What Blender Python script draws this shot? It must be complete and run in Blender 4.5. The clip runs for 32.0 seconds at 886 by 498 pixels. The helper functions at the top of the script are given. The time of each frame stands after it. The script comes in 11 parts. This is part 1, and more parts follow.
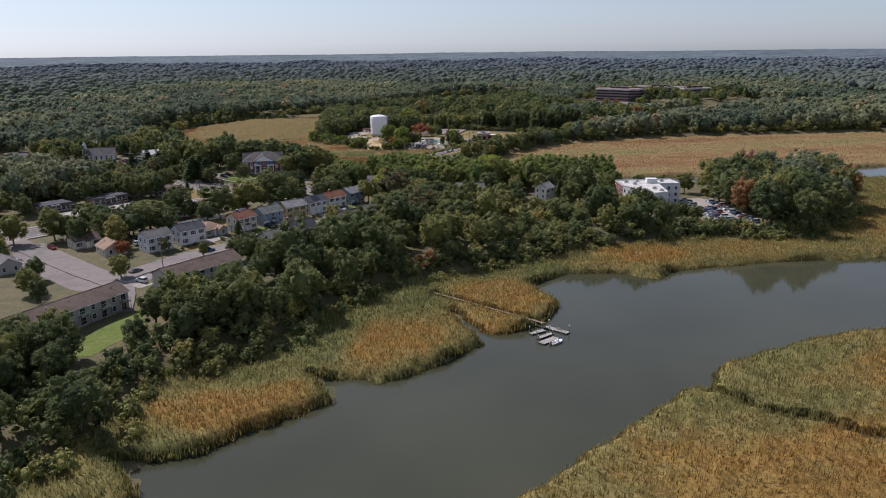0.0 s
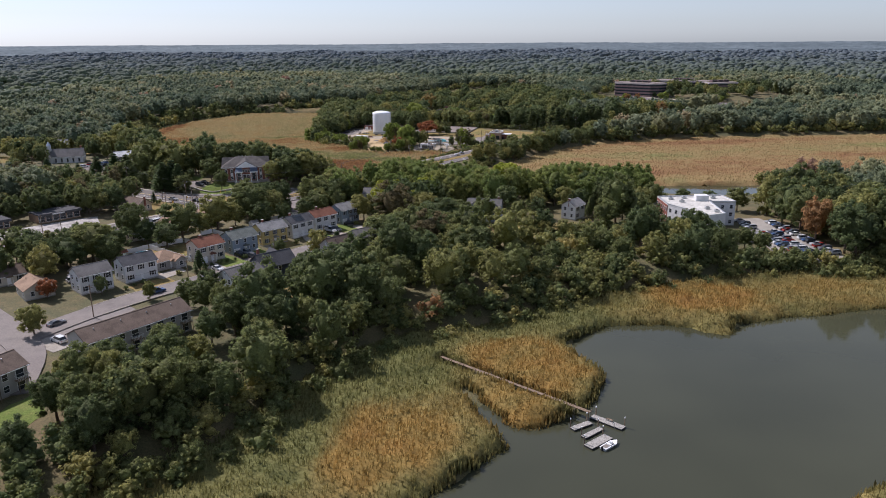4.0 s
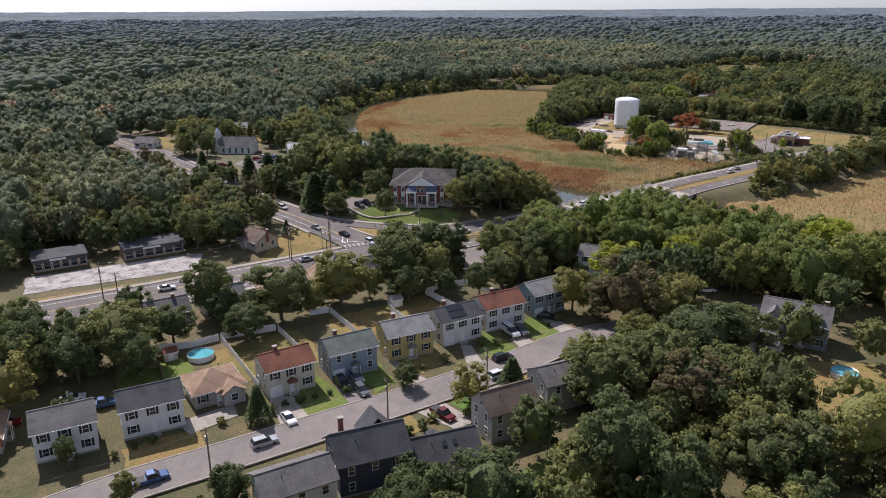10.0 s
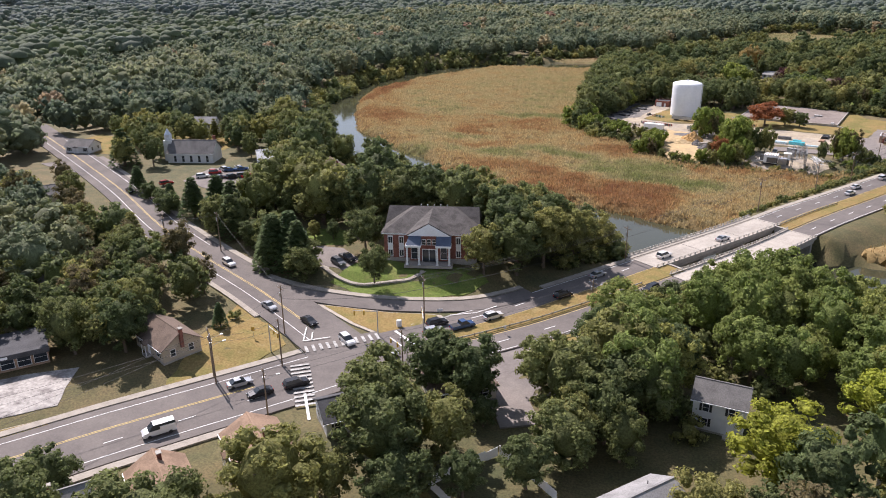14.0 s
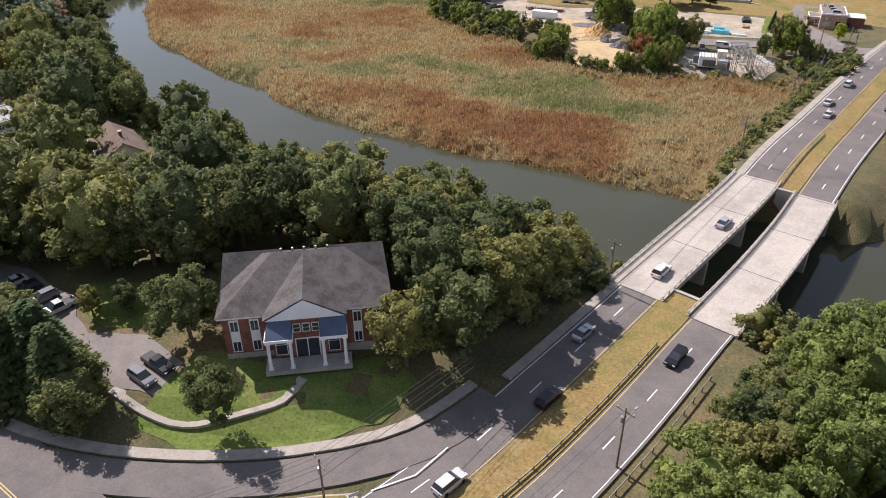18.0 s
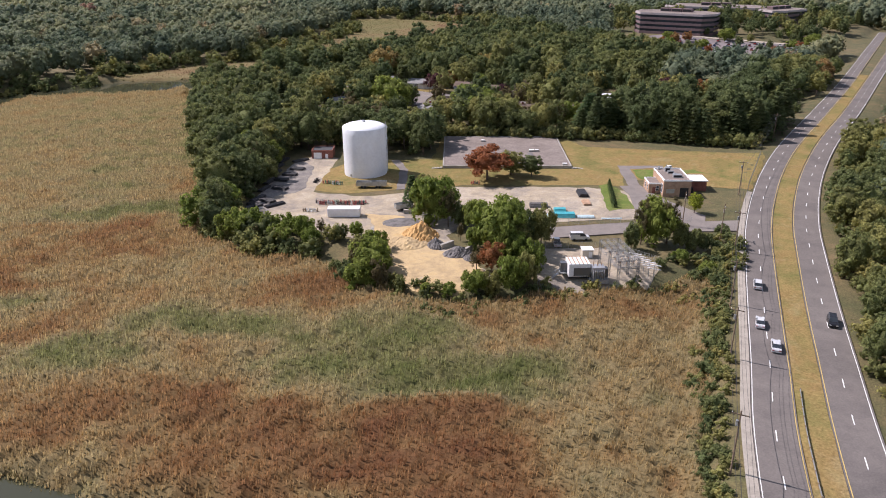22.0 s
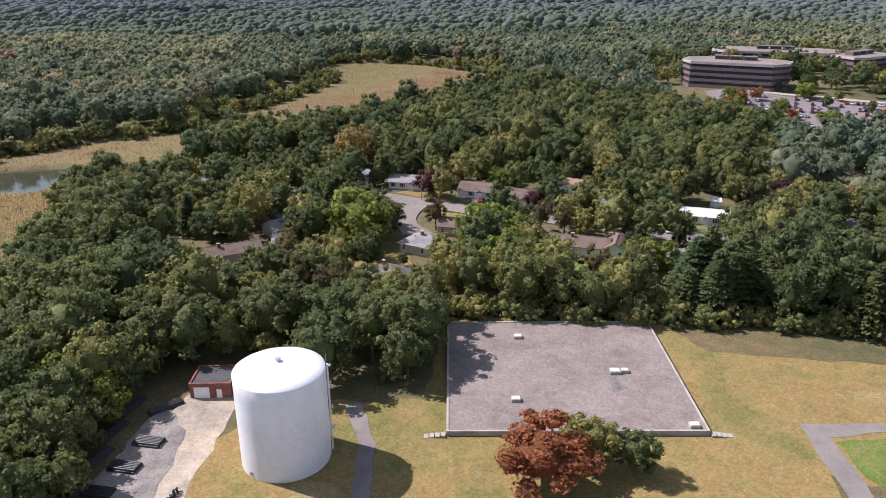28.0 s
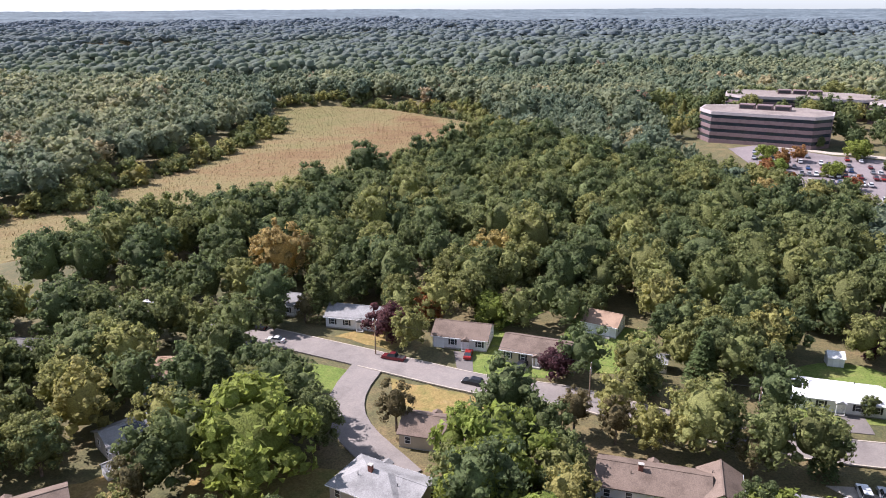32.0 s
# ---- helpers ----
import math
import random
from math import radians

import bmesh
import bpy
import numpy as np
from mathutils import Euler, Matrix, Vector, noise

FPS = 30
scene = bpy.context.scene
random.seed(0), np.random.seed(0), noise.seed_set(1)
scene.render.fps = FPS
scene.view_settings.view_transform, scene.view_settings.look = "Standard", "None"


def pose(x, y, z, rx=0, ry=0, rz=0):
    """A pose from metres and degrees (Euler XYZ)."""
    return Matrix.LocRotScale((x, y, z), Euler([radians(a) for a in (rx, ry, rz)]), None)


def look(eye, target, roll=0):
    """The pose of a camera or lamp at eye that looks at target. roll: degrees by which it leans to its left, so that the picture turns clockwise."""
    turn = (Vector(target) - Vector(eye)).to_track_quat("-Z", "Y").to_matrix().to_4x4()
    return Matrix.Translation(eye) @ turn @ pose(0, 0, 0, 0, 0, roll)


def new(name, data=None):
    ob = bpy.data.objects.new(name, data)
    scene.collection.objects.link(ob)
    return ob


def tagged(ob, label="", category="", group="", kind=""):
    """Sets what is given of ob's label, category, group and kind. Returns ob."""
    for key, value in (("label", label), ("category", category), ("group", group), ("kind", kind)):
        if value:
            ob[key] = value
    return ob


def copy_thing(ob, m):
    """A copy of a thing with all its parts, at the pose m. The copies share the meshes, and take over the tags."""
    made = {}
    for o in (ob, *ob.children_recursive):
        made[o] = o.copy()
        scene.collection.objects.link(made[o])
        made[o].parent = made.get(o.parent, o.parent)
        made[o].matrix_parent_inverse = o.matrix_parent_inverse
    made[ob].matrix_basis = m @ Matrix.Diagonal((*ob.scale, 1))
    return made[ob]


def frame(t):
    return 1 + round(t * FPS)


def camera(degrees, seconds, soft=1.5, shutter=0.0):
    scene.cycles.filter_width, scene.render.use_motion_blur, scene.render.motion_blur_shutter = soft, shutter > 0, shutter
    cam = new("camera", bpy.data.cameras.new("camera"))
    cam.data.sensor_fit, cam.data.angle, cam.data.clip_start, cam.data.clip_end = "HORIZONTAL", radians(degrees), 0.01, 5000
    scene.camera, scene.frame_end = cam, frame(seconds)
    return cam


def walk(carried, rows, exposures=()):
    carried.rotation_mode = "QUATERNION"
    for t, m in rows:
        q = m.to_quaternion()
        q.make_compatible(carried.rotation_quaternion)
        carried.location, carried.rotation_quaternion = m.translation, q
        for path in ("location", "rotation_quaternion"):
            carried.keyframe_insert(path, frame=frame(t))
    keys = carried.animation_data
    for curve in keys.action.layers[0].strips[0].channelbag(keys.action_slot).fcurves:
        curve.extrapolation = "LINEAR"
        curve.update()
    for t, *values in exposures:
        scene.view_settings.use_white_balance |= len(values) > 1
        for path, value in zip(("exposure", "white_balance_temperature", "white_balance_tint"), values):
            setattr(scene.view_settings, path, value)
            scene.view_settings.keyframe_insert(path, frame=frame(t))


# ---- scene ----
cam = camera(62.3, 32.0, soft=1.0)
PATH = [
    (0, (0.03, -0.73, 75.58), (-0.0040, 1.9310, -0.5230), -0.6),
    (0.5, (0.04, 3.15, 75.37), (-0.0080, 1.9290, -0.5260), -0.7),
    (1, (-0.01, 7.86, 75.21), (-0.0110, 1.9290, -0.5280), -0.6),
    (1.5, (-0.12, 13.89, 75.12), (-0.0150, 1.9280, -0.5300), -0.6),
    (2, (-0.27, 21.32, 75.12), (-0.0160, 1.9280, -0.5310), -0.6),
    (2.5, (-0.43, 29.94, 75.16), (-0.0170, 1.9270, -0.5320), -0.5),
    (4.5, (-0.87, 68.63, 75.48), (-0.0240, 1.9200, -0.5600), -0.3),
    (5, (-0.96, 78.83, 75.56), (-0.0220, 1.9160, -0.5730), -0.4),
    (5.5, (-1.06, 89.16, 75.67), (-0.0210, 1.9390, -0.4900), -0.3),
    (6, (-1.30, 99.45, 75.78), (-0.0210, 1.9400, -0.4840), -0.3),
    (6.5, (-1.68, 109.94, 75.87), (-0.0230, 1.9400, -0.4830), -0.3),
    (7, (-2.20, 120.78, 75.90), (-0.0970, 1.9390, -0.4820), -0.2),
    (7.5, (-2.87, 131.74, 75.84), (-0.2330, 1.9270, -0.4830), -0.1),
    (8, (-3.77, 142.78, 75.75), (-0.3720, 1.9050, -0.4830), 0.1),
    (8.5, (-4.96, 153.81, 75.68), (-0.5030, 1.8750, -0.4830), 0.1),
    (9, (-6.51, 164.61, 75.62), (-0.5840, 1.8480, -0.4940), 0.1),
    (9.5, (-8.53, 175.08, 75.58), (-0.5830, 1.8270, -0.5670), -0.1),
    (10, (-11.03, 185.25, 75.56), (-0.6360, 1.7900, -0.6260), -0.3),
    (10.5, (-13.94, 195.22, 75.52), (-0.6750, 1.7740, -0.6310), -0.2),
    (11, (-17.27, 205.38, 75.49), (-0.6750, 1.7730, -0.6330), -0.3),
    (11.5, (-21.01, 216.01, 75.47), (-0.6760, 1.7720, -0.6350), -0.4),
    (12, (-25.03, 227.03, 75.46), (-0.6770, 1.7710, -0.6370), -0.4),
    (12.5, (-29.17, 238.19, 75.43), (-0.6760, 1.7710, -0.6380), -0.4),
    (13, (-33.29, 249.28, 75.39), (-0.6760, 1.7710, -0.6370), -0.5),
    (13.5, (-37.40, 260.20, 75.34), (-0.6740, 1.7670, -0.6500), -0.5),
    (14, (-41.57, 270.77, 75.27), (-0.6670, 1.7460, -0.7120), -0.6),
    (14.5, (-45.89, 280.95, 75.19), (-0.6590, 1.7230, -0.7710), -0.8),
    (16.5, (-64.22, 320.77, 75.02), (-0.6090, 1.6300, -0.9840), -0.1),
    (17, (-68.64, 330.75, 75.05), (-0.5130, 1.6200, -1.0560), -0.1),
    (17.5, (-72.86, 340.70, 75.11), (-0.3660, 1.6590, -1.0560), -0.2),
    (18, (-76.83, 350.62, 75.16), (-0.2060, 1.6870, -1.0540), -0.3),
    (18.5, (-80.27, 360.86, 75.18), (-0.1450, 1.6980, -1.0480), -0.2),
    (19, (-82.93, 371.51, 75.18), (-0.1380, 1.7350, -0.9850), -0.1),
    (19.5, (-85.08, 382.25, 75.13), (-0.0530, 1.7820, -0.9080), 0),
    (20, (-86.97, 392.89, 75.08), (0.0630, 1.8200, -0.8290), 0),
    (20.5, (-88.27, 403.70, 75.04), (0.1620, 1.8400, -0.7670), -0.1),
    (21, (-88.84, 414.83, 75.04), (0.2140, 1.8350, -0.7670), -0.1),
    (21.5, (-88.75, 426.23, 75.10), (0.3290, 1.8180, -0.7660), -0.2),
    (22, (-87.93, 437.86, 75.22), (0.3980, 1.8040, -0.7660), -0.2),
    (22.5, (-86.45, 449.62, 75.37), (0.4030, 1.8030, -0.7670), -0.3),
    (23, (-84.45, 461.32, 75.51), (0.4040, 1.8020, -0.7680), -0.5),
    (23.5, (-82.19, 473.00, 75.64), (0.4050, 1.8010, -0.7700), -0.6),
    (24, (-79.78, 484.70, 75.74), (0.4060, 1.8000, -0.7710), -0.6),
    (24.5, (-77.24, 496.46, 75.81), (0.4150, 1.8280, -0.6970), -0.6),
    (25, (-74.51, 508.36, 75.88), (0.4150, 1.8260, -0.7000), -0.6),
    (25.5, (-71.71, 520.39, 76.01), (0.4160, 1.8260, -0.7010), -0.7),
    (27.5, (-60.15, 569.04, 77.19), (0.4140, 1.8270, -0.6990), -0.7),
    (28, (-57.26, 581.37, 77.30), (0.4140, 1.8270, -0.7010), -0.5),
    (28.5, (-54.45, 593.86, 77.36), (0.4140, 1.8260, -0.7030), -0.5),
    (29, (-51.77, 606.43, 77.38), (0.4220, 1.8250, -0.7010), -0.5),
    (29.5, (-49.14, 618.93, 77.39), (0.4790, 1.8110, -0.7000), -0.5),
    (30, (-46.43, 631.27, 77.37), (0.4950, 1.8070, -0.7010), -0.3),
    (30.5, (-43.52, 643.55, 77.35), (0.4960, 1.8050, -0.7030), -0.3),
    (31, (-40.37, 655.80, 77.31), (0.4970, 1.8060, -0.7030), -0.2),
    (31.5, (-37.00, 668.02, 77.26), (0.4960, 1.8060, -0.7020), -0.2),
    (32, (-33.55, 680.32, 77.19), (0.5020, 1.8310, -0.6290), -0.2),
]
# exposure over the clip: (seconds, stops)
EXPOSURES = [(0.0, -0.1, 5950, 22.0), (2.5, -0.05, 5950, 22.0), (5.0, 0.12, 6000, 22.0), (5.8, -0.02, 6050, 22.0), (9.0, -0.02, 6100, 22.0), (10.0, 0.2, 6100, 22.0), (11.0, 0.4, 6150, 22.0), (13.0, 0.58, 6200, 22.0), (14.0, 0.6, 6250, 22.0), (17.0, 0.38, 6250, 22.0), (19.0, 0.58, 6250, 22.0), (21.0, 0.45, 6200, 23.0), (23.0, 0.24, 6150, 24.0), (28.0, 0.54, 6050, 24.0), (30.0, 1.02, 5980, 24.0), (32.0, 1.0, 5980, 24.0)]
walk(cam, [(t, look(e, Vector(e) + 100 * Vector(d), r)) for t, e, d, r in PATH], EXPOSURES)

# ---- light ----
SUN_FROM = Vector((-0.8, 0.6, 0.0)).normalized()
SUN_ELEV = 47.0
world = bpy.data.worlds.new("sky")
scene.world = world
world.use_nodes = True
_n = world.node_tree.nodes
_sky = _n.new("ShaderNodeTexSky")
_sky.sky_type = "NISHITA"
_sky.sun_disc = False
_sky.sun_elevation = radians(SUN_ELEV)
_sky.sun_rotation = math.atan2(SUN_FROM.x, SUN_FROM.y)
_sky.air_density, _sky.dust_density, _sky.ozone_density = 1.0, 0.5, 1.5
_h = _n.new("ShaderNodeHueSaturation")
_h.inputs["Saturation"].default_value = 0.42
_m = _n.new("ShaderNodeMix")
_m.data_type, _m.blend_type = "RGBA", "MULTIPLY"
_m.inputs[0].default_value, _m.inputs[7].default_value = 1.0, (0.91, 1.01, 1.07, 1)
world.node_tree.links.new(_sky.outputs[0], _h.inputs["Color"])
world.node_tree.links.new(_h.outputs[0], _m.inputs[6])
world.node_tree.links.new(_m.outputs[2], _n["Background"].inputs[0])
_n["Background"].inputs[1].default_value = 0.098
_s = bpy.data.lights.new("sun", "SUN")
_s.energy, _s.angle, _s.color = 5.0, radians(0.55), (1.0, 0.94, 0.85)
sun = new("sun", _s)
sun.matrix_world = look(SUN_FROM * math.cos(radians(SUN_ELEV)) * 500 + Vector((0, 0, math.sin(radians(SUN_ELEV)) * 500)), (0, 0, 0))

# ---- materials ----
def nodes_of(name):
    m = bpy.data.materials.new(name)
    m.use_nodes = True
    nt = m.node_tree
    return m, nt, nt.nodes["Principled BSDF"]


def noise_node(nt, scale, detail=4.0, rough=0.6, coords="Object"):
    tc = nt.nodes.new("ShaderNodeTexCoord") if coords != "World" else nt.nodes.new("ShaderNodeNewGeometry")
    n = nt.nodes.new("ShaderNodeTexNoise")
    n.inputs["Scale"].default_value, n.inputs["Detail"].default_value, n.inputs["Roughness"].default_value = scale, detail, rough
    nt.links.new(tc.outputs["Position" if coords == "World" else coords], n.inputs["Vector"])
    return n


def ramp(nt, fac, stops):
    r = nt.nodes.new("ShaderNodeValToRGB")
    e = r.color_ramp.elements
    while len(e) < len(stops):
        e.new(0.5)
    for k, (p, c) in zip(e, stops):
        k.position, k.color = p, (*c, 1)
    nt.links.new(fac, r.inputs[0])
    return r.outputs[0]


def mix(nt, a, b, fac, mode="MIX"):
    m = nt.nodes.new("ShaderNodeMix")
    m.data_type, m.blend_type = "RGBA", mode
    for k, v in ((0, fac), (6, a), (7, b)):
        if isinstance(v, bpy.types.NodeSocket):
            nt.links.new(v, m.inputs[k])
        else:
            m.inputs[k].default_value = v if k == 0 else (*v, 1)
    return m.outputs[2]


def value(nt, col, v, bright=1.0):
    h = nt.nodes.new("ShaderNodeHueSaturation")
    nt.links.new(col, h.inputs["Color"])
    if isinstance(v, bpy.types.NodeSocket):
        nt.links.new(v, h.inputs["Value"])
    return h.outputs[0]


def spread(nt, fac, lo, hi, a=0.0, b=1.0):
    r = nt.nodes.new("ShaderNodeMapRange")
    r.inputs[1].default_value, r.inputs[2].default_value = a, b
    r.inputs[3].default_value, r.inputs[4].default_value = lo, hi
    nt.links.new(fac, r.inputs[0])
    return r.outputs[0]


def bump(nt, bsdf, fac, strength=0.3, dist=0.1):
    b = nt.nodes.new("ShaderNodeBump")
    b.inputs["Strength"].default_value, b.inputs["Distance"].default_value = strength, dist
    nt.links.new(fac, b.inputs["Height"])
    nt.links.new(b.outputs[0], bsdf.inputs["Normal"])


def plain(name, col, rough=0.7, metal=0.0, vary=0.18, scale=0.6, fine=8.0, relief=0.15, dist=0.03, each=0.0, dirt=None):
    """A surface of one colour with stains at two scales and fine relief; each: how far single pieces differ."""
    m, nt, b = nodes_of(name)
    n1, n2 = noise_node(nt, scale, coords="World"), noise_node(nt, fine, 3, coords="World")
    dark = tuple(c * (1 - vary) for c in col) if dirt is None else dirt
    light = tuple(min(1, c * (1 + vary * 0.6)) for c in col)
    c = ramp(nt, n1.outputs[0], [(0.36, dark), (0.5, col), (0.66, light)])
    v = spread(nt, n2.outputs[0], 1 - vary * 0.9, 1 + vary * 0.9, 0.3, 0.7)
    c = value(nt, c, v)
    if each:
        oi = nt.nodes.new("ShaderNodeObjectInfo")
        c = value(nt, c, spread(nt, oi.outputs["Random"], 1 - each, 1 + each))
    nt.links.new(c, b.inputs["Base Color"])
    b.inputs["Roughness"].default_value, b.inputs["Metallic"].default_value = rough, metal
    if rough > 0.8:
        b.inputs["Specular IOR Level"].default_value = 0.12
    if relief:
        bump(nt, b, n2.outputs[0], relief, dist)
    return m


def leafy(name, stops, dark=0.65, per_tree=True, speckle=0.42, glow=0.48):
    """Foliage: tone by tree, light and dark leaf sprays, a little light through the leaf."""
    m, nt, b = nodes_of(name)
    geo = nt.nodes.new("ShaderNodeNewGeometry")
    if per_tree:
        p = nt.nodes.new("ShaderNodeMath")
        p.operation = "POWER"
        nt.links.new(nt.nodes.new("ShaderNodeObjectInfo").outputs["Random"], p.inputs[0])
        p.inputs[1].default_value = 1.5
        fac = spread(nt, p.outputs[0], 0.0, 0.78)
    else:
        a = nt.nodes.new("ShaderNodeAttribute")
        a.attribute_name = "tone"
        fac = a.outputs["Fac"]
    c = ramp(nt, fac, stops)
    c = value(nt, c, spread(nt, geo.outputs["Random Per Island"], dark, 2 - dark))
    n = noise_node(nt, 0.35, 3, coords="World")
    c = value(nt, c, spread(nt, n.outputs[0], 0.7, 1.3))
    n = noise_node(nt, 2.6, 2, 0.7, coords="World")
    c = value(nt, c, spread(nt, n.outputs[0], 1 - speckle, 1 + speckle, 0.25, 0.75))
    bump(nt, b, n.outputs[0], 2.2 * speckle, 0.6)
    nt.links.new(c, b.inputs["Base Color"])
    b.inputs["Roughness"].default_value = 0.75
    b.inputs["Specular IOR Level"].default_value = 0.25
    t = nt.nodes.new("ShaderNodeBsdfTranslucent")
    nt.links.new(c, t.inputs[0])
    s = nt.nodes.new("ShaderNodeMixShader")
    s.inputs[0].default_value = glow
    out = nt.nodes["Material Output"]
    nt.links.new(b.outputs[0], s.inputs[1])
    nt.links.new(t.outputs[0], s.inputs[2])
    nt.links.new(s.outputs[0], out.inputs[0])
    return m


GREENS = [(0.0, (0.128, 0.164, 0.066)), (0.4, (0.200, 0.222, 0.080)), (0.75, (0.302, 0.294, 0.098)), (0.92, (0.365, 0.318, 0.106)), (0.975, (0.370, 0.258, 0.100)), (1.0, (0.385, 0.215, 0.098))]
M_LEAF = leafy("broadleaf foliage", GREENS)
M_LEAF_FAR = leafy("far foliage", GREENS, per_tree=False)
# lighter, yellower greens for the one wood beside the highway
M_LEAF_PALE = leafy("lighter yellow-green foliage", [(0.0, (0.148, 0.212, 0.066)), (0.5, (0.225, 0.275, 0.078)), (0.9, (0.320, 0.320, 0.092)), (1.0, (0.420, 0.300, 0.100))], per_tree=False)
# the near greens shifted to blue: haze painted into the outer woods
M_LEAF_HAZE = leafy("haze-tinted outer woodland foliage", [(p, (r * 1.02, g * 1.06, b * 1.68)) for p, (r, g, b) in GREENS], dark=0.72, per_tree=False, speckle=0.36, glow=0.45)
M_LEAF_LIME = leafy("lime yellow foliage", [(0.0, (0.36, 0.40, 0.050)), (1.0, (0.36, 0.37, 0.059))])
M_LEAF_RUST = leafy("autumn rust foliage", [(0.0, (0.360, 0.140, 0.060)), (0.5, (0.330, 0.160, 0.062)), (1.0, (0.270, 0.180, 0.064))])
M_LEAF_PURPLE = leafy("dark purple foliage", [(0.0, (0.100, 0.045, 0.052)), (1.0, (0.140, 0.060, 0.060))])
M_LEAF_OLIVE = leafy("olive brown foliage", [(0.0, (0.190, 0.155, 0.075)), (1.0, (0.160, 0.145, 0.062))])
M_NEEDLE = leafy("conifer needles", [(0.0, (0.105, 0.160, 0.062)), (1.0, (0.155, 0.195, 0.070))])
M_VINE = leafy("vine foliage", [(0.0, (0.200, 0.255, 0.052)), (1.0, (0.270, 0.300, 0.065))])
M_BARK = plain("bark", (0.16, 0.12, 0.09), 0.9, vary=0.3, scale=2, fine=12, relief=0.5)
M_CONCRETE = plain("concrete", (0.37, 0.345, 0.31), 0.85, vary=0.18, scale=0.25, fine=4)
M_SIDEWALK = plain("pavement concrete", (0.34, 0.305, 0.26), 0.9, vary=0.15, scale=0.6, fine=4)
M_LINE = plain("white road paint", (0.72, 0.72, 0.70), 0.7, vary=0.12, scale=1.2)
M_YELLOW = plain("yellow road paint", (0.55, 0.40, 0.13), 0.7, vary=0.12, scale=1.2)
M_STONE = plain("grey crushed stone", (0.17, 0.16, 0.155), 0.95, vary=0.3, scale=0.8, fine=5.0, relief=0.6, dist=0.1)
M_WHITE = plain("white paint", (0.80, 0.80, 0.80), 0.5, vary=0.06, scale=0.3, fine=2, relief=0.02)
M_TANK = plain("white tank paint", (0.80, 0.81, 0.83), 0.42, vary=0.05, scale=0.22, fine=1.2, relief=0.02)
M_BRICK = plain("red brick", (0.24, 0.10, 0.075), 0.85, vary=0.25, scale=0.8, fine=9)
M_TANBRICK = plain("tan brick", (0.42, 0.28, 0.19), 0.85, vary=0.2, scale=0.8, fine=9)
M_GLASS = plain("dark window glass", (0.035, 0.042, 0.05), 0.06, vary=0.2, scale=0.5, relief=0)
M_STEEL = plain("galvanised steel", (0.45, 0.46, 0.46), 0.45, 0.7, vary=0.15, scale=1.0)
M_DOCK = plain("silver-grey dock planks", (0.36, 0.34, 0.31), 0.85, vary=0.25, scale=1.5, fine=8, relief=0.4)
M_MEMBRANE = plain("off-white roof membrane", (0.52, 0.50, 0.455), 0.75, vary=0.2, scale=0.25, fine=1.2, relief=0.05)
M_WOOD = plain("weathered wood", (0.23, 0.17, 0.12), 0.85, vary=0.3, scale=1.5, fine=8, relief=0.4)
M_BLACK = plain("black rubber", (0.02, 0.02, 0.022), 0.7, vary=0.2)


def make_ground():
    m, nt, b = nodes_of("woodland ground")
    n1, n2, n3 = noise_node(nt, 0.02, coords="World"), noise_node(nt, 0.2, coords="World"), noise_node(nt, 2.5, coords="World")
    c = ramp(nt, n1.outputs[0], [(0.35, (0.060, 0.066, 0.024)), (0.5, (0.110, 0.094, 0.038)), (0.65, (0.150, 0.106, 0.048))])
    c2 = ramp(nt, n2.outputs[0], [(0.35, (0.058, 0.064, 0.022)), (0.55, (0.120, 0.098, 0.040)), (0.7, (0.190, 0.130, 0.062))])
    c = mix(nt, c, c2, 0.5)
    c = value(nt, c, spread(nt, n3.outputs[0], 0.6, 1.4, 0.3, 0.7))
    nt.links.new(c, b.inputs["Base Color"])
    b.inputs["Roughness"].default_value = 0.95
    bump(nt, b, n3.outputs[0], 0.6, 0.15)
    return m


M_GROUND = make_ground()
# green to blue-grey ramp: aerial haze painted into the far crowns
M_FAR_HAZE = leafy("distant woods with painted haze", [(0.0, (0.175, 0.215, 0.100)), (0.3, (0.178, 0.215, 0.150)), (0.65, (0.188, 0.226, 0.215)), (1.0, (0.198, 0.238, 0.275))], dark=0.86, per_tree=False, speckle=0.28, glow=0.5)


def make_water():
    m, nt, b = nodes_of("river water")
    n = noise_node(nt, 0.5, 3, coords="World")
    n1 = noise_node(nt, 0.012, 3, coords="World")
    c = ramp(nt, n1.outputs[0], [(0.35, (0.042, 0.044, 0.026)), (0.65, (0.060, 0.062, 0.037))])
    nt.links.new(c, b.inputs["Base Color"])
    b.inputs["Roughness"].default_value = 0.07
    b.inputs["IOR"].default_value = 1.333
    bump(nt, b, n.outputs[0], 0.10, 0.05)
    return m


M_WATER = make_water()


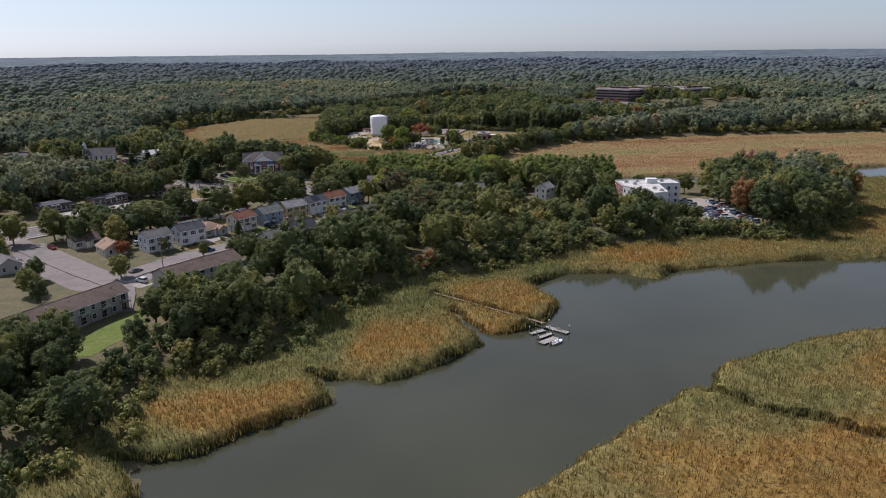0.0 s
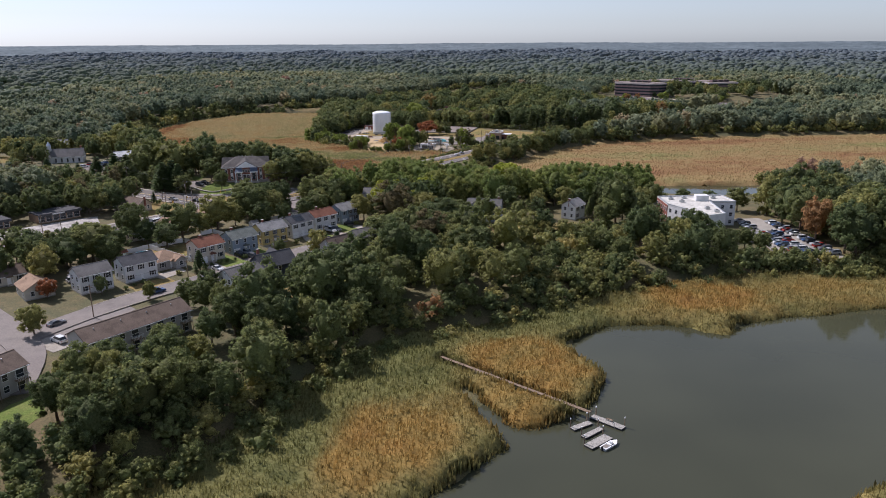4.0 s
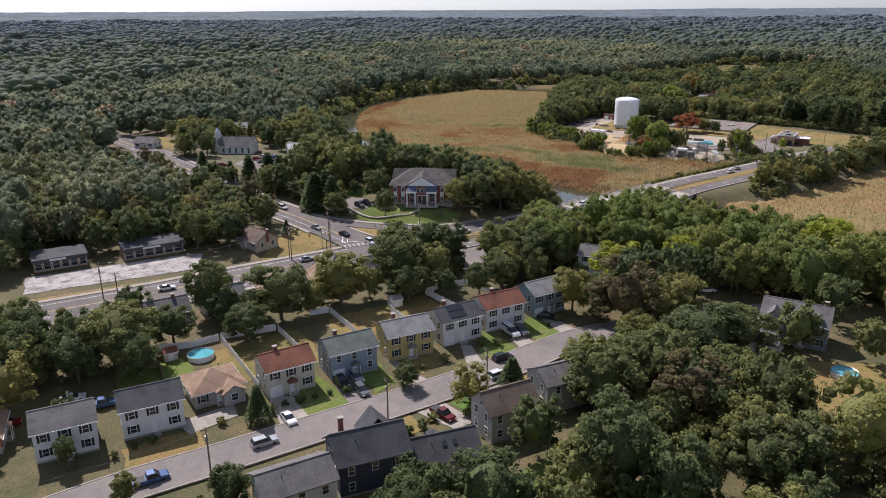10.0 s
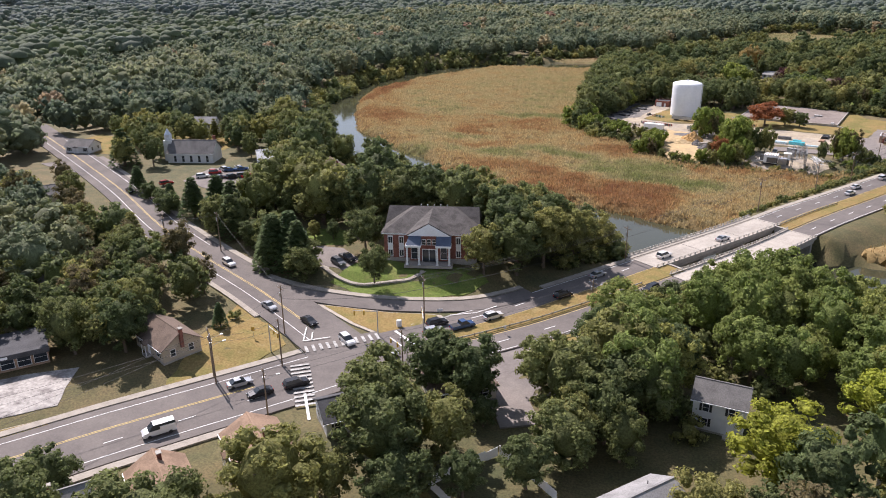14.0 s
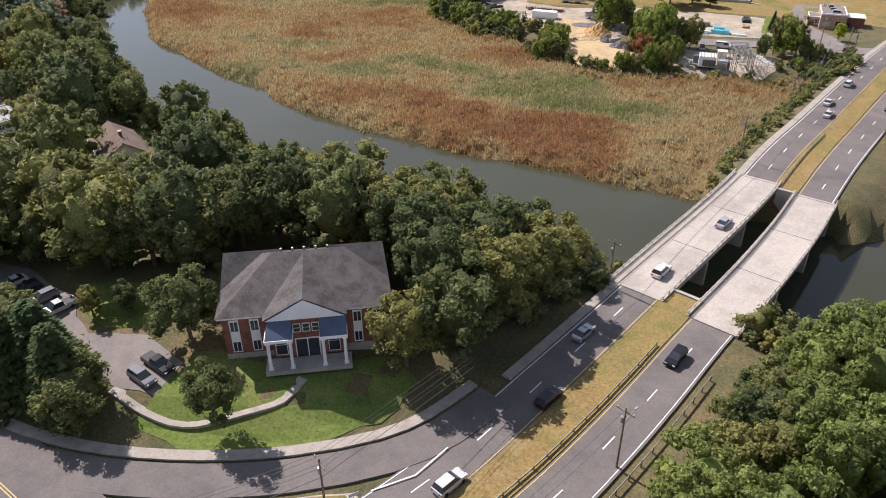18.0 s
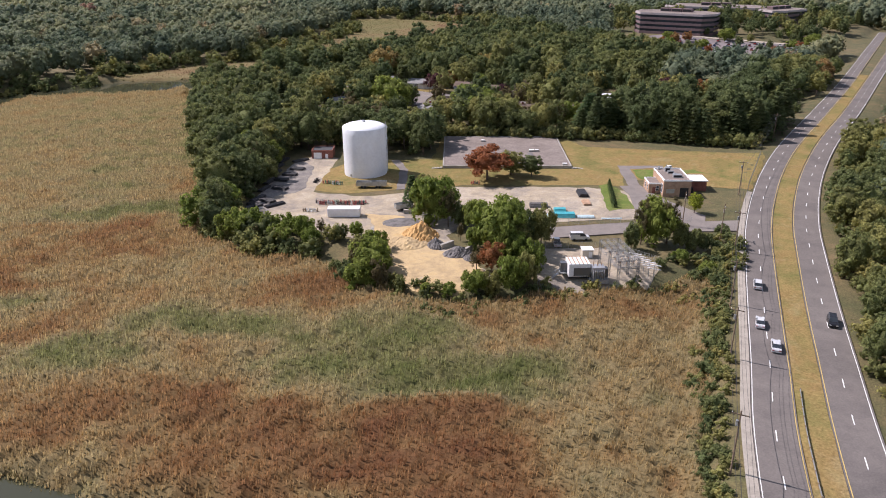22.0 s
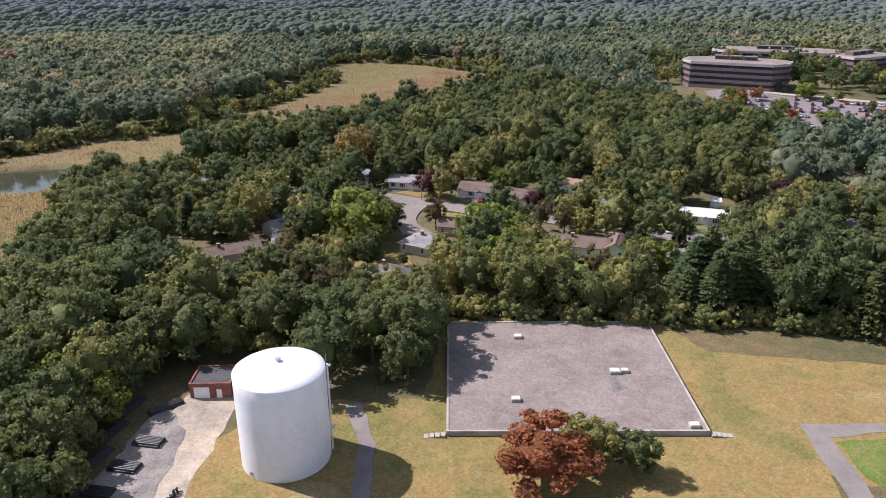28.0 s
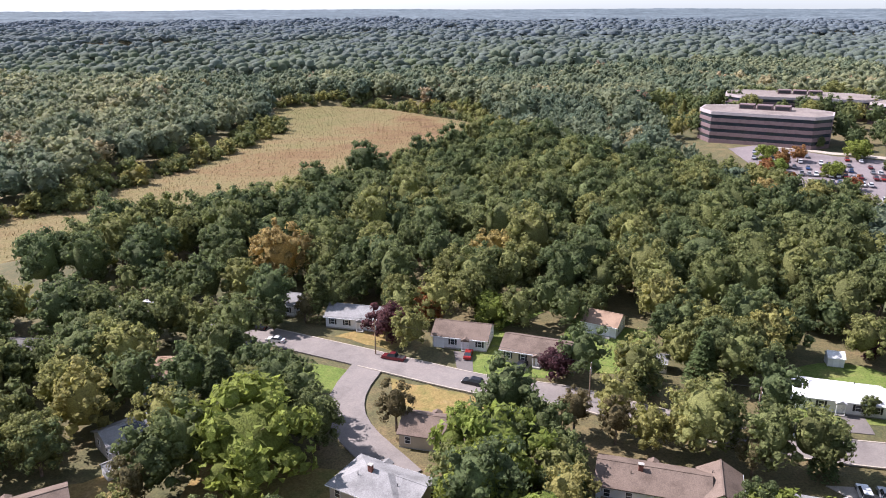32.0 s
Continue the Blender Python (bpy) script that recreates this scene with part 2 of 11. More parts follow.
def patchy(name, tones, size, fine, grit=0.35, relief=0.5, small=None):
    """Ground made of several tones that run into one another, with smaller patches and grit."""
    m, nt, b = nodes_of(name)
    n1, n2, n3 = noise_node(nt, size, 6, 0.62, "World"), noise_node(nt, small or size * 5, 5, 0.65, "World"), noise_node(nt, fine, 4, 0.7, "World")
    n1.inputs["Distortion"].default_value = 0.8
    k = len(tones) - 1
    stops = [(0.36 + 0.30 * i / k, c) for i, c in enumerate(tones)]
    c = mix(nt, ramp(nt, n1.outputs[0], stops), ramp(nt, n2.outputs[0], stops), 0.42)
    c = value(nt, c, spread(nt, n3.outputs[0], 1 - grit, 1 + grit, 0.3, 0.7))
    nt.links.new(c, b.inputs["Base Color"])
    b.inputs["Roughness"].default_value, b.inputs["Specular IOR Level"].default_value = 0.95, 0.1
    bump(nt, b, n3.outputs[0], relief, 0.08)
    return m


# blue-grey tones in place of green: horizon haze painted on the skyline sheet
M_SKYLINE_HAZE = patchy("haze-coloured skyline woods", [(0.060, 0.080, 0.090), (0.095, 0.120, 0.132), (0.125, 0.155, 0.170), (0.160, 0.190, 0.205)], 0.006, 0.06, 0.45, 0.0, 0.02)
M_LAWN = patchy("lawn", [(0.090, 0.125, 0.032), (0.120, 0.165, 0.038), (0.150, 0.180, 0.050), (0.190, 0.175, 0.068)], 0.09, 2.5)
M_BRIGHTLAWN = patchy("bright watered lawn", [(0.075, 0.135, 0.030), (0.105, 0.180, 0.042), (0.130, 0.205, 0.050)], 0.2, 2.2)
M_DRYLAWN = patchy("dry autumn grass", [(0.128, 0.130, 0.042), (0.188, 0.158, 0.058), (0.255, 0.186, 0.074), (0.225, 0.152, 0.062), (0.290, 0.226, 0.112)], 0.045, 2.2)
M_GRAVEL = patchy("sandy gravel yard", [(0.200, 0.175, 0.150), (0.300, 0.260, 0.215), (0.380, 0.315, 0.225), (0.450, 0.385, 0.295), (0.330, 0.290, 0.245)], 0.05, 2.4, 0.25)
M_SAND = patchy("tracked orange sand", [(0.340, 0.255, 0.150), (0.430, 0.320, 0.185), (0.520, 0.390, 0.215), (0.480, 0.330, 0.150)], 0.12, 3.0, 0.2)
M_ASPHALT_OLD = patchy("old asphalt", [(0.160, 0.142, 0.132), (0.205, 0.183, 0.168), (0.240, 0.212, 0.192), (0.225, 0.195, 0.180)], 0.06, 3.0, 0.14, 0.2)
M_ASPHALT = patchy("asphalt", [(0.120, 0.108, 0.102), (0.150, 0.134, 0.125), (0.172, 0.153, 0.141), (0.190, 0.170, 0.155)], 0.05, 3.0, 0.14, 0.2)
M_ROOFGRAVEL = patchy("flat gravel roof", [(0.165, 0.140, 0.125), (0.215, 0.180, 0.160), (0.250, 0.212, 0.190), (0.275, 0.235, 0.205)], 0.08, 2.2, 0.3)


def make_reeds(name, stops, spread_large=0.5, spread_small=0.5):
    """Reeds whose tone drifts from olive over tan to rust, streaked, with light coming through the plumes."""
    m, nt, b = nodes_of(name)
    geo = nt.nodes.new("ShaderNodeNewGeometry")
    st = nt.nodes.new("ShaderNodeVectorMath")
    st.operation = "MULTIPLY"
    st.inputs[1].default_value = (0.6, 1.0, 1.0)
    nt.links.new(geo.outputs["Position"], st.inputs[0])
    at = nt.nodes.new("ShaderNodeAttribute")
    at.attribute_name = "drift"
    total = at.outputs["Fac"]
    for scale, amount, detail in ((0.035, spread_large, 4.0), (0.16, spread_small, 4.0)):
        n = nt.nodes.new("ShaderNodeTexNoise")
        n.inputs["Scale"].default_value, n.inputs["Detail"].default_value, n.inputs["Roughness"].default_value, n.inputs["Distortion"].default_value = scale, detail, 0.55, 0.7
        nt.links.new(st.outputs[0], n.inputs["Vector"])
        add = nt.nodes.new("ShaderNodeMath")
        add.operation = "ADD"
        nt.links.new(total, add.inputs[0])
        nt.links.new(spread(nt, n.outputs[0], -amount, amount, 0.2, 0.8), add.inputs[1])
        total = add.outputs[0]
    c = ramp(nt, total, stops)
    n3 = noise_node(nt, 1.1, 4, 0.75, "World")
    c = value(nt, c, spread(nt, n3.outputs[0], 0.6, 1.4, 0.3, 0.7))
    c = value(nt, c, spread(nt, geo.outputs["Random Per Island"], 0.68, 1.5))
    nt.links.new(c, b.inputs["Base Color"])
    b.inputs["Roughness"].default_value = 0.9
    b.inputs["Specular IOR Level"].default_value = 0.15
    bump(nt, b, n3.outputs[0], 0.5, 0.25)
    t = nt.nodes.new("ShaderNodeBsdfTranslucent")
    nt.links.new(c, t.inputs[0])
    s = nt.nodes.new("ShaderNodeMixShader")
    s.inputs[0].default_value = 0.42
    nt.links.new(b.outputs[0], s.inputs[1])
    nt.links.new(t.outputs[0], s.inputs[2])
    nt.links.new(s.outputs[0], nt.nodes["Material Output"].inputs[0])
    return m


M_REEDS = make_reeds("reed plumes", [(0.0, (0.165, 0.190, 0.062)), (0.22, (0.258, 0.248, 0.108)), (0.42, (0.385, 0.312, 0.160)), (0.58, (0.390, 0.285, 0.135)), (0.75, (0.320, 0.192, 0.086)), (1.0, (0.250, 0.124, 0.060))], 0.16, 0.18)
M_REEDS_GREEN = make_reeds("green gold reeds", [(0.0, (0.125, 0.134, 0.050)), (0.3, (0.180, 0.166, 0.060)), (0.5, (0.222, 0.178, 0.064)), (0.7, (0.265, 0.172, 0.052)), (1.0, (0.268, 0.140, 0.045))], 0.10, 0.10)
M_SALTHAY = make_reeds("golden salt hay", [(0.0, (0.130, 0.140, 0.055)), (0.3, (0.180, 0.160, 0.070)), (0.55, (0.215, 0.172, 0.084)), (0.8, (0.205, 0.138, 0.070)), (1.0, (0.160, 0.098, 0.056))], 0.25, 0.15)
M_REEDS_EAST = make_reeds("rust and gold marsh", [(0.0, (0.190, 0.190, 0.070)), (0.3, (0.262, 0.208, 0.092)), (0.55, (0.285, 0.200, 0.092)), (0.8, (0.262, 0.158, 0.074)), (1.0, (0.215, 0.118, 0.058))], 0.3, 0.2)

# ---- plan: water, marsh, upland ----
WATER_Z, MARSH_Z = -4.5, -3.9
RIVER_MAIN = [(-62, 108), (-58, 120), (-68, 130), (-56, 131), (-46, 138), (-37, 148), (-26, 157), (-30, 164), (-36, 171), (-24, 169), (-17, 166), (-4, 175), (9.2, 191), (5.4, 200), (1.8, 208), (-2.0, 217), (1.6, 217.5), (8, 208), (11.2, 200), (13.8, 197.7), (18.5, 197.6), (24.7, 203), (29, 207), (32, 212), (35.5, 218), (35.4, 227.7), (32.3, 234.6), (29, 243), (44, 257), (61, 258), (76, 249), (82, 258), (98, 264), (134, 271), (172, 274), (300, 292), (600, 330), (640, 250), (300, 225), (200, 212), (127, 197), (105, 191), (84, 182), (67, 168), (63, 160), (56, 160), (37, 140), (15, 118), (-8, 88), (-40, 40), (-80, -40), (-140, -60), (-110, 30)]
RIVER_EAST = [(-59, 468), (-45, 449), (-15, 440), (15, 432), (42, 426), (63, 424), (97, 430), (150, 421), (203, 437), (244, 449), (272, 446), (420, 425), (600, 330), (640, 420), (420, 500), (308, 503), (264, 490), (223, 473), (143, 467), (110, 469), (60, 474), (20, 481), (-10, 492), (-35, 503)]
RIVER_WEST = [(-35, 504), (-50, 509), (-67, 517), (-93, 525), (-122, 537), (-140, 548), (-156, 558), (-161, 567), (-172, 573), (-202, 599), (-221, 616), (-244, 655), (-264, 701), (-272, 736), (-267, 772), (-262, 808), (-240, 858), (-226, 889), (-177, 890), (-149, 893), (-122, 898), (-118, 925), (-148, 936), (-180, 937), (-213, 932), (-240, 921), (-275, 880), (-297, 820), (-300, 760), (-290, 699), (-280, 660), (-262, 628), (-226, 588), (-182, 527), (-150, 512), (-119, 490), (-86, 475), (-72, 462), (-62, 455)]
STREAM_FAR = [(52, 1312), (95, 1286), (142, 1196), (136, 1160), (131, 1180), (90, 1274), (50, 1303)]
RIVERS = [RIVER_MAIN, RIVER_EAST, RIVER_WEST, STREAM_FAR]
MARSH_BIG = [(-33, 503), (-50, 509), (-67, 517), (-93, 525), (-122, 537), (-140, 548), (-156, 558), (-161, 567), (-172, 573), (-202, 599), (-221, 616), (-244, 655), (-264, 701), (-272, 736), (-267, 772), (-262, 808), (-240, 858), (-226, 889), (-177, 890), (-142, 892), (-134, 834), (-121, 746), (-116, 698), (-109, 666), (-112, 645), (-103, 630), (-82, 619), (-73, 609), (-67, 600), (-62, 592), (-56, 588), (-46, 586), (-31, 587), (-5, 581), (12, 587), (21.5, 591), (5.5, 567.5), (-18.5, 530.5)]
MARSH_SOUTH = [(-95, 96), (-62, 108), (-58, 120), (-68, 130), (-56, 131), (-46, 138), (-37, 148), (-26, 157), (-30, 164), (-36, 171), (-24, 169), (-17, 166), (-4, 175), (9.2, 191), (5.4, 200), (1.8, 208), (-2.0, 217), (1.6, 217.5), (8, 208), (11.2, 200), (13.8, 197.7), (18.5, 197.6), (24.7, 203), (29, 207), (32, 212), (35.5, 218), (35.4, 227.7), (32.3, 234.6), (29, 243), (44, 257), (61, 258), (76, 249), (82, 258), (98, 264), (134, 271), (172, 274), (300, 292), (420, 320), (420, 420), (272, 445), (242, 446), (206, 380), (196, 340), (170, 318), (144, 297), (114, 298), (80, 292), (52, 279), (24, 264), (7, 252), (-12, 244), (-30, 230), (-40, 209), (-48, 187), (-66, 169), (-74, 157), (-74, 136), (-86, 122), (-110, 110)]
ISLAND = [(-8, 88), (15, 118), (37, 140), (56, 160), (63, 160), (67, 168), (84, 182), (105, 191), (127, 197), (200, 212), (300, 225), (330, 90), (120, 30), (20, 40)]
MARSH_EAST = [(18, 512), (-4, 496), (20, 481), (60, 474), (110, 469), (143, 467), (223, 473), (264, 490), (308, 503), (420, 502), (480, 690), (405, 690), (300, 678), (196, 668), (121, 640), (78, 600), (56, 572), (40, 545)]
GOLD = [(-200, 965), (-143, 998), (-109, 1007), (-95, 1050), (-64, 1095), (-33, 1160), (-10, 1204), (-8, 1318), (48, 1308), (88, 1276), (131, 1190), (118, 1110), (92, 1060), (32, 1012), (0, 990), (-28, 970), (-50, 950), (-80, 950), (-112, 934), (-150, 938), (-190, 940)]
FARFIELD = [(-345, 1880), (-300, 2180), (-130, 2170), (-160, 1860)]
# upland levels
RISES = [
    ([(-200, 190), (-60, 190), (-45, 240), (0, 262), (40, 290), (110, 312), (140, 320), (140, 400), (60, 410), (0, 420), (-40, 440), (-60, 452), (-110, 420), (-200, 450), (-330, 480), (-400, 300)], 4.0),
    ([(-134, 418), (-95, 424), (-86, 440), (-96, 462), (-130, 470), (-160, 440)], 7.2),
    ([(-330, 400), (-150, 430), (-130, 470), (-170, 530), (-240, 570), (-330, 600)], 5.5),
    ([(70, 300), (150, 290), (190, 340), (190, 400), (80, 400)], 2.0),
    ([(150, 860), (420, 860), (460, 1150), (170, 1150)], 3.5),
    ([(204, 992), (262, 966), (420, 960), (450, 1150), (180, 1150), (190, 1040)], 7.0),
    ([(270, 1040), (330, 985), (420, 980), (450, 1150), (250, 1150)], 10.0),
]
XS0, XS1, YS0, YS1, CELL = -520.0, 640.0, -140.0, 1480.0, 4.0
NX, NY = int((XS1 - XS0) / CELL) + 1, int((YS1 - YS0) / CELL) + 1
GX, GY = np.meshgrid(np.linspace(XS0, XS1, NX), np.linspace(YS0, YS1, NY))


def inside(poly, x, y):
    """Which of the points lie in the polygon."""
    r = np.zeros(x.shape, bool)
    for (x0, y0), (x1, y1) in zip(poly, poly[1:] + poly[:1]):
        if y0 != y1:
            r ^= ((y0 > y) != (y1 > y)) & (x < (x1 - x0) * (y - y0) / (y1 - y0) + x0)
    return r


def blur(a, cells):
    k = np.exp(-0.5 * (np.arange(-3 * cells, 3 * cells + 1) / cells) ** 2)
    k /= k.sum()
    p = len(k) // 2
    for ax in (0, 1):
        w = [(0, 0), (0, 0)]
        w[ax] = (p, p)
        b = np.pad(a, w, mode="edge")
        a = sum(k[i] * (b[i:i + a.shape[0]] if ax == 0 else b[:, i:i + a.shape[1]]) for i in range(len(k)))
    return a


def hashed(ix, iy, seed):
    h = np.sin(ix * 127.1 + iy * 311.7 + seed * 74.7) * 43758.5453
    return h - np.floor(h)


def vnoise(x, y, size, seed=0):
    """Smooth noise from 0 to 1, of that grain in metres."""
    x, y = x / size, y / size
    ix, iy = np.floor(x), np.floor(y)
    fx, fy = x - ix, y - iy
    fx, fy = fx * fx * (3 - 2 * fx), fy * fy * (3 - 2 * fy)
    a, b, c, d = hashed(ix, iy, seed), hashed(ix + 1, iy, seed), hashed(ix, iy + 1, seed), hashed(ix + 1, iy + 1, seed)
    return (a * (1 - fx) + b * fx) * (1 - fy) + (c * (1 - fx) + d * fx) * fy


def smooth_line(points, step=4.0):
    """A Catmull-Rom curve through points of any dimension."""
    p = [np.array(q, float) for q in points]
    p = [2 * p[0] - p[1]] + p + [2 * p[-1] - p[-2]]
    out = []
    for a, b, c, d in zip(p, p[1:], p[2:], p[3:]):
        n = max(2, int(np.linalg.norm((c - b)[:2]) / step))
        for k in range(n):
            u = k / n
            out.append(0.5 * (2 * b + (c - a) * u + (2 * a - 5 * b + 4 * c - d) * u * u + (3 * b - a - 3 * c + d) * u ** 3))
    return np.array(out + [p[-2]])


# roads: plan points with height, and width
ROADS = {
    "west_road": ([(-355, 532, 6), (-276, 486, 5.5), (-231, 459, 5), (-204, 441, 4.6), (-188, 431, 4.4), (-165, 418.5, 3.95), (-142, 407, 3.55), (-126, 398, 3.25), (-112, 389.5, 3.1), (-106, 385.5, 3.1)], 13.0),
    "main_road": ([(-215, 255, 4.2), (-180, 288, 4), (-147, 326, 3.6), (-130, 349, 3.4), (-113, 371, 3.2), (-101, 387, 3.1), (-90, 399, 3.0)], 17.0),
    "carriageway_north": ([(-106, 391, 3.1), (-97, 400, 3.0), (-84, 415, 2.8), (-71, 434, 2.6), (-54, 459.5, 2.4), (-45.4, 472.2, 2.4), (-37, 484.6, 2.4), (-27, 500, 2.4), (-20.5, 511.5, 2.3), (-12.6, 524.8, 2.0), (-2.2, 540.8, 1.7), (11.2, 562, 1.4), (29.6, 590.7, 1.1), (42, 609.2, 1.0), (58.8, 631.4, 1.0), (81.6, 658.6, 1.0), (110.6, 688.9, 1.3), (161.9, 737, 2.0), (226, 798, 3.0), (316, 887, 4), (420, 990, 5)], 7.2),
    "carriageway_south": ([(-99, 384, 3.1), (-86, 394, 3.0), (-73, 408.5, 2.8), (-64.7, 419.5, 2.7), (-56.8, 431, 2.6), (-47.8, 444.8, 2.5), (-36, 462, 2.4), (-28.8, 473, 2.4), (-22, 484, 2.4), (-15.5, 495.5, 2.4), (-8, 508.5, 2.3), (0.2, 522, 2.0), (10.4, 538, 1.7), (23.8, 559.1, 1.4), (42.6, 587.7, 1.1), (55.2, 606.2, 1.0), (72.2, 628.3, 1.0), (95.6, 655.4, 1.0), (128.9, 689.4, 1.4), (176.4, 733.5, 2.1), (240, 794.8, 3.0), (330, 882, 4), (434, 984, 5)], 7.4),
    "slip_road": ([(-153, 413.5, 3.75), (-141, 409.5, 3.52), (-128, 407.8, 3.32), (-115, 408.4, 3.15), (-103, 410.8, 3.05), (-92, 415.2, 2.9), (-85, 420.5, 2.85), (-79, 428, 2.75)], 5.4),
    "side_street": ([(-110, 226, 4), (-102, 244, 3.9), (-92.5, 259.5, 3.9), (-80.5, 274.5, 3.8), (-65.7, 293.1, 3.8), (-58.5, 302.2, 3.8), (-45.4, 319.8, 3.8), (-32, 340.2, 3.7), (-10, 359, 3.6), (10, 371.5, 3.5)], 8.8),
    "cross_street": ([(-187, 300, 4), (-160, 271, 4), (-125, 240, 4), (-104, 222, 4), (-95, 200, 3)], 8.0),
    "stub_street": ([(-84, 396, 3.0), (-77, 388, 3.1), (-71, 380, 3.2), (-67, 373, 3.4)], 7.0),
    "yard_road": ([(44, 610, 0.9), (30, 613, 0.5), (10, 618, 0.1), (-18, 620, 0)], 8.0),
    "north_street": ([(-95, 888, 0.6), (-65, 874, 0.5), (-39, 856, 0.4), (-20, 840, 0.4), (-4, 826, 0.4), (11, 813, 0.4), (27, 803, 0.4), (38, 792, 0.5), (52, 780, 0.6), (66, 771, 0.8), (85, 761, 1), (130, 735, 1.8)], 8.0),
    "north_close": ([(-10, 829, 0.4), (-17, 816, 0.4), (-18, 803, 0.5), (-12, 785, 0.6)], 7.5),
}

LINES = {k: smooth_line(p) for k, (p, w) in ROADS.items()}


def level_field():
    up = 1.2 + 2.5 * (vnoise(GX, GY, 180, 3) - 0.5)
    for poly, z in RISES:
        up = np.where(inside(poly, GX, GY), z, up)
    north = inside([(-150, 560), (400, 560), (400, 780), (150, 1000), (-150, 960)], GX, GY)
    up = np.where(north, 0.2, up)
    up = blur(up, 3)
    far = np.hypot(GX + 40, GY - 700)
    up = up + np.clip((far - 520) / 600, 0, 1) * 3 * vnoise(GX, GY, 230, 8)
    marsh = np.zeros(GX.shape, bool)
    for poly in (MARSH_BIG, MARSH_SOUTH, ISLAND, MARSH_EAST, GOLD):
        marsh |= inside(poly, GX, GY)
    water = np.zeros(GX.shape, bool)
    for poly in RIVERS:
        water |= inside(poly, GX, GY)
    low = blur((marsh | water).astype(float), 1.6)
    low = np.clip((low - 0.15) / 0.6, 0, 1)
    z = up * (1 - low) + MARSH_Z * low
    w = blur(water.astype(float), 0.8)
    z = z - 3.0 * np.clip((w - 0.35) / 0.4, 0, 1)
    # roads sit on level ground, but on the bridge the river stays open beneath
    hold, near = np.zeros(GX.shape), np.full(GX.shape, 1e9)
    for name, (p, width) in ROADS.items():
        for x, y, zr in LINES[name]:
            d = np.hypot(GX - x, GY - y) - width / 2
            hit = d < near
            near, hold = np.where(hit, d, near), np.where(hit, zr - 0.25, hold)
    k = np.clip(1 - (near - 3.5) / 7, 0, 1)
    k = k * k * (3 - 2 * k)
    under = inside([(-66, 452), (-50, 440), (6, 486), (-20, 512), (-33, 512)], GX, GY)
    k = np.where(under & water, 0, k)
    span = inside([(-68, 476), (-33.6, 450.6), (-10, 487.1), (-35, 504), (-45, 507)], GX, GY)
    k = np.where(span, 0, k)
    z = np.where(span, np.minimum(z, WATER_Z - 2), z)
    return z * (1 - k) + hold * k, water, marsh, near


GZ, WATER_MASK, MARSH_MASK, ROAD_NEAR = level_field()


def gz(x, y):
    """The ground's height."""
    u, v = np.clip((np.asarray(x, float) - XS0) / CELL, 0, NX - 1.001), np.clip((np.asarray(y, float) - YS0) / CELL, 0, NY - 1.001)
    i, j = u.astype(int), v.astype(int)
    fu, fv = u - i, v - j
    z = (GZ[j, i] * (1 - fu) + GZ[j, i + 1] * fu) * (1 - fv) + (GZ[j + 1, i] * (1 - fu) + GZ[j + 1, i + 1] * fu) * fv
    return z if z.ndim else float(z)


def mask_at(mask, x, y):
    i, j = np.clip(((x - XS0) / CELL).round().astype(int), 0, NX - 1), np.clip(((y - YS0) / CELL).round().astype(int), 0, NY - 1)
    return mask[j, i]


def mesh_from(name, verts, faces, material, smooth=False):
    """A mesh from arrays of places and of equal-sided faces."""
    verts, faces = np.asarray(verts, np.float32), np.asarray(faces, np.int32)
    me = bpy.data.meshes.new(name)
    n, k = faces.shape
    me.vertices.add(len(verts)), me.loops.add(n * k), me.polygons.add(n)
    me.vertices.foreach_set("co", verts.ravel())
    me.loops.foreach_set("vertex_index", faces.ravel())
    me.polygons.foreach_set("loop_start", np.arange(0, n * k, k, dtype=np.int32))
    me.polygons.foreach_set("use_smooth", np.full(n, bool(smooth)))
    me.update(calc_edges=True)
    me.materials.append(material)
    return me


def grid_faces(nx, ny, keep=None):
    i, j = np.meshgrid(np.arange(nx - 1), np.arange(ny - 1))
    a = (j * nx + i).ravel()
    f = np.stack([a, a + 1, a + nx + 1, a + nx], 1)
    return f if keep is None else f[keep.ravel()]


def out_rise(x, y):
    """Raises far land slowly so its skyline fits the camera's horizon."""
    r = np.hypot(x + 40, y - 340)
    u = np.clip((r - 1300) / 3200, 0, 1)
    return 46 * u ** 1.35


def build_ground():
    g = 1.28 ** np.arange(1, 20) * 14
    g = g[g < 4000]
    xs = np.concatenate([XS0 - g[::-1], np.linspace(XS0, XS1, NX), XS1 + g])
    ys = np.concatenate([YS0 - g[::-1], np.linspace(YS0, YS1, NY), YS1 + g])
    x, y = np.meshgrid(xs, ys)
    z = gz(x, y) + out_rise(x, y)
    me = mesh_from("ground", np.stack([x, y, z], -1).reshape(-1, 3), grid_faces(len(xs), len(ys)), M_GROUND, True)
    tagged(new("ground", me), "uneven woodland and grass ground with autumn leaf litter", "ground", kind="structure")
    xs, ys = np.linspace(XS0 + 8, XS1 - 8, 30), np.linspace(YS0 + 8, YS1 - 8, 40)
    x, y = np.meshgrid(xs, ys)
    me = mesh_from("water", np.stack([x, y, np.full(x.shape, WATER_Z)], -1).reshape(-1, 3), grid_faces(30, 40), M_WATER)
    tagged(new("water", me), "calm murky olive-grey tidal river water", "water", kind="structure")


build_ground()

# ---- building blocks ----
from mathutils.geometry import tessellate_polygon

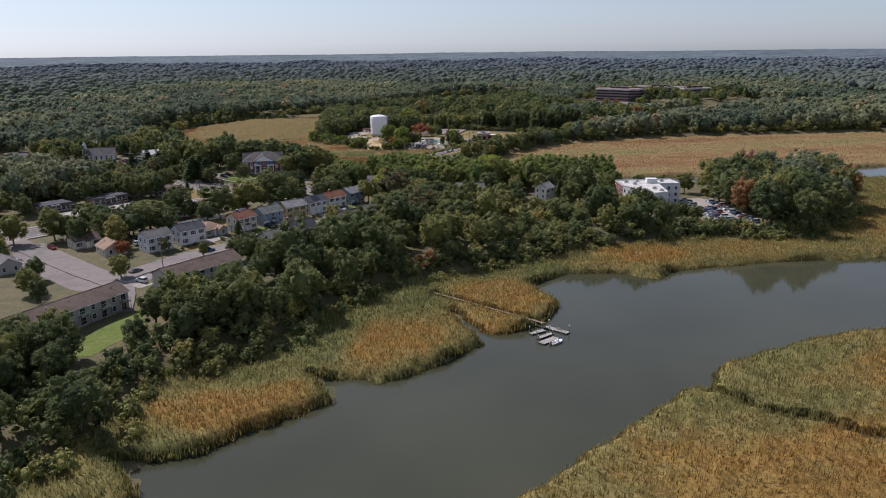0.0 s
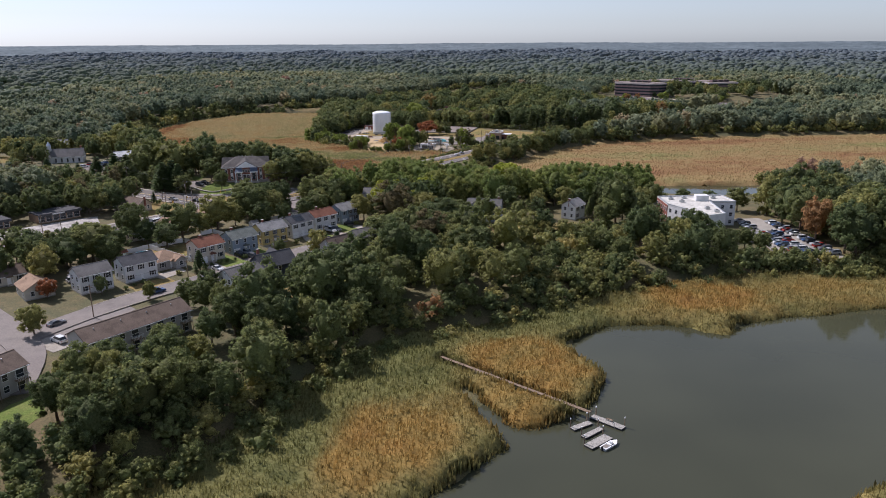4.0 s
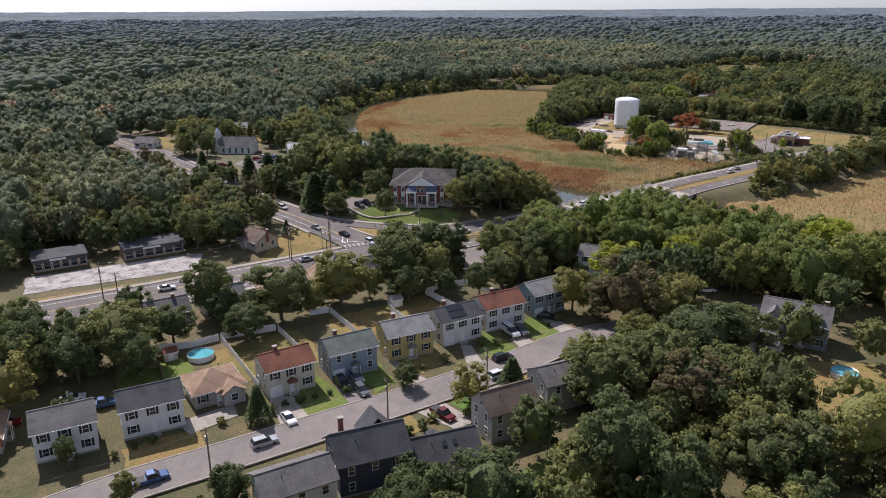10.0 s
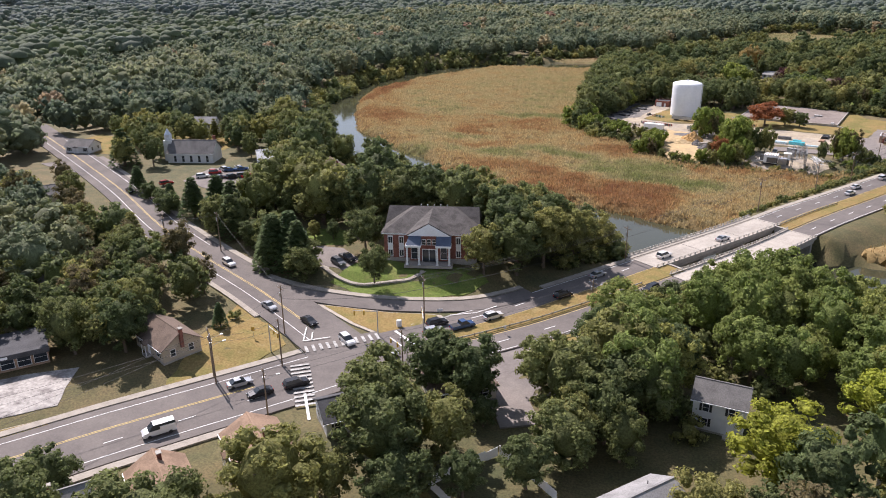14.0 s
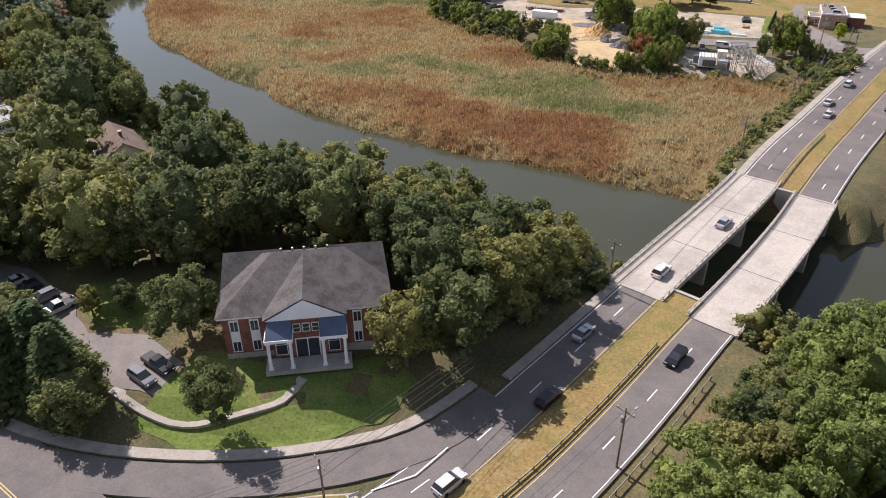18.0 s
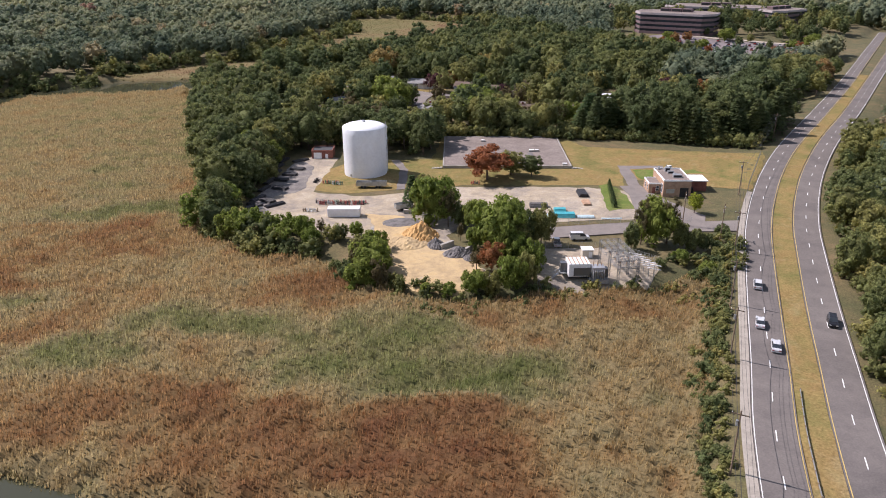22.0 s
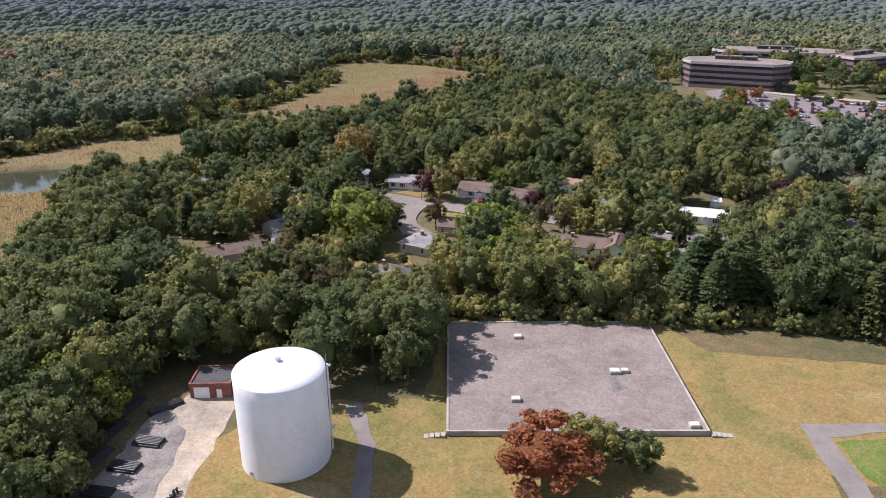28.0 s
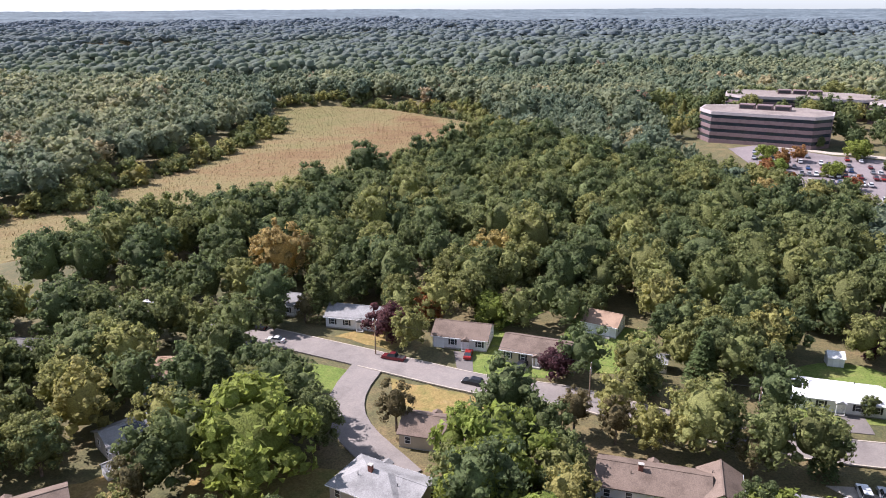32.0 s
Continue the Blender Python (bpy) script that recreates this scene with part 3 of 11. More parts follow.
def part(name, bm, material, parent=None, label="", smooth=False):
    """Links a bmesh as one mesh object under a thing or a part."""
    me = bpy.data.meshes.new(name)
    if smooth:
        for f in bm.faces:
            f.smooth = True
    bm.to_mesh(me)
    bm.free()
    me.materials.append(material)
    ob = new(name, me)
    if parent is not None:
        ob.parent = parent
    if label:
        ob["label"] = label
    return ob


def share(name, ob, parent, m):
    """One more object on the mesh of ob."""
    o = new(name, ob.data)
    o.parent = parent
    o.matrix_local = m
    return o


def thing(name, m, label, category, group=""):
    e = new(name)
    e.empty_display_size = 0.5
    e.matrix_world = m
    return tagged(e, label, category, group)


def box(bm, x0, x1, y0, y1, z0, z1, bevel=0.0):
    g = bmesh.ops.create_cube(bm, size=1, matrix=Matrix.Translation(((x0 + x1) / 2, (y0 + y1) / 2, (z0 + z1) / 2)) @ Matrix.Diagonal((x1 - x0, y1 - y0, z1 - z0, 1)))
    if bevel:
        vs = set(g["verts"])
        bmesh.ops.bevel(bm, geom=[e for e in bm.edges if e.verts[0] in vs and e.verts[1] in vs], offset=bevel, segments=1, affect="EDGES")
    return bm


def boxes(*rows, bevel=0.0):
    bm = bmesh.new()
    for r in rows:
        box(bm, *r, bevel=bevel)
    return bm


def tube(bm, a, b, r0, r1=None, sides=8):
    """A round bar from a to b."""
    a, b = Vector(a), Vector(b)
    m = Matrix.Translation((a + b) / 2) @ (b - a).to_track_quat("Z", "Y").to_matrix().to_4x4()
    bmesh.ops.create_cone(bm, cap_ends=True, segments=sides, radius1=r0, radius2=r0 if r1 is None else r1, depth=(b - a).length, matrix=m)
    return bm


def solid(verts, faces):
    bm = bmesh.new()
    vs = [bm.verts.new(v) for v in verts]
    for f in faces:
        bm.faces.new([vs[i] for i in f])
    bmesh.ops.recalc_face_normals(bm, faces=bm.faces)
    return bm


def ragged(poly, reach):
    """A polygon with its sides broken up into an uneven line."""
    out = []
    for k, a in enumerate(poly):
        b = poly[(k + 1) % len(poly)]
        d = math.hypot(b[0] - a[0], b[1] - a[1])
        n = max(1, min(14, int(d / 2.4)))
        for i in range(n):
            u = i / n
            x, y = a[0] + (b[0] - a[0]) * u, a[1] + (b[1] - a[1]) * u
            w = reach * (2 * float(vnoise(np.array([x]), np.array([y]), 3.1, 5)[0]) - 1) if i else 0.0
            out.append((x - (b[1] - a[1]) / max(d, 0.1) * w, y + (b[0] - a[0]) / max(d, 0.1) * w))
    return out


def drape(name, poly, material, lift, label, category, parent=None, cut=5.0, kind="structure", flat=None):
    """A thin sheet of ground cover laid over the land."""
    bm = bmesh.new()
    if category in ("lawn", "yard", "sand", "car park", "path"):
        poly = ragged(poly, 0.9 if category in ("lawn", "yard", "sand") else 0.35)
    vs = [bm.verts.new((x, y, 0)) for x, y in poly]
    for t in tessellate_polygon([[Vector((x, y, 0)) for x, y in poly]]):
        bm.faces.new([vs[k] for k in t])
    xs, ys = [p[0] for p in poly], [p[1] for p in poly]
    for lo, hi, n, s0 in ((min(xs), max(xs), (1, 0, 0), XS0), (min(ys), max(ys), (0, 1, 0), YS0)):
        cut = CELL
        k = s0 + math.ceil((lo - s0) / cut + 0.01) * cut
        while k < hi:
            bmesh.ops.bisect_plane(bm, geom=list(bm.verts) + list(bm.edges) + list(bm.faces), plane_co=(k * n[0], k * n[1], 0), plane_no=n)
            k += cut
    for v in bm.verts:
        v.co.z = (gz(v.co.x, v.co.y) if flat is None else flat) + lift
    bmesh.ops.recalc_face_normals(bm, faces=bm.faces)
    if sum(f.normal.z for f in bm.faces) < 0:
        bmesh.ops.reverse_faces(bm, faces=list(bm.faces))
    g = bmesh.ops.extrude_edge_only(bm, edges=[k for k in bm.edges if k.is_boundary])
    bmesh.ops.translate(bm, verts=[v for v in g["geom"] if isinstance(v, bmesh.types.BMVert)], vec=(0, 0, -0.35))
    ob = part(name, bm, material, parent)
    if parent is None:
        tagged(ob, label, category, kind=kind)
    return ob


def side_of(line):
    d = np.gradient(line[:, :2], axis=0)
    d /= np.linalg.norm(d, axis=1)[:, None]
    return np.stack([d[:, 1], -d[:, 0]], 1)


def ribbon(line, o0, o1, lift0, lift1=None, thick=0.3, start=0.0, end=None):
    """A strip along a line between two sideways offsets (right is plus); a solid slab."""
    s = np.concatenate([[0], np.cumsum(np.linalg.norm(np.diff(line[:, :2], axis=0), axis=1))])
    keep = (s >= start) & (s <= (s[-1] if end is None else end))
    n = side_of(line)[keep]
    q = line[keep]
    lift1 = lift0 if lift1 is None else lift1
    a = np.column_stack([q[:, :2] + n * o0, q[:, 2] + lift0])
    b = np.column_stack([q[:, :2] + n * o1, q[:, 2] + lift1])
    k = len(q)
    v = np.concatenate([a, b, a - (0, 0, thick), b - (0, 0, thick)])
    f = []
    for i in range(k - 1):
        f += [(i, k + i, k + i + 1, i + 1), (2 * k + i, i, i + 1, 2 * k + i + 1), (k + i, 3 * k + i, 3 * k + i + 1, k + i + 1)]
    f += [(0, 2 * k, 3 * k, k), (k - 1, 2 * k - 1, 4 * k - 1, 3 * k - 1)]
    return v, np.array(f)


def strip(name, line, o0, o1, lift, material, label, category, parent=None, thick=0.3, start=0.0, end=None, kind="structure"):
    v, f = ribbon(line, o0, o1, lift, None, thick, start, end)
    ob = new(name, mesh_from(name, v, f, material))
    if parent is not None:
        ob.parent = parent
    else:
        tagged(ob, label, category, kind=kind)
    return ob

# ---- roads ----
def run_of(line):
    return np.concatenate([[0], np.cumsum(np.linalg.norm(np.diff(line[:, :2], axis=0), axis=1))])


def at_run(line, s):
    r = run_of(line)
    p = np.array([np.interp(s, r, line[:, i]) for i in range(3)])
    q = np.array([np.interp(s + 0.5, r, line[:, i]) for i in range(3)])
    d = q - p
    return p, math.degrees(math.atan2(d[1], d[0]))


road_objects = {}
for _k, (_name, _label) in enumerate([
        ("west_road", "worn grey asphalt two-lane road with yellow centre line"), ("main_road", "wide grey asphalt main road with turning lanes"),
        ("carriageway_north", "grey asphalt carriageway of the divided highway"), ("carriageway_south", "grey asphalt carriageway of the divided highway"),
        ("slip_road", "curving asphalt right-turn slip road"), ("side_street", "faded asphalt street between rows of houses"),
        ("cross_street", "pale faded asphalt cross street"), ("stub_street", "short asphalt street off the junction"),
        ("yard_road", "asphalt access road into the works yard"), ("north_street", "faded purple-grey asphalt residential street"), ("north_close", "short asphalt close")]):
    _w = ROADS[_name][1]
    _m = M_ASPHALT_OLD if _name in ("side_street", "cross_street", "stub_street", "north_street", "north_close", "yard_road") else M_ASPHALT
    road_objects[_name] = strip("road", LINES[_name], -_w / 2, _w / 2, 0.06 + 0.006 * _k, _m, _label, "road")


def dashes(name, offset, lift=0.085, length=3.0, period=12.0, width=0.15, start=0.0, end=None, material=M_LINE, limit=60):
    """Painted lane dashes, each a part of its road."""
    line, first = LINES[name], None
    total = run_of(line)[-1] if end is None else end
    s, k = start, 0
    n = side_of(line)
    r = run_of(line)
    while s + length < total and k < limit:
        p, ang = at_run(line, s)
        nn = np.array([np.interp(s, r, n[:, i]) for i in range(2)])
        m = pose(p[0] + nn[0] * offset, p[1] + nn[1] * offset, p[2] + lift, 0, 0, ang)
        if first is None:
            first = part("lane_dash", boxes((0, length, -width / 2, width / 2, -0.02, 0.006)), material, road_objects[name])
            first.matrix_local = m
        else:
            share("lane_dash", first, road_objects[name], m)
        s, k = s + period, k + 1


def stripe(name, o, width, material, start=0.0, end=None, lift=0.09):
    strip("lane_line", LINES[name], o - width / 2, o + width / 2, lift, material, "", "", road_objects[name], 0.03, start, end)


for _name in ("carriageway_north", "carriageway_south"):
    dashes(_name, 0.0, lift=0.10, start=14, width=0.18)
    stripe(_name, -3.3, 0.13, M_LINE if _name == "carriageway_north" else M_YELLOW, 12, lift=0.10)
    stripe(_name, 3.3, 0.13, M_YELLOW if _name == "carriageway_north" else M_LINE, 12, lift=0.10)
for _o in (-0.18, 0.18):
    stripe("west_road", 0.2 + _o, 0.13, M_YELLOW, 10, run_of(LINES["west_road"])[-1] - 14)
    stripe("main_road", -1.5 + _o, 0.13, M_YELLOW, 0, run_of(LINES["main_road"])[-1] - 40)
stripe("west_road", 3.4, 0.14, M_LINE, 40, run_of(LINES["west_road"])[-1] - 10)
stripe("west_road", -4.6, 0.14, M_LINE, 40, 215)
stripe("main_road", 6.4, 0.14, M_LINE, 0, 165)
stripe("main_road", -6.6, 0.14, M_LINE, 0, 165)
dashes("main_road", 2.6, start=4, end=160)

# ---- reeds and marsh grass ----
# stands of one growth: place, half-length, half-width, turn, and tone from olive (0) over tan to rust (1)
STANDS = [
    (-62, 574, 19, 8, -12, 0.0), (-66, 559, 24, 8, -10, 0.06), (-106, 589, 15, 6, -10, 0.12), (-138, 580, 15, 6, -15, 0.15), (-160, 610, 16, 7, -20, 0.2), (-172, 577, 10, 7, -40, 0.15), (-128, 672, 22, 7, 0, 0.02),
    (-84, 600, 8, 12, 0, 0.85), (-112, 552, 22, 8, -22, 0.88), (-88, 536, 20, 7, -24, 0.95), (-66, 530, 14, 8, -22, 1.0), (-66, 544, 14, 5, -15, 0.9), (-40, 578, 8, 6, 0, 0.75), (-42, 568, 9, 5, -10, 0.8),
    (-34, 530, 13, 11, 0, 0.40), (-26, 556, 10, 14, -30, 0.55), (-148, 646, 20, 14, 0, 0.72), (-150, 601, 12, 8, -20, 0.78), (-165, 623, 7, 4, 0, 1.0), (-226, 655, 16, 10, -50, 0.85), (-259, 735, 5, 32, 4, 1.05), (-170, 810, 50, 45, 0, 0.36), (-200, 740, 30, 40, 0, 0.46), (-205, 690, 22, 14, -30, 0.25), (-140, 740, 16, 40, 0, 0.3),
    (-48, 149, 11, 9, 30, 0.85), (-55, 136, 12, 5, 30, 0.25), (-14, 189, 11, 14, -20, 0.85), (-7, 171, 12, 5, 40, 0.35), (18, 226, 13, 12, -40, 0.72), (14, 203, 10, 6, -40, 0.7), (80, 276, 16, 9, 10, 0.9), (62, 266, 10, 6, 0, 0.55), (130, 283, 26, 9, 12, 0.6), (187, 331, 30, 30, 0, 0.6),
    (-38, 184, 10, 16, -30, 0.0), (-20, 221, 12, 16, -40, 0.02), (20, 252, 18, 7, 25, 0.12), (62, 124, 16, 14, 30, 0.85), (82, 134, 12, 8, 20, 0.9), (80, 156, 26, 12, 35, 0.25), (104, 167, 14, 6, 20, 0.8), (88, 174, 16, 6, 25, 0.3), (140, 130, 40, 30, 0, 0.6),
    (40, 1040, 30, 12, 40, 0.0), (60, 1130, 30, 60, 10, 0.85), (-60, 985, 50, 10, 20, 0.1), (20, 1240, 20, 50, 0, 0.15), (-20, 1080, 30, 20, 60, 0.8), (90, 1180, 12, 50, 0, 1.0), (-140, 965, 40, 10, 10, 0.7),
    (240, 600, 70, 14, 10, 0.45), (180, 540, 60, 12, 0, 0.85), (330, 620, 80, 9, 14, 0.0), (120, 510, 40, 10, 0, 0.95), (160, 580, 40, 9, 12, 0.1), (230, 515, 60, 8, 6, 0.9), (280, 560, 60, 10, 8, 0.75), (120, 560, 30, 8, -10, 0.15), (210, 640, 70, 9, 12, 0.95), (90, 540, 18, 16, 0, 0.7), (350, 570, 60, 12, 0, 1.0),
]


def drift_at(x, y, rest):
    """The tone of the growth at a place: the stands, with wavering borders, over the marsh's own tone."""
    wx = x + 9 * (vnoise(x, y, 17, 31) - 0.5) + 5 * (vnoise(x, y, 6, 33) - 0.5)
    wy = y + 9 * (vnoise(x, y, 17, 32) - 0.5) + 5 * (vnoise(x, y, 6, 34) - 0.5)
    total, weight = np.full(x.shape, rest * 0.15), np.full(x.shape, 0.15)
    for px, py, a, b, turn, tone in STANDS:
        c, s = math.cos(radians(turn)), math.sin(radians(turn))
        u, v = ((wx - px) * c + (wy - py) * s) / a, ((wy - py) * c - (wx - px) * s) / b
        w = np.exp(-0.8 * (u * u + v * v) ** 1.4)
        total, weight = total + w * (0.08 + 0.84 * tone), weight + w
    return total / weight + 0.18 * (vnoise(x, y, 6.5, 35) - 0.5) + 0.10 * (vnoise(x, y, 2.6, 36) - 0.5)


def reeds(name, poly, material, height, step, tufts, label, seed=1, edge=None, wild=0.5, ragged=0.34, rest=0.5):
    """A stand of reeds: an uneven canopy with steep sides, and single plumes over it."""
    rng = np.random.default_rng(seed)
    xs = np.arange(min(p[0] for p in poly) - 2, min(max(p[0] for p in poly) + 3, 430), step)
    ys = np.arange(min(p[1] for p in poly) - 2, max(p[1] for p in poly) + 3, step)
    x, y = np.meshgrid(xs, ys)
    wx = x + 3.2 * (vnoise(x, y, 9, seed) - 0.5) + 1.6 * (vnoise(x, y, 3, seed + 1) - 0.5)
    wy = y + 3.2 * (vnoise(x, y, 9, seed + 2) - 0.5) + 1.6 * (vnoise(x, y, 3, seed + 3) - 0.5)
    ins = inside(poly, wx, wy)
    for cut in (edge or []):
        ins &= ~inside(cut, wx, wy)
    core = ins.copy()
    core[1:] &= ins[:-1]
    core[:-1] &= ins[1:]
    core[:, 1:] &= ins[:, :-1]
    core[:, :-1] &= ins[:, 1:]
    g = np.minimum(gz(x, y), MARSH_Z + 1.2)
    top = height * (0.72 + 0.28 * vnoise(x, y, 14, seed + 4) + wild * 0.62 * (vnoise(x, y, 2.3, seed + 5) - 0.5) + wild * 0.75 * (vnoise(0.6 * x, y, 5.5, seed + 6) - 0.5) + wild * ragged * (rng.random(x.shape) - 0.5))
    z = np.where(core, g + top, np.minimum(g, WATER_Z) - 0.4)
    z = np.where(ins & ~core, WATER_Z - 0.35, z)
    jx, jy = (rng.random(x.shape) - 0.5) * step * 0.7, (rng.random(x.shape) - 0.5) * step * 0.7
    keep = ins[:-1, :-1] & ins[1:, :-1] & ins[:-1, 1:] & ins[1:, 1:]
    f = grid_faces(len(xs), len(ys), keep)
    used = np.unique(f)
    remap = np.zeros(x.size, np.int64)
    remap[used] = np.arange(len(used))
    v = np.stack([x + jx, y + jy, z], -1).reshape(-1, 3)[used]
    me = mesh_from(name, v, remap[f], material, True)
    me.attributes.new("drift", "FLOAT", "POINT").data.foreach_set("value", drift_at(v[:, 0], v[:, 1], rest).astype(np.float32))
    root = new(name, me)
    tagged(root, label, "reeds", kind="stuff")
    if tufts:
        cx, cy = x[core], y[core]
        n = int(len(cx) * step * step * tufts)
        pick = rng.integers(0, len(cx), n)
        px, py = cx[pick] + (rng.random(n) - 0.5) * step, cy[pick] + (rng.random(n) - 0.5) * step
        base = (g + top)[core][pick]
        a = rng.random(n) * np.pi
        w, h = 0.05 + 0.07 * rng.random(n), 0.6 + 0.8 * rng.random(n)
        dx, dy = np.cos(a) * w, np.sin(a) * w
        lean = 0.05 + 0.2 * rng.random(n)
        v = np.stack([np.stack([px - dx, py - dy, base + h * 0.55], 1), np.stack([px + lean + dx, py + dy - 0.3 * lean, base + h * 0.95], 1), np.stack([px + lean * 0.3, py, base - 0.7], 1)], 1).reshape(-1, 3)
        me = mesh_from("plumes", v, np.arange(3 * n).reshape(-1, 3), material)
        me.attributes.new("drift", "FLOAT", "POINT").data.foreach_set("value", drift_at(v[:, 0], v[:, 1], rest).astype(np.float32))
        ob = new("plumes", me)
        ob.parent = root
    if step < 1.5:
        rim = ins & ~core
        rim[1:] |= core[1:] & ~core[:-1]
        rim[:-1] |= core[:-1] & ~core[1:]
        cx, cy = np.repeat(x[rim], 16), np.repeat(y[rim], 16)
        n = len(cx)
        px, py = cx + (rng.random(n) - 0.5) * 1.7, cy + (rng.random(n) - 0.5) * 1.7
        h = np.repeat((g + top)[rim], 16) - 0.9 * rng.random(n)
        a, w = rng.random(n) * np.pi, 0.10 + 0.16 * rng.random(n)
        dx, dy, lx, ly = np.cos(a) * w, np.sin(a) * w, 0.5 * (rng.random(n) - 0.5), 0.5 * (rng.random(n) - 0.5)
        foot = np.full(n, WATER_Z - 0.3)
        v = np.stack([np.stack([px - dx, py - dy, h - 0.5], 1), np.stack([px + lx, py + ly, h + 0.35], 1), np.stack([px + dx, py + dy, h - 0.6], 1), np.stack([px, py, foot], 1)], 1).reshape(-1, 3)
        q = 4 * np.arange(n)[:, None]
        me = mesh_from("stems", v, np.concatenate([q + (0, 1, 2), q + (0, 2, 3)]), material)
        me.attributes.new("drift", "FLOAT", "POINT").data.foreach_set("value", (drift_at(v[:, 0], v[:, 1], rest) * np.repeat(rng.uniform(0.7, 1.15, n), 4)).astype(np.float32))
        ob = new("stems", me)
        ob.parent = root
    return root


WALK_CUT = [(-2.6, 233.6), (30.7, 203.7), (28.6, 201.4), (-4.9, 231.3)]
reeds("reed_bed", MARSH_SOUTH, M_REEDS_GREEN, 2.3, 1.0, 3.6, "green-gold reed bed along the muddy river bank", 11, [WALK_CUT], ragged=0.2, rest=0.38)
ISLAND_CUT = [(61, 159), (76, 147), (92, 138), (130, 120), (180, 105), (180, 103), (129, 117), (91, 135), (75, 144), (62, 157)]
reeds("reed_bed", ISLAND, M_REEDS_GREEN, 2.3, 1.0, 3.6, "dense golden-green reeds on a marsh island", 12, [ISLAND_CUT], ragged=0.2, rest=0.5)
reeds("reed_bed", MARSH_BIG, M_REEDS, 2.4, 1.0, 4.2, "wide tidal marsh of tan, rust and olive reeds", 13, wild=0.55, ragged=0.62, rest=0.56)
reeds("reed_bed", MARSH_EAST, M_REEDS_EAST, 2.0, 2.0, 0.6, "golden brown marsh reeds beyond the highway", 14)
reeds("salt_hay", GOLD, M_SALTHAY, 1.1, 2.0, 0.25, "open golden salt hay meadow among woods", 15, wild=0.25)

# ---- trees ----
def ico(sub):
    bm = bmesh.new()
    bmesh.ops.create_icosphere(bm, subdivisions=sub, radius=1)
    v = np.array([q.co[:] for q in bm.verts])
    f = np.array([[q.index for q in t.verts] for t in bm.faces])
    bm.free()
    return v, f


ICO1, ICO2 = ico(1), ico(2)
OCTA = (np.array([(1, 0, 0), (0, 1, 0), (-1, 0, 0), (0, -1, 0), (0, 0, 1), (0, 0, -1)], float), np.array([(0, 1, 4), (1, 2, 4), (2, 3, 4), (3, 0, 4), (1, 0, 5), (2, 1, 5), (3, 2, 5), (0, 3, 5)]))


def lobes_of(rng, n, wide, tall, low):
    """A crown's core and the leaf clumps over it: centre, radii and the way each faces."""
    half = (tall - low) / 2
    mid = np.array([0, 0, low + half])
    out = [(mid, np.array([wide * 0.86, wide * 0.86, half * 0.92]), np.array([0, 0, 1.0]))]
    turn, p1, p2 = 6.28 * rng.random(3)
    for k in range(n):
        a = turn + 2.39996 * k + 0.35 * rng.normal()
        u = -0.82 + 1.78 * (k + rng.random()) / n
        d = np.array([math.sqrt(max(0.0, 1 - u * u)) * math.cos(a), math.sqrt(max(0.0, 1 - u * u)) * math.sin(a), u])
        f = (1 + 0.13 * math.sin(2 * a + p1) + 0.09 * math.sin(3 * a + p2 + 2 * u)) * (0.70 + 0.20 * rng.random())
        r = wide * 1.62 / math.sqrt(n) * (0.7 + 0.6 * rng.random())
        out.append((mid + d * f * (wide, wide, half), np.array([r, r, r * 0.85]), d))
    return out


def crown_arrays(rng, lobes, leaves, size, core=ICO1, shrink=0.84):
    """Solid clumps with loose leaf sprays on the sides that face outward."""
    vs, fs, n = [], [], 0
    for k, (c, r, _) in enumerate(lobes):
        v, f = ICO2 if k == 0 and len(lobes) > 12 else core
        v = v * ((shrink if k else min(shrink + 0.1, 0.84)) * (0.85 + 0.3 * rng.random((len(v), 1)))) * r + c
        vs.append(v), fs.append(f + n)
        n += len(v)
    area = np.array([r[0] ** 2 * (0.75 + 0.35 * d[2]) for _, r, d in lobes[1:]])
    for (c, r, way), k in zip(lobes[1:], (leaves * area / area.sum()).astype(int)):
        d = way * 0.95 + 0.75 * rng.normal(size=(k, 3))
        d /= np.linalg.norm(d, axis=1)[:, None] + 1e-6
        p = c + d * r * (0.68 + 0.50 * rng.random((k, 1)))
        face = d + 0.45 * rng.normal(size=(k, 3))
        t1 = np.cross(face, rng.normal(size=(k, 3)))
        t1 /= np.linalg.norm(t1, axis=1)[:, None] + 1e-6
        t2 = np.cross(face, t1)
        t2 /= np.linalg.norm(t2, axis=1)[:, None] + 1e-6
        s = size * (0.55 + 0.9 * rng.random((k, 1)))
        tri = np.stack([p - t1 * s * 0.6 - t2 * s * 0.4, p + t1 * s * 0.6 - t2 * s * 0.35, p + t2 * s * 0.75], 1)
        vs.append(tri.reshape(-1, 3)), fs.append(np.arange(3 * k).reshape(-1, 3) + n)
        n += 3 * k
    return np.concatenate(vs), np.concatenate(fs)


def canopy_arrays(rng, n, reach, r):
    """A patch of far canopy: several crown domes side by side."""
    v, f = ICO1
    f = f[v[f][:, :, 2].mean(1) > -0.55]
    vs, fs = [], []
    for k in range(n):
        a, d = 2.39996 * k + rng.random(), reach * math.sqrt((k + 0.5) / n)
        q = r * rng.uniform(0.75, 1.25)
        vs.append(v * (0.88 + 0.24 * rng.random((len(v), 1))) * (q, q, q * 0.72) + (d * math.cos(a), d * math.sin(a), 11 + 3.2 * rng.normal()))
        fs.append(f + k * len(v))
    return np.concatenate(vs), np.concatenate(fs)


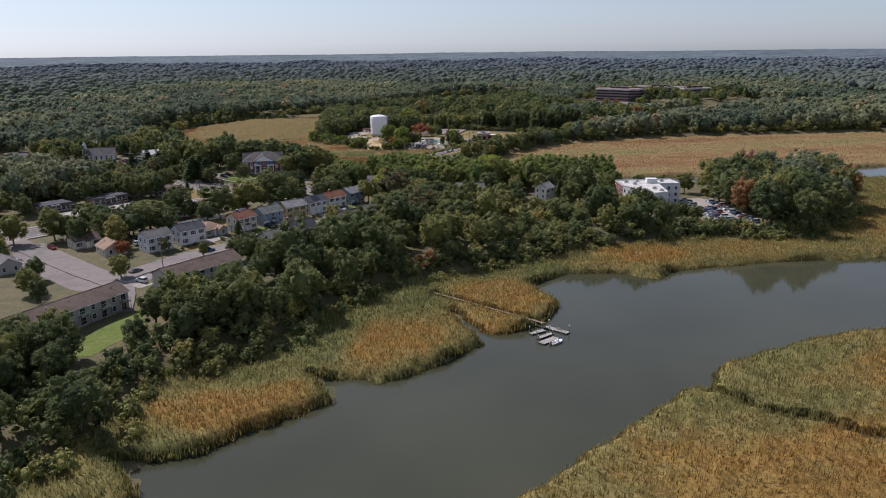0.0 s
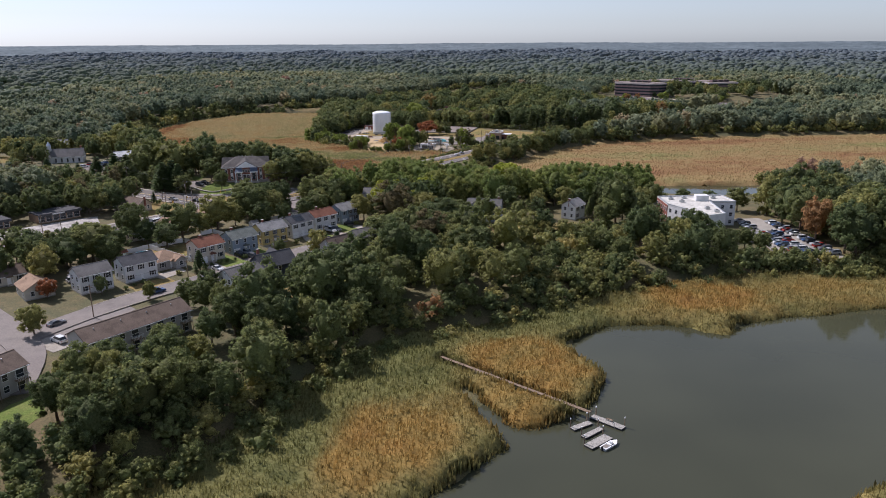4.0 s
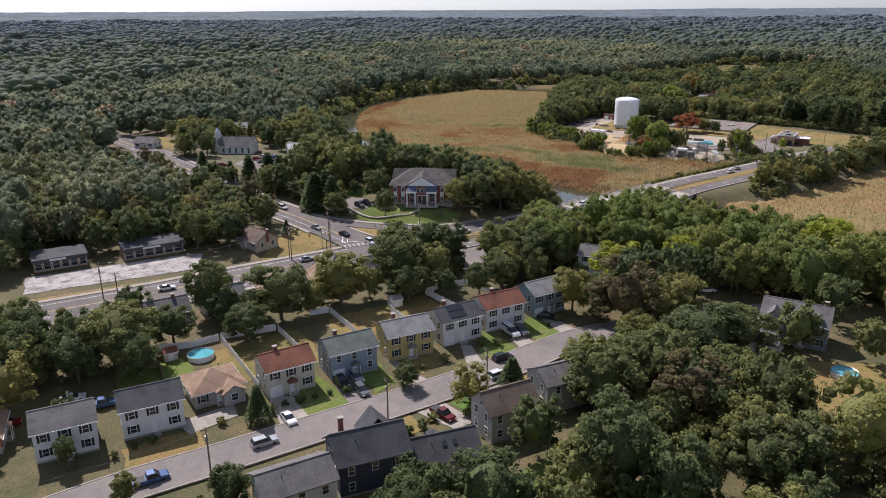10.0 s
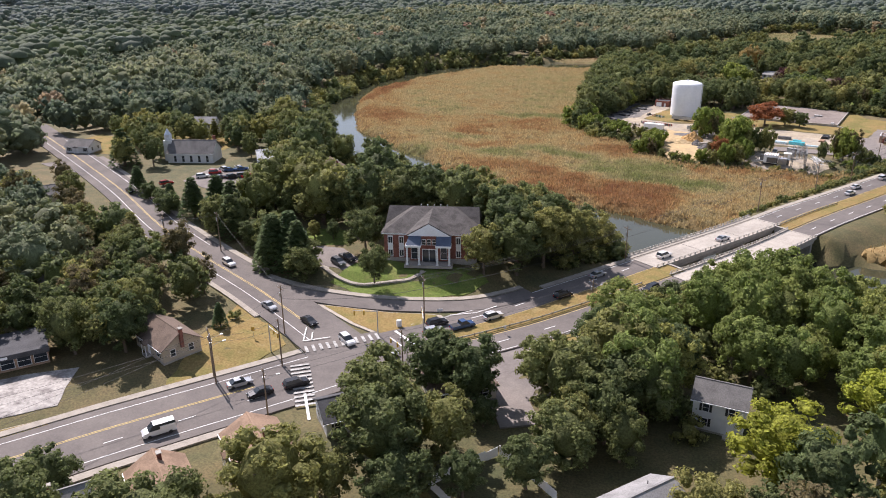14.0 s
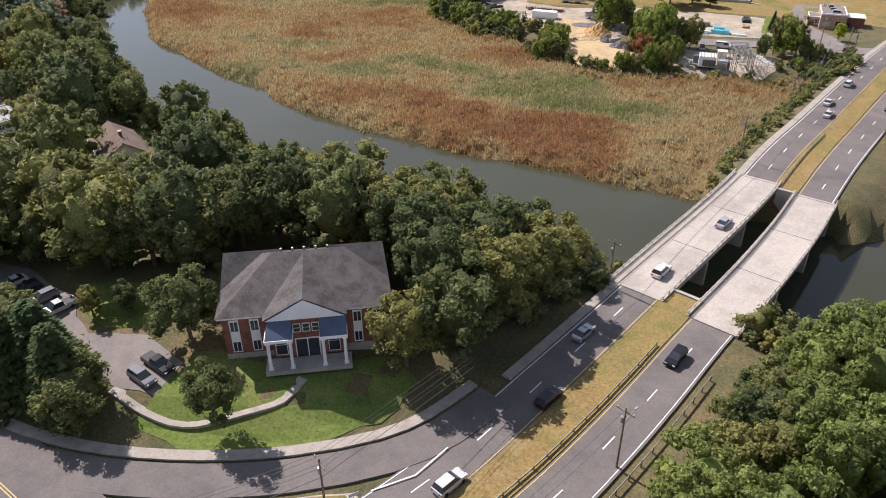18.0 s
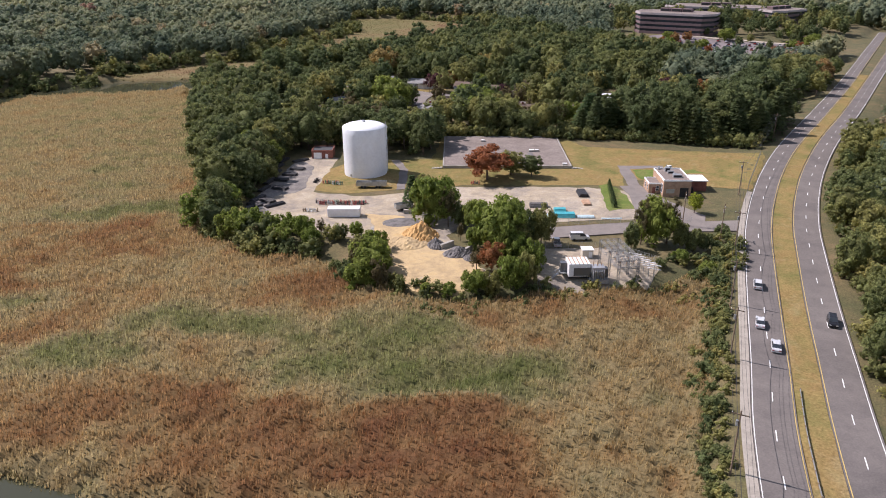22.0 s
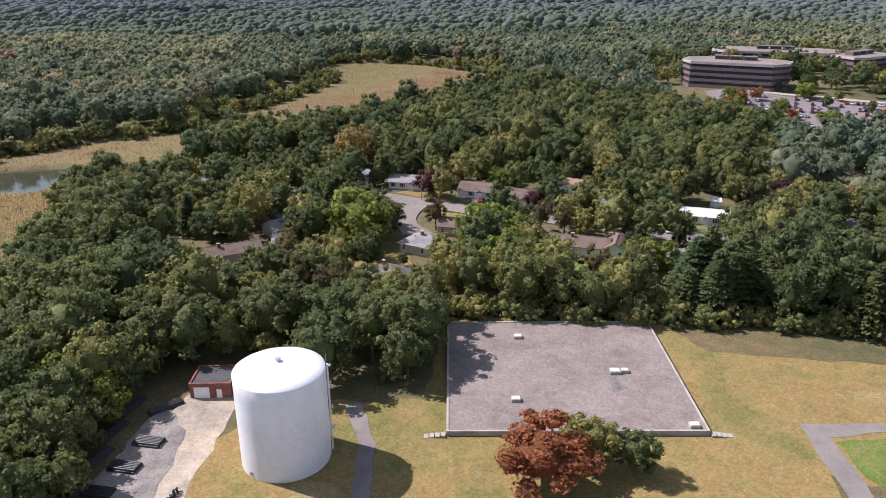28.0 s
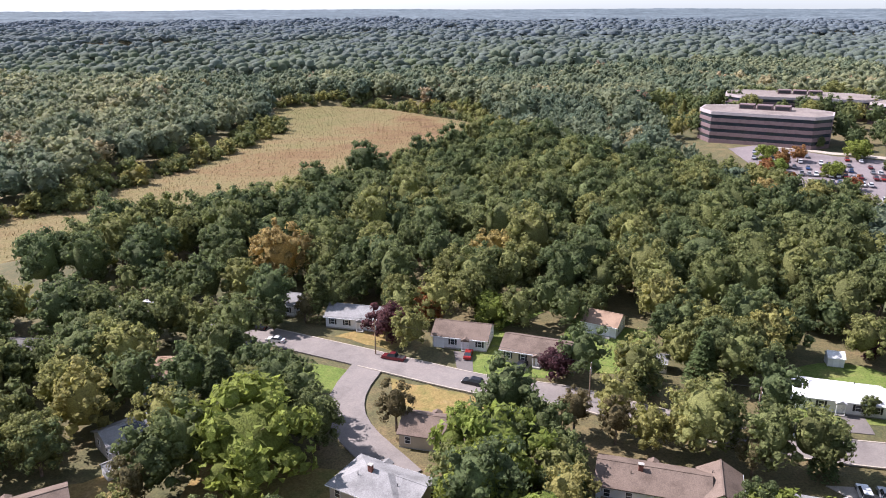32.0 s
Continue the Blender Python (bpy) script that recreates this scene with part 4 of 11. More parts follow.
def trunk_mesh(rng, tall, low, r=0.28, limbs=5, spread_=2.6):
    bm = bmesh.new()
    top = low + (tall - low) * 0.6
    tube(bm, (0, 0, -0.6), (0.1, 0.05, top * 0.55), r * 1.25, r * 0.8, 7)
    tube(bm, (0.1, 0.05, top * 0.55), (0.2, -0.1, top), r * 0.8, r * 0.35, 6)
    for k in range(limbs):
        a = 2 * math.pi * (k + rng.random()) / limbs
        z = top * (0.45 + 0.4 * rng.random())
        s = spread_ * (0.7 + 0.5 * rng.random())
        tube(bm, (0.1, 0, z), (s * math.cos(a), s * math.sin(a), z + s * 0.9), r * 0.45, r * 0.12, 5)
    me = bpy.data.meshes.new("trunk")
    bm.to_mesh(me)
    bm.free()
    me.materials.append(M_BARK)
    return me


def conifer_arrays(rng, tall, wide, leaves, size):
    k = leaves
    u = rng.random(k) ** 0.75
    layer = np.floor(u * 11) / 11 + 0.045 * rng.random(k)
    rad = wide * (1 - layer) ** 0.85 * (0.55 + 0.5 * np.sqrt(rng.random(k)))
    a = rng.random(k) * 2 * np.pi
    z = tall * (0.1 + 0.9 * layer) - rad * 0.22
    p = np.stack([rad * np.cos(a), rad * np.sin(a), z], 1)
    out = np.stack([np.cos(a), np.sin(a), -0.25 + 0.3 * rng.random(k)], 1)
    side = np.stack([-np.sin(a), np.cos(a), 0.4 * rng.normal(size=k)], 1)
    s = size * (0.6 + 0.8 * rng.random((k, 1)))
    tri = np.stack([p - side * s * 0.55, p + side * s * 0.55, p + out * s * 1.1], 1).reshape(-1, 3)
    v, f = ICO1
    cv = v * (wide * 0.5, wide * 0.5, tall * 0.42) + (0, 0, tall * 0.5)
    cv[:, :2] *= (1.25 - cv[:, 2:] / tall)
    return np.concatenate([cv, tri]), np.concatenate([f, np.arange(3 * k).reshape(-1, 3) + len(cv)])


class Kind:
    """A tree shape: the meshes of its trunk and crown, made for one height."""

    def __init__(self, seed, tall, wide, low, leaves, size, material, n=20, needle=False, shrink=0.64):
        rng = np.random.default_rng(seed)
        self.tall = tall
        if needle:
            v, f = conifer_arrays(rng, tall, wide, leaves, size)
        else:
            v, f = crown_arrays(rng, lobes_of(rng, n, wide, tall, low), leaves, size, shrink=shrink)
        self.v, self.f, self.material = v, f, material
        self.crown = mesh_from("crown", v, f, material, True)
        self.trunk = trunk_mesh(rng, tall, low, 0.018 * tall + 0.05, 5, wide * 0.5)


BROAD = [Kind(100 + k, 15, 4.9 + 0.5 * (k % 3), 1.0 + 0.6 * (k % 2), 2600, 0.40, M_LEAF, 34 + 3 * (k % 4)) for k in range(7)]
PINE = [Kind(150 + k, 15, 4.2, 2, 2000, 0.62, M_NEEDLE, needle=True) for k in range(3)]
SHRUB = [Kind(160 + k, 4.2, 2.2, 0.1, 420, 0.38, M_LEAF, 12) for k in range(3)]
VINES = [Kind(170 + k, 6.0, 3.7, 0.1, 1300, 0.40, M_VINE, 24) for k in range(3)]
BUSHY = [Kind(176 + k, 8.0, 4.0, 0.2, 1500, 0.40, M_LEAF, 26) for k in range(4)]
LIME = [Kind(180 + k, 16, 5.2, 2.6, 2600, 0.40, M_LEAF_LIME, 38) for k in range(2)]
RUST = [Kind(185 + k, 11, 4.5, 1.8, 1900, 0.38, M_LEAF_RUST, 30) for k in range(2)]
PURPLE = [Kind(190, 8, 4.0, 1.4, 1100, 0.42, M_LEAF_PURPLE, 20)]
OLIVE = [Kind(195 + k, 15, 4.4, 2.6, 1500, 0.36, M_LEAF_OLIVE, 30, shrink=0.6) for k in range(2)]
TREE_RNG = random.Random(77)


def tree(x, y, kinds=BROAD, tall=None, label="leafy green broadleaf tree in early autumn", name="tree", category="tree", group="", wide=1.0, z=None):
    k = TREE_RNG.choice(kinds)
    if name == "tree":
        name = "pine_tree" if kinds is PINE else "autumn_tree" if kinds in (OLIVE, RUST, PURPLE) else "bushy_tree" if kinds in (VINES, BUSHY) else name
    s = (tall or k.tall * TREE_RNG.uniform(0.8, 1.15)) / k.tall
    w = s * wide * TREE_RNG.uniform(0.92, 1.1)
    e = thing(name, pose(x, y, gz(x, y) if z is None else z, 0, 0, TREE_RNG.uniform(0, 360)), label, category, group)
    for nm, me in (("crown", k.crown),) if name == "shrub" else (("trunk", k.trunk), ("crown", k.crown)):
        o = new(nm, me)
        o.parent = e
        o.scale = (w, w, s)
    return e


def scatter(poly, spacing, seed, avoid=True, drop=0.12):
    """Places on an uneven grid inside a polygon."""
    rng = np.random.default_rng(seed)
    xs = np.arange(min(p[0] for p in poly), max(p[0] for p in poly), spacing)
    ys = np.arange(min(p[1] for p in poly), max(p[1] for p in poly), spacing)
    x, y = np.meshgrid(xs, ys)
    x = x + (rng.random(x.shape) - 0.5) * spacing * 0.85
    y = y + (rng.random(x.shape) - 0.5) * spacing * 0.85
    ok = inside(poly, x, y) & (rng.random(x.shape) > drop)
    if avoid:
        ok &= ~mask_at(WATER_MASK | MARSH_MASK, x, y) & (mask_at(ROAD_NEAR, x, y) > 3.0)
        for c in CLEAR:
            ok &= ~inside(c, x, y)
    return np.stack([x[ok], y[ok]], 1)


# open ground, and gaps cut toward the camera's view, kept free of woodland
CLEAR = [
    [(-102, 158), (-96, 136), (-78, 140), (-68, 158), (-74, 182), (-84, 168)],
    [(28, 332), (58, 348), (68, 328), (56, 284), (30, 266), (14, 290)],
    [(-164, 441), (-159, 447), (-138, 446), (-130, 440), (-124, 432), (-122, 419), (-133, 418), (-142, 427)],
    [(-255, 495), (-240, 466), (-222, 450), (-196, 440), (-172, 446), (-166, 468), (-182, 490), (-200, 515), (-230, 525), (-255, 525)],
    [(-104, 655), (-60, 627), (-50, 590), (-30, 580), (8, 578), (34, 590), (60, 622), (98, 678), (28, 706), (26, 722), (-24, 738), (-34, 706), (-58, 708), (-64, 724), (-92, 722), (-98, 690)],
    [(-150, 225), (-125, 165), (-97, 160), (-84, 160), (-76, 178), (-80, 196), (-66, 212), (-58, 232), (-62, 252), (-100, 262)],
    [(-150, 210), (-100, 205), (-62, 222), (-50, 244), (-34, 272), (-22, 306), (-12, 352), (-40, 372), (-90, 378), (-115, 388), (-145, 402), (-175, 380), (-200, 330), (-200, 250)],
    [(-10, 318), (30, 318), (60, 340), (62, 380), (30, 378), (-10, 372)],
    [(80, 332), (94, 322), (108, 316), (114, 301), (138.5, 302), (135.5, 352), (132, 367), (119, 374), (84, 374)],
    [(-42, 370), (-14, 362), (-12, 388), (-36, 394)],
    [(15, 394), (34, 394), (34, 412), (15, 412)],
    [(-142, 412), (-108, 404), (-84, 424), (-94, 434), (-96, 454), (-120, 456), (-140, 436)],
    [(-300, 455), (-180, 455), (-180, 500), (-230, 545), (-310, 545)],
    [(-85, 740), (-30, 752), (20, 738), (110, 738), (130, 770), (110, 810), (60, 835), (20, 850), (-60, 895), (-110, 870)],
    [(150, 880), (200, 868), (330, 900), (420, 1010), (380, 1120), (250, 1160), (190, 1040)],
    [(-176, 484), (-166, 500), (-152, 494), (-136, 486), (-140, 474), (-158, 470), (-164, 476)],
]
NEAR_WOODS = [
    ([(-110, 108), (-84, 124), (-72, 136), (-72, 158), (-64, 171), (-46, 190), (-38, 212), (-26, 236), (8, 256), (50, 284), (80, 298), (108, 310), (78, 330), (70, 380), (60, 400), (-8, 388), (-36, 360), (-24, 322), (-60, 262), (-56, 240), (-62, 222), (-110, 208), (-160, 150)], 9.0, 21),
    ([(-24, 352), (70, 385), (100, 402), (94, 428), (42, 424), (-14, 436), (-32, 442), (-40, 432), (-50, 418), (-61, 402), (-56, 388)], 7.6, 22),
    ([(-180, 428), (-140, 418), (-96, 456), (-86, 436), (-62, 462), (-66, 448), (-73, 455), (-86, 468), (-116, 481), (-145, 504), (-174, 516), (-216, 580), (-236, 566), (-196, 500)], 9.7, 23),
    ([(-112, 646), (-94, 690), (-58, 710), (-34, 708), (-22, 740), (-84, 742), (-104, 870), (-132, 876), (-122, 746), (-117, 698)], 8.0, 24),
    ([(-22, 738), (27, 722), (32, 720), (34, 740), (20, 740), (-30, 752)], 8.0, 29),
    ([(32, 720), (98, 690), (114, 702), (150, 738), (118, 746), (108, 738), (34, 740)], 9.4, 25),
    ([(108, 738), (150, 738), (196, 778), (236, 818), (230, 836), (160, 790), (132, 768)], 10.6, 27),
    ([(138, 306), (148, 297), (176, 322), (200, 355), (206, 392), (150, 396), (134, 372), (136, 352)], 8.4, 28),
    ([(20, 852), (60, 837), (112, 812), (140, 830), (150, 880), (150, 960), (112, 1060), (92, 1052), (34, 1004), (2, 982), (-26, 962), (-48, 942), (-76, 936), (-86, 915), (-100, 885), (-60, 897)], 10.4, 26),
]

# ---- builders of houses, cars and poles ----
def siding(name, col):
    m, nt, b = nodes_of(name)
    n1 = noise_node(nt, 0.5, coords="World")
    c = ramp(nt, n1.outputs[0], [(0.3, tuple(k * 0.86 for k in col)), (0.6, col)])
    nt.links.new(c, b.inputs["Base Color"])
    b.inputs["Roughness"].default_value = 0.6
    g = nt.nodes.new("ShaderNodeNewGeometry")
    w = nt.nodes.new("ShaderNodeTexWave")
    w.bands_direction = "Z"
    w.wave_profile = "SAW"
    w.inputs["Scale"].default_value = 1.6
    nt.links.new(g.outputs["Position"], w.inputs["Vector"])
    bump(nt, b, w.outputs["Fac"], 0.5, 0.03)
    return m


def roofing(name, col):
    return plain(name, col, 0.9, vary=0.22, scale=0.35, fine=4.5, relief=0.5, dist=0.05)


S_WHITE, S_GREY, S_BLUE, S_YELLOW, S_NAVY, S_TAN, S_CREAM = (siding(n, c) for n, c in (
    ("white siding", (0.72, 0.72, 0.72)), ("warm grey siding", (0.42, 0.40, 0.38)), ("blue grey siding", (0.27, 0.33, 0.40)), ("yellow siding", (0.55, 0.43, 0.17)),
    ("navy siding", (0.045, 0.06, 0.095)), ("tan siding", (0.48, 0.40, 0.30)), ("cream siding", (0.60, 0.55, 0.46))))
R_GREY, R_DARK, R_RED, R_BROWN, R_GREEN, R_WHITE, R_PALE, R_TAN = (roofing(n, c) for n, c in (
    ("grey shingles", (0.155, 0.148, 0.142)), ("charcoal shingles", (0.085, 0.085, 0.09)), ("red-brown shingles", (0.20, 0.09, 0.06)), ("brown shingles", (0.165, 0.125, 0.10)),
    ("grey-green shingles", (0.15, 0.165, 0.15)), ("white metal roof", (0.70, 0.70, 0.70)), ("pale grey shingles", (0.25, 0.245, 0.24)), ("tan shingles", (0.29, 0.20, 0.14))))
WIN = {}
HOUSES, OPEN = [], []


def window(parent, x, y, z, rot, w=0.95, h=1.35, shutters=None, name="window"):
    """A window with frame, dark pane and, if asked, shutters; stands proud of the wall."""
    key = (w, h)
    if key not in WIN:
        f = boxes((-w / 2 - 0.08, w / 2 + 0.08, -0.06, 0.02, -0.1, 0), (-w / 2 - 0.08, w / 2 + 0.08, -0.06, 0.02, h, h + 0.1), (-w / 2 - 0.08, -w / 2, -0.06, 0.02, 0, h), (w / 2, w / 2 + 0.08, -0.06, 0.02, 0, h), (-w / 2, w / 2, -0.055, 0.02, h / 2 - 0.03, h / 2 + 0.03))
        p = boxes((-w / 2, w / 2, -0.03, 0.02, 0, h))
        s = boxes((-w / 2 - 0.5, -w / 2 - 0.1, -0.05, 0.02, -0.05, h + 0.05))
        out = []
        for bm, m in ((f, M_WHITE), (p, M_GLASS), (s, M_BLACK)):
            me = bpy.data.meshes.new(name)
            bm.to_mesh(me)
            bm.free()
            me.materials.append(m)
            out.append(me)
        WIN[key] = out
    f, p, s = WIN[key]
    o = new(name, f)
    o.parent = parent
    o.matrix_local = pose(x, y, z, 0, 0, rot)
    q = new("pane", p)
    q.parent = o
    if shutters:
        for k in (0, 1):
            q = new("shutter", s)
            q.parent = o
            q.location.x = k * (w + 0.6)
    return o


def gable_body(bm, x0, x1, y0, y1, z0, z1, rise):
    """A walled block with gables over its two x ends."""
    ym = (y0 + y1) / 2
    v = [(x0, y0, z0), (x1, y0, z0), (x1, y1, z0), (x0, y1, z0), (x0, y0, z1), (x1, y0, z1), (x1, y1, z1), (x0, y1, z1), (x0, ym, z1 + rise), (x1, ym, z1 + rise)]
    vs = [bm.verts.new(q) for q in v]
    for f in ((0, 3, 2, 1), (0, 1, 5, 4), (2, 3, 7, 6), (1, 2, 6, 9, 5), (3, 0, 4, 8, 7), (4, 5, 9, 8), (6, 7, 8, 9)):
        bm.faces.new([vs[i] for i in f])
    return bm


def roof_slab(x0, x1, ya, za, yb, zb, t=0.18):
    """One slope of a roof between an eave (ya, za) and a ridge (yb, zb)."""
    return solid([(x0, ya, za), (x1, ya, za), (x1, yb, zb), (x0, yb, zb), (x0, ya, za + t), (x1, ya, za + t), (x1, yb, zb + t), (x0, yb, zb + t)],
                 [(0, 1, 2, 3), (4, 5, 6, 7), (0, 1, 5, 4), (1, 2, 6, 5), (2, 3, 7, 6), (3, 0, 4, 7)])


def gable_roof(parent, x0, x1, y0, y1, z, rise, material, over=0.45):
    ym = (y0 + y1) / 2
    k = rise / (ym - y0)
    part("roof_slope", roof_slab(x0 - over, x1 + over, y0 - over, z - over * k + 0.02, ym, z + rise + 0.02), material, parent)
    part("roof_slope", roof_slab(x0 - over, x1 + over, y1 + over, z - over * k + 0.02, ym, z + rise + 0.02), material, parent)
    part("ridge_cap", boxes((x0 - over, x1 + over, ym - 0.14, ym + 0.14, z + rise + 0.1, z + rise + 0.24)), material, parent)
    part("gutter", boxes((x0 - over, x1 + over, y0 - over - 0.12, y0 - over + 0.02, z - over * k - 0.02, z - over * k + 0.12)), M_WHITE, parent)


def hip_roof(parent, x0, x1, y0, y1, z, rise, material, over=0.5):
    x0, x1, y0, y1 = x0 - over, x1 + over, y0 - over, y1 + over
    d = (y1 - y0) / 2
    ym = (y0 + y1) / 2
    a, b = (x0 + d, ym, z + rise), (x1 - d, ym, z + rise)
    if x1 - x0 < y1 - y0:
        d, xm = (x1 - x0) / 2, (x0 + x1) / 2
        a, b = (xm, y0 + d, z + rise), (xm, y1 - d, z + rise)
        fs = [(0, 1, 4), (1, 2, 5, 4), (2, 3, 5), (3, 0, 4, 5), (0, 3, 2, 1)]
    else:
        fs = [(0, 1, 5, 4), (1, 2, 5), (2, 3, 4, 5), (3, 0, 4), (0, 3, 2, 1)]
    part("roof", solid([(x0, y0, z), (x1, y0, z), (x1, y1, z), (x0, y1, z), a, b], fs), material, parent)
    part("fascia", boxes((x0 - 0.02, x1 + 0.02, y0 - 0.02, y1 + 0.02, z - 0.22, z - 0.01)), M_WHITE, parent)


def house(x, y, rot, w, d, label, wall=S_WHITE, roof=R_GREY, storeys=2, rise=2.0, hip=False, chimney=None, garage=False, shutters=True, porch=True, wing=None, solar=False, z=None, dormers=0, deck=False, skylights=0):
    """A house with its ridge along x; its front looks to -y."""
    z = gz(x, y) if z is None else z
    e = thing("house", pose(x, y, z, 0, 0, rot), label, "house")
    HOUSES.append((x, y, max(w, d) / 2))
    h = 2.7 * storeys + 0.4
    x0, x1, y0, y1 = -w / 2, w / 2, -d / 2, d / 2
    part("foundation", boxes((x0 - 0.03, x1 + 0.03, y0 - 0.03, y1 + 0.03, -1.6, 0.35)), M_CONCRETE, e)
    if hip:
        part("wall", boxes((x0, x1, y0, y1, 0.3, h)), wall, e)
        hip_roof(e, x0, x1, y0, y1, h, rise, roof)
    else:
        bm = bmesh.new()
        part("wall", gable_body(bm, x0, x1, y0, y1, 0.3, h, rise), wall, e)
        gable_roof(e, x0, x1, y0, y1, h, rise, roof)
    if wing:
        wx, ww, wd, wh, wr = wing
        bm = gable_body(bmesh.new(), -wd / 2, wd / 2, -ww / 2, ww / 2, 0.2, wh, wr)
        bmesh.ops.rotate(bm, verts=bm.verts, matrix=Matrix.Rotation(math.pi / 2, 3, "Z"))
        bmesh.ops.translate(bm, verts=bm.verts, vec=(wx, y0 - wd / 2 + 0.8, 0))
        part("wing_wall", bm, wall, e)
        for s in (-1, 1):
            bm = roof_slab(-wd / 2 - 0.3, wd / 2 + 1.2, s * (ww / 2 + 0.35), wh - 0.35 * wr / (ww / 2) + 0.02, 0, wh + wr + 0.02)
            bmesh.ops.rotate(bm, verts=bm.verts, matrix=Matrix.Rotation(math.pi / 2, 3, "Z"))
            bmesh.ops.translate(bm, verts=bm.verts, vec=(wx, y0 - wd / 2 + 0.8, 0))
            part("wing_roof", bm, roof, e)
        window(e, wx, y0 - wd + 0.78, 1.1, 0, 1.2, 1.3)
    for s in range(storeys):
        zz = 1.15 + 2.7 * s
        n = max(2, int(w / 3.1))
        for k in range(n):
            xx = x0 + w * (k + 0.5) / n
            if s == 0 and (k == n // 2 or (garage and k == 0)):
                continue
            window(e, xx, y0 - 0.02, zz, 0, shutters=shutters)
        for k in range(n if storeys == 1 or rot > 100 else 0):
            if not (s == 0 and k == n // 2):
                window(e, x0 + w * (k + 0.5) / n, y1 + 0.02, zz, 180)
        for yy in (-d * 0.24, d * 0.24):
            window(e, x1 + 0.02, yy, zz, 90)
            window(e, x0 - 0.02, yy, zz, -90)
    if storeys == 2 and not hip:
        window(e, x1 + 0.02, 0, h + 0.35, 90, 0.6, 0.7)
    n = max(2, int(w / 3.1))
    dx = x0 + w * (n // 2 + 0.5) / n
    dr = part("door", boxes((dx - 0.5, dx + 0.5, y0 - 0.07, y0 + 0.02, 0.35, 2.45)), M_WHITE, e, "white panelled front door")
    part("door_knob", boxes((dx + 0.34, dx + 0.42, y0 - 0.13, y0 - 0.06, 1.3, 1.4)), M_STEEL, dr)
    part("step", boxes((dx - 0.9, dx + 0.9, y0 - 1.2, y0 - 0.05, -0.3, 0.33)), M_CONCRETE, e)
    if porch:
        bm = gable_body(bmesh.new(), -0.65, 0.65, -1.0, 1.0, 2.75, 2.95, 0.55)
        bmesh.ops.rotate(bm, verts=bm.verts, matrix=Matrix.Rotation(math.pi / 2, 3, "Z"))
        bmesh.ops.translate(bm, verts=bm.verts, vec=(dx, y0 - 0.66, 0))
        part("porch_roof", bm, roof, e)
        for s in (-0.8, 0.8):
            part("porch_post", tube(bmesh.new(), (dx + s, y0 - 1.1, 0.3), (dx + s, y0 - 1.1, 2.76), 0.07), M_WHITE, e)
    if garage:
        g = part("garage_door", boxes((x0 + 0.35, x0 + 2.85, y0 - 0.06, y0 + 0.02, 0.05, 2.25)), M_WHITE, e)
        for k in range(4):
            part("panel", boxes((x0 + 0.4, x0 + 2.8, y0 - 0.085, y0 - 0.06, 0.12 + 0.53 * k, 0.58 + 0.53 * k)), M_WHITE, g)
    if chimney:
        cx, cy = chimney
        c = part("chimney", boxes((cx - 0.4, cx + 0.4, cy - 0.3, cy + 0.3, h - 0.5, h + rise + 0.9), bevel=0.03), M_BRICK, e, "red brick chimney")
        part("chimney_cap", boxes((cx - 0.48, cx + 0.48, cy - 0.38, cy + 0.38, h + rise + 0.88, h + rise + 1.0)), M_CONCRETE, c)
    part("vent_pipe", tube(bmesh.new(), (w * 0.2, d * 0.2, h + 0.5), (w * 0.2, d * 0.2, h + rise * 0.6 + 0.7), 0.07), M_BLACK, e)
    k = rise / (d / 2)
    if solar:
        for i in range(4):
            for j in range(2):
                bm = boxes((-0.48, 0.48, -0.8, 0.8, 0, 0.05))
                o = part("solar_panel", bm, M_GLASS, e)
                yy = -d / 2 + 1.1 + j * 1.7
                o.matrix_local = pose(-w * 0.22 + i * 1.05, yy, h + (yy + d / 2) * k + 0.27, math.degrees(math.atan(k)), 0, 0)
    for i in range(skylights):
        o = part("skylight", boxes((-0.4, 0.4, -0.5, 0.5, 0, 0.12), bevel=0.02), M_GLASS, e)
        o.matrix_local = pose(-w * 0.15 + i * 1.8, d * 0.22, h + (d / 2 - d * 0.22) * k + 0.2, -math.degrees(math.atan(k)), 0, 0)
    for i in range(dormers):
        xx = x0 + w * (i + 0.5) / dormers
        bm = gable_body(bmesh.new(), -1.4, 1.4, -0.8, 0.8, h - 0.3, h + 1.3, 0.6)
        bmesh.ops.rotate(bm, verts=bm.verts, matrix=Matrix.Rotation(math.pi / 2, 3, "Z"))
        bmesh.ops.translate(bm, verts=bm.verts, vec=(xx, y0 + 1.9, 0))
        dm = part("dormer", bm, wall, e)
        for s in (-1, 1):
            bm = roof_slab(-1.55, 1.6, s * 1.0, h + 1.17, 0, h + 1.92, 0.1)
            bmesh.ops.rotate(bm, verts=bm.verts, matrix=Matrix.Rotation(math.pi / 2, 3, "Z"))
            bmesh.ops.translate(bm, verts=bm.verts, vec=(xx, y0 + 1.9, 0))
            part("dormer_roof", bm, roof, dm)
        window(e, xx, y0 + 0.48, h - 0.05, 0, 0.8, 1.0)
    if deck:
        dk = part("deck", boxes((w * 0.1, w * 0.45, y1 + 0.02, y1 + 3.6, 0.9, 1.05)), M_WOOD, e, "weathered wooden deck")
        for k in range(4):
            part("deck_post", boxes((w * 0.1 + k * w * 0.11, w * 0.1 + k * w * 0.11 + 0.12, y1 + 3.45, y1 + 3.57, -0.4, 1.95)), M_WOOD, dk)
        part("deck_rail", boxes((w * 0.1, w * 0.45, y1 + 3.48, y1 + 3.54, 1.85, 1.95)), M_WOOD, dk)
    return e


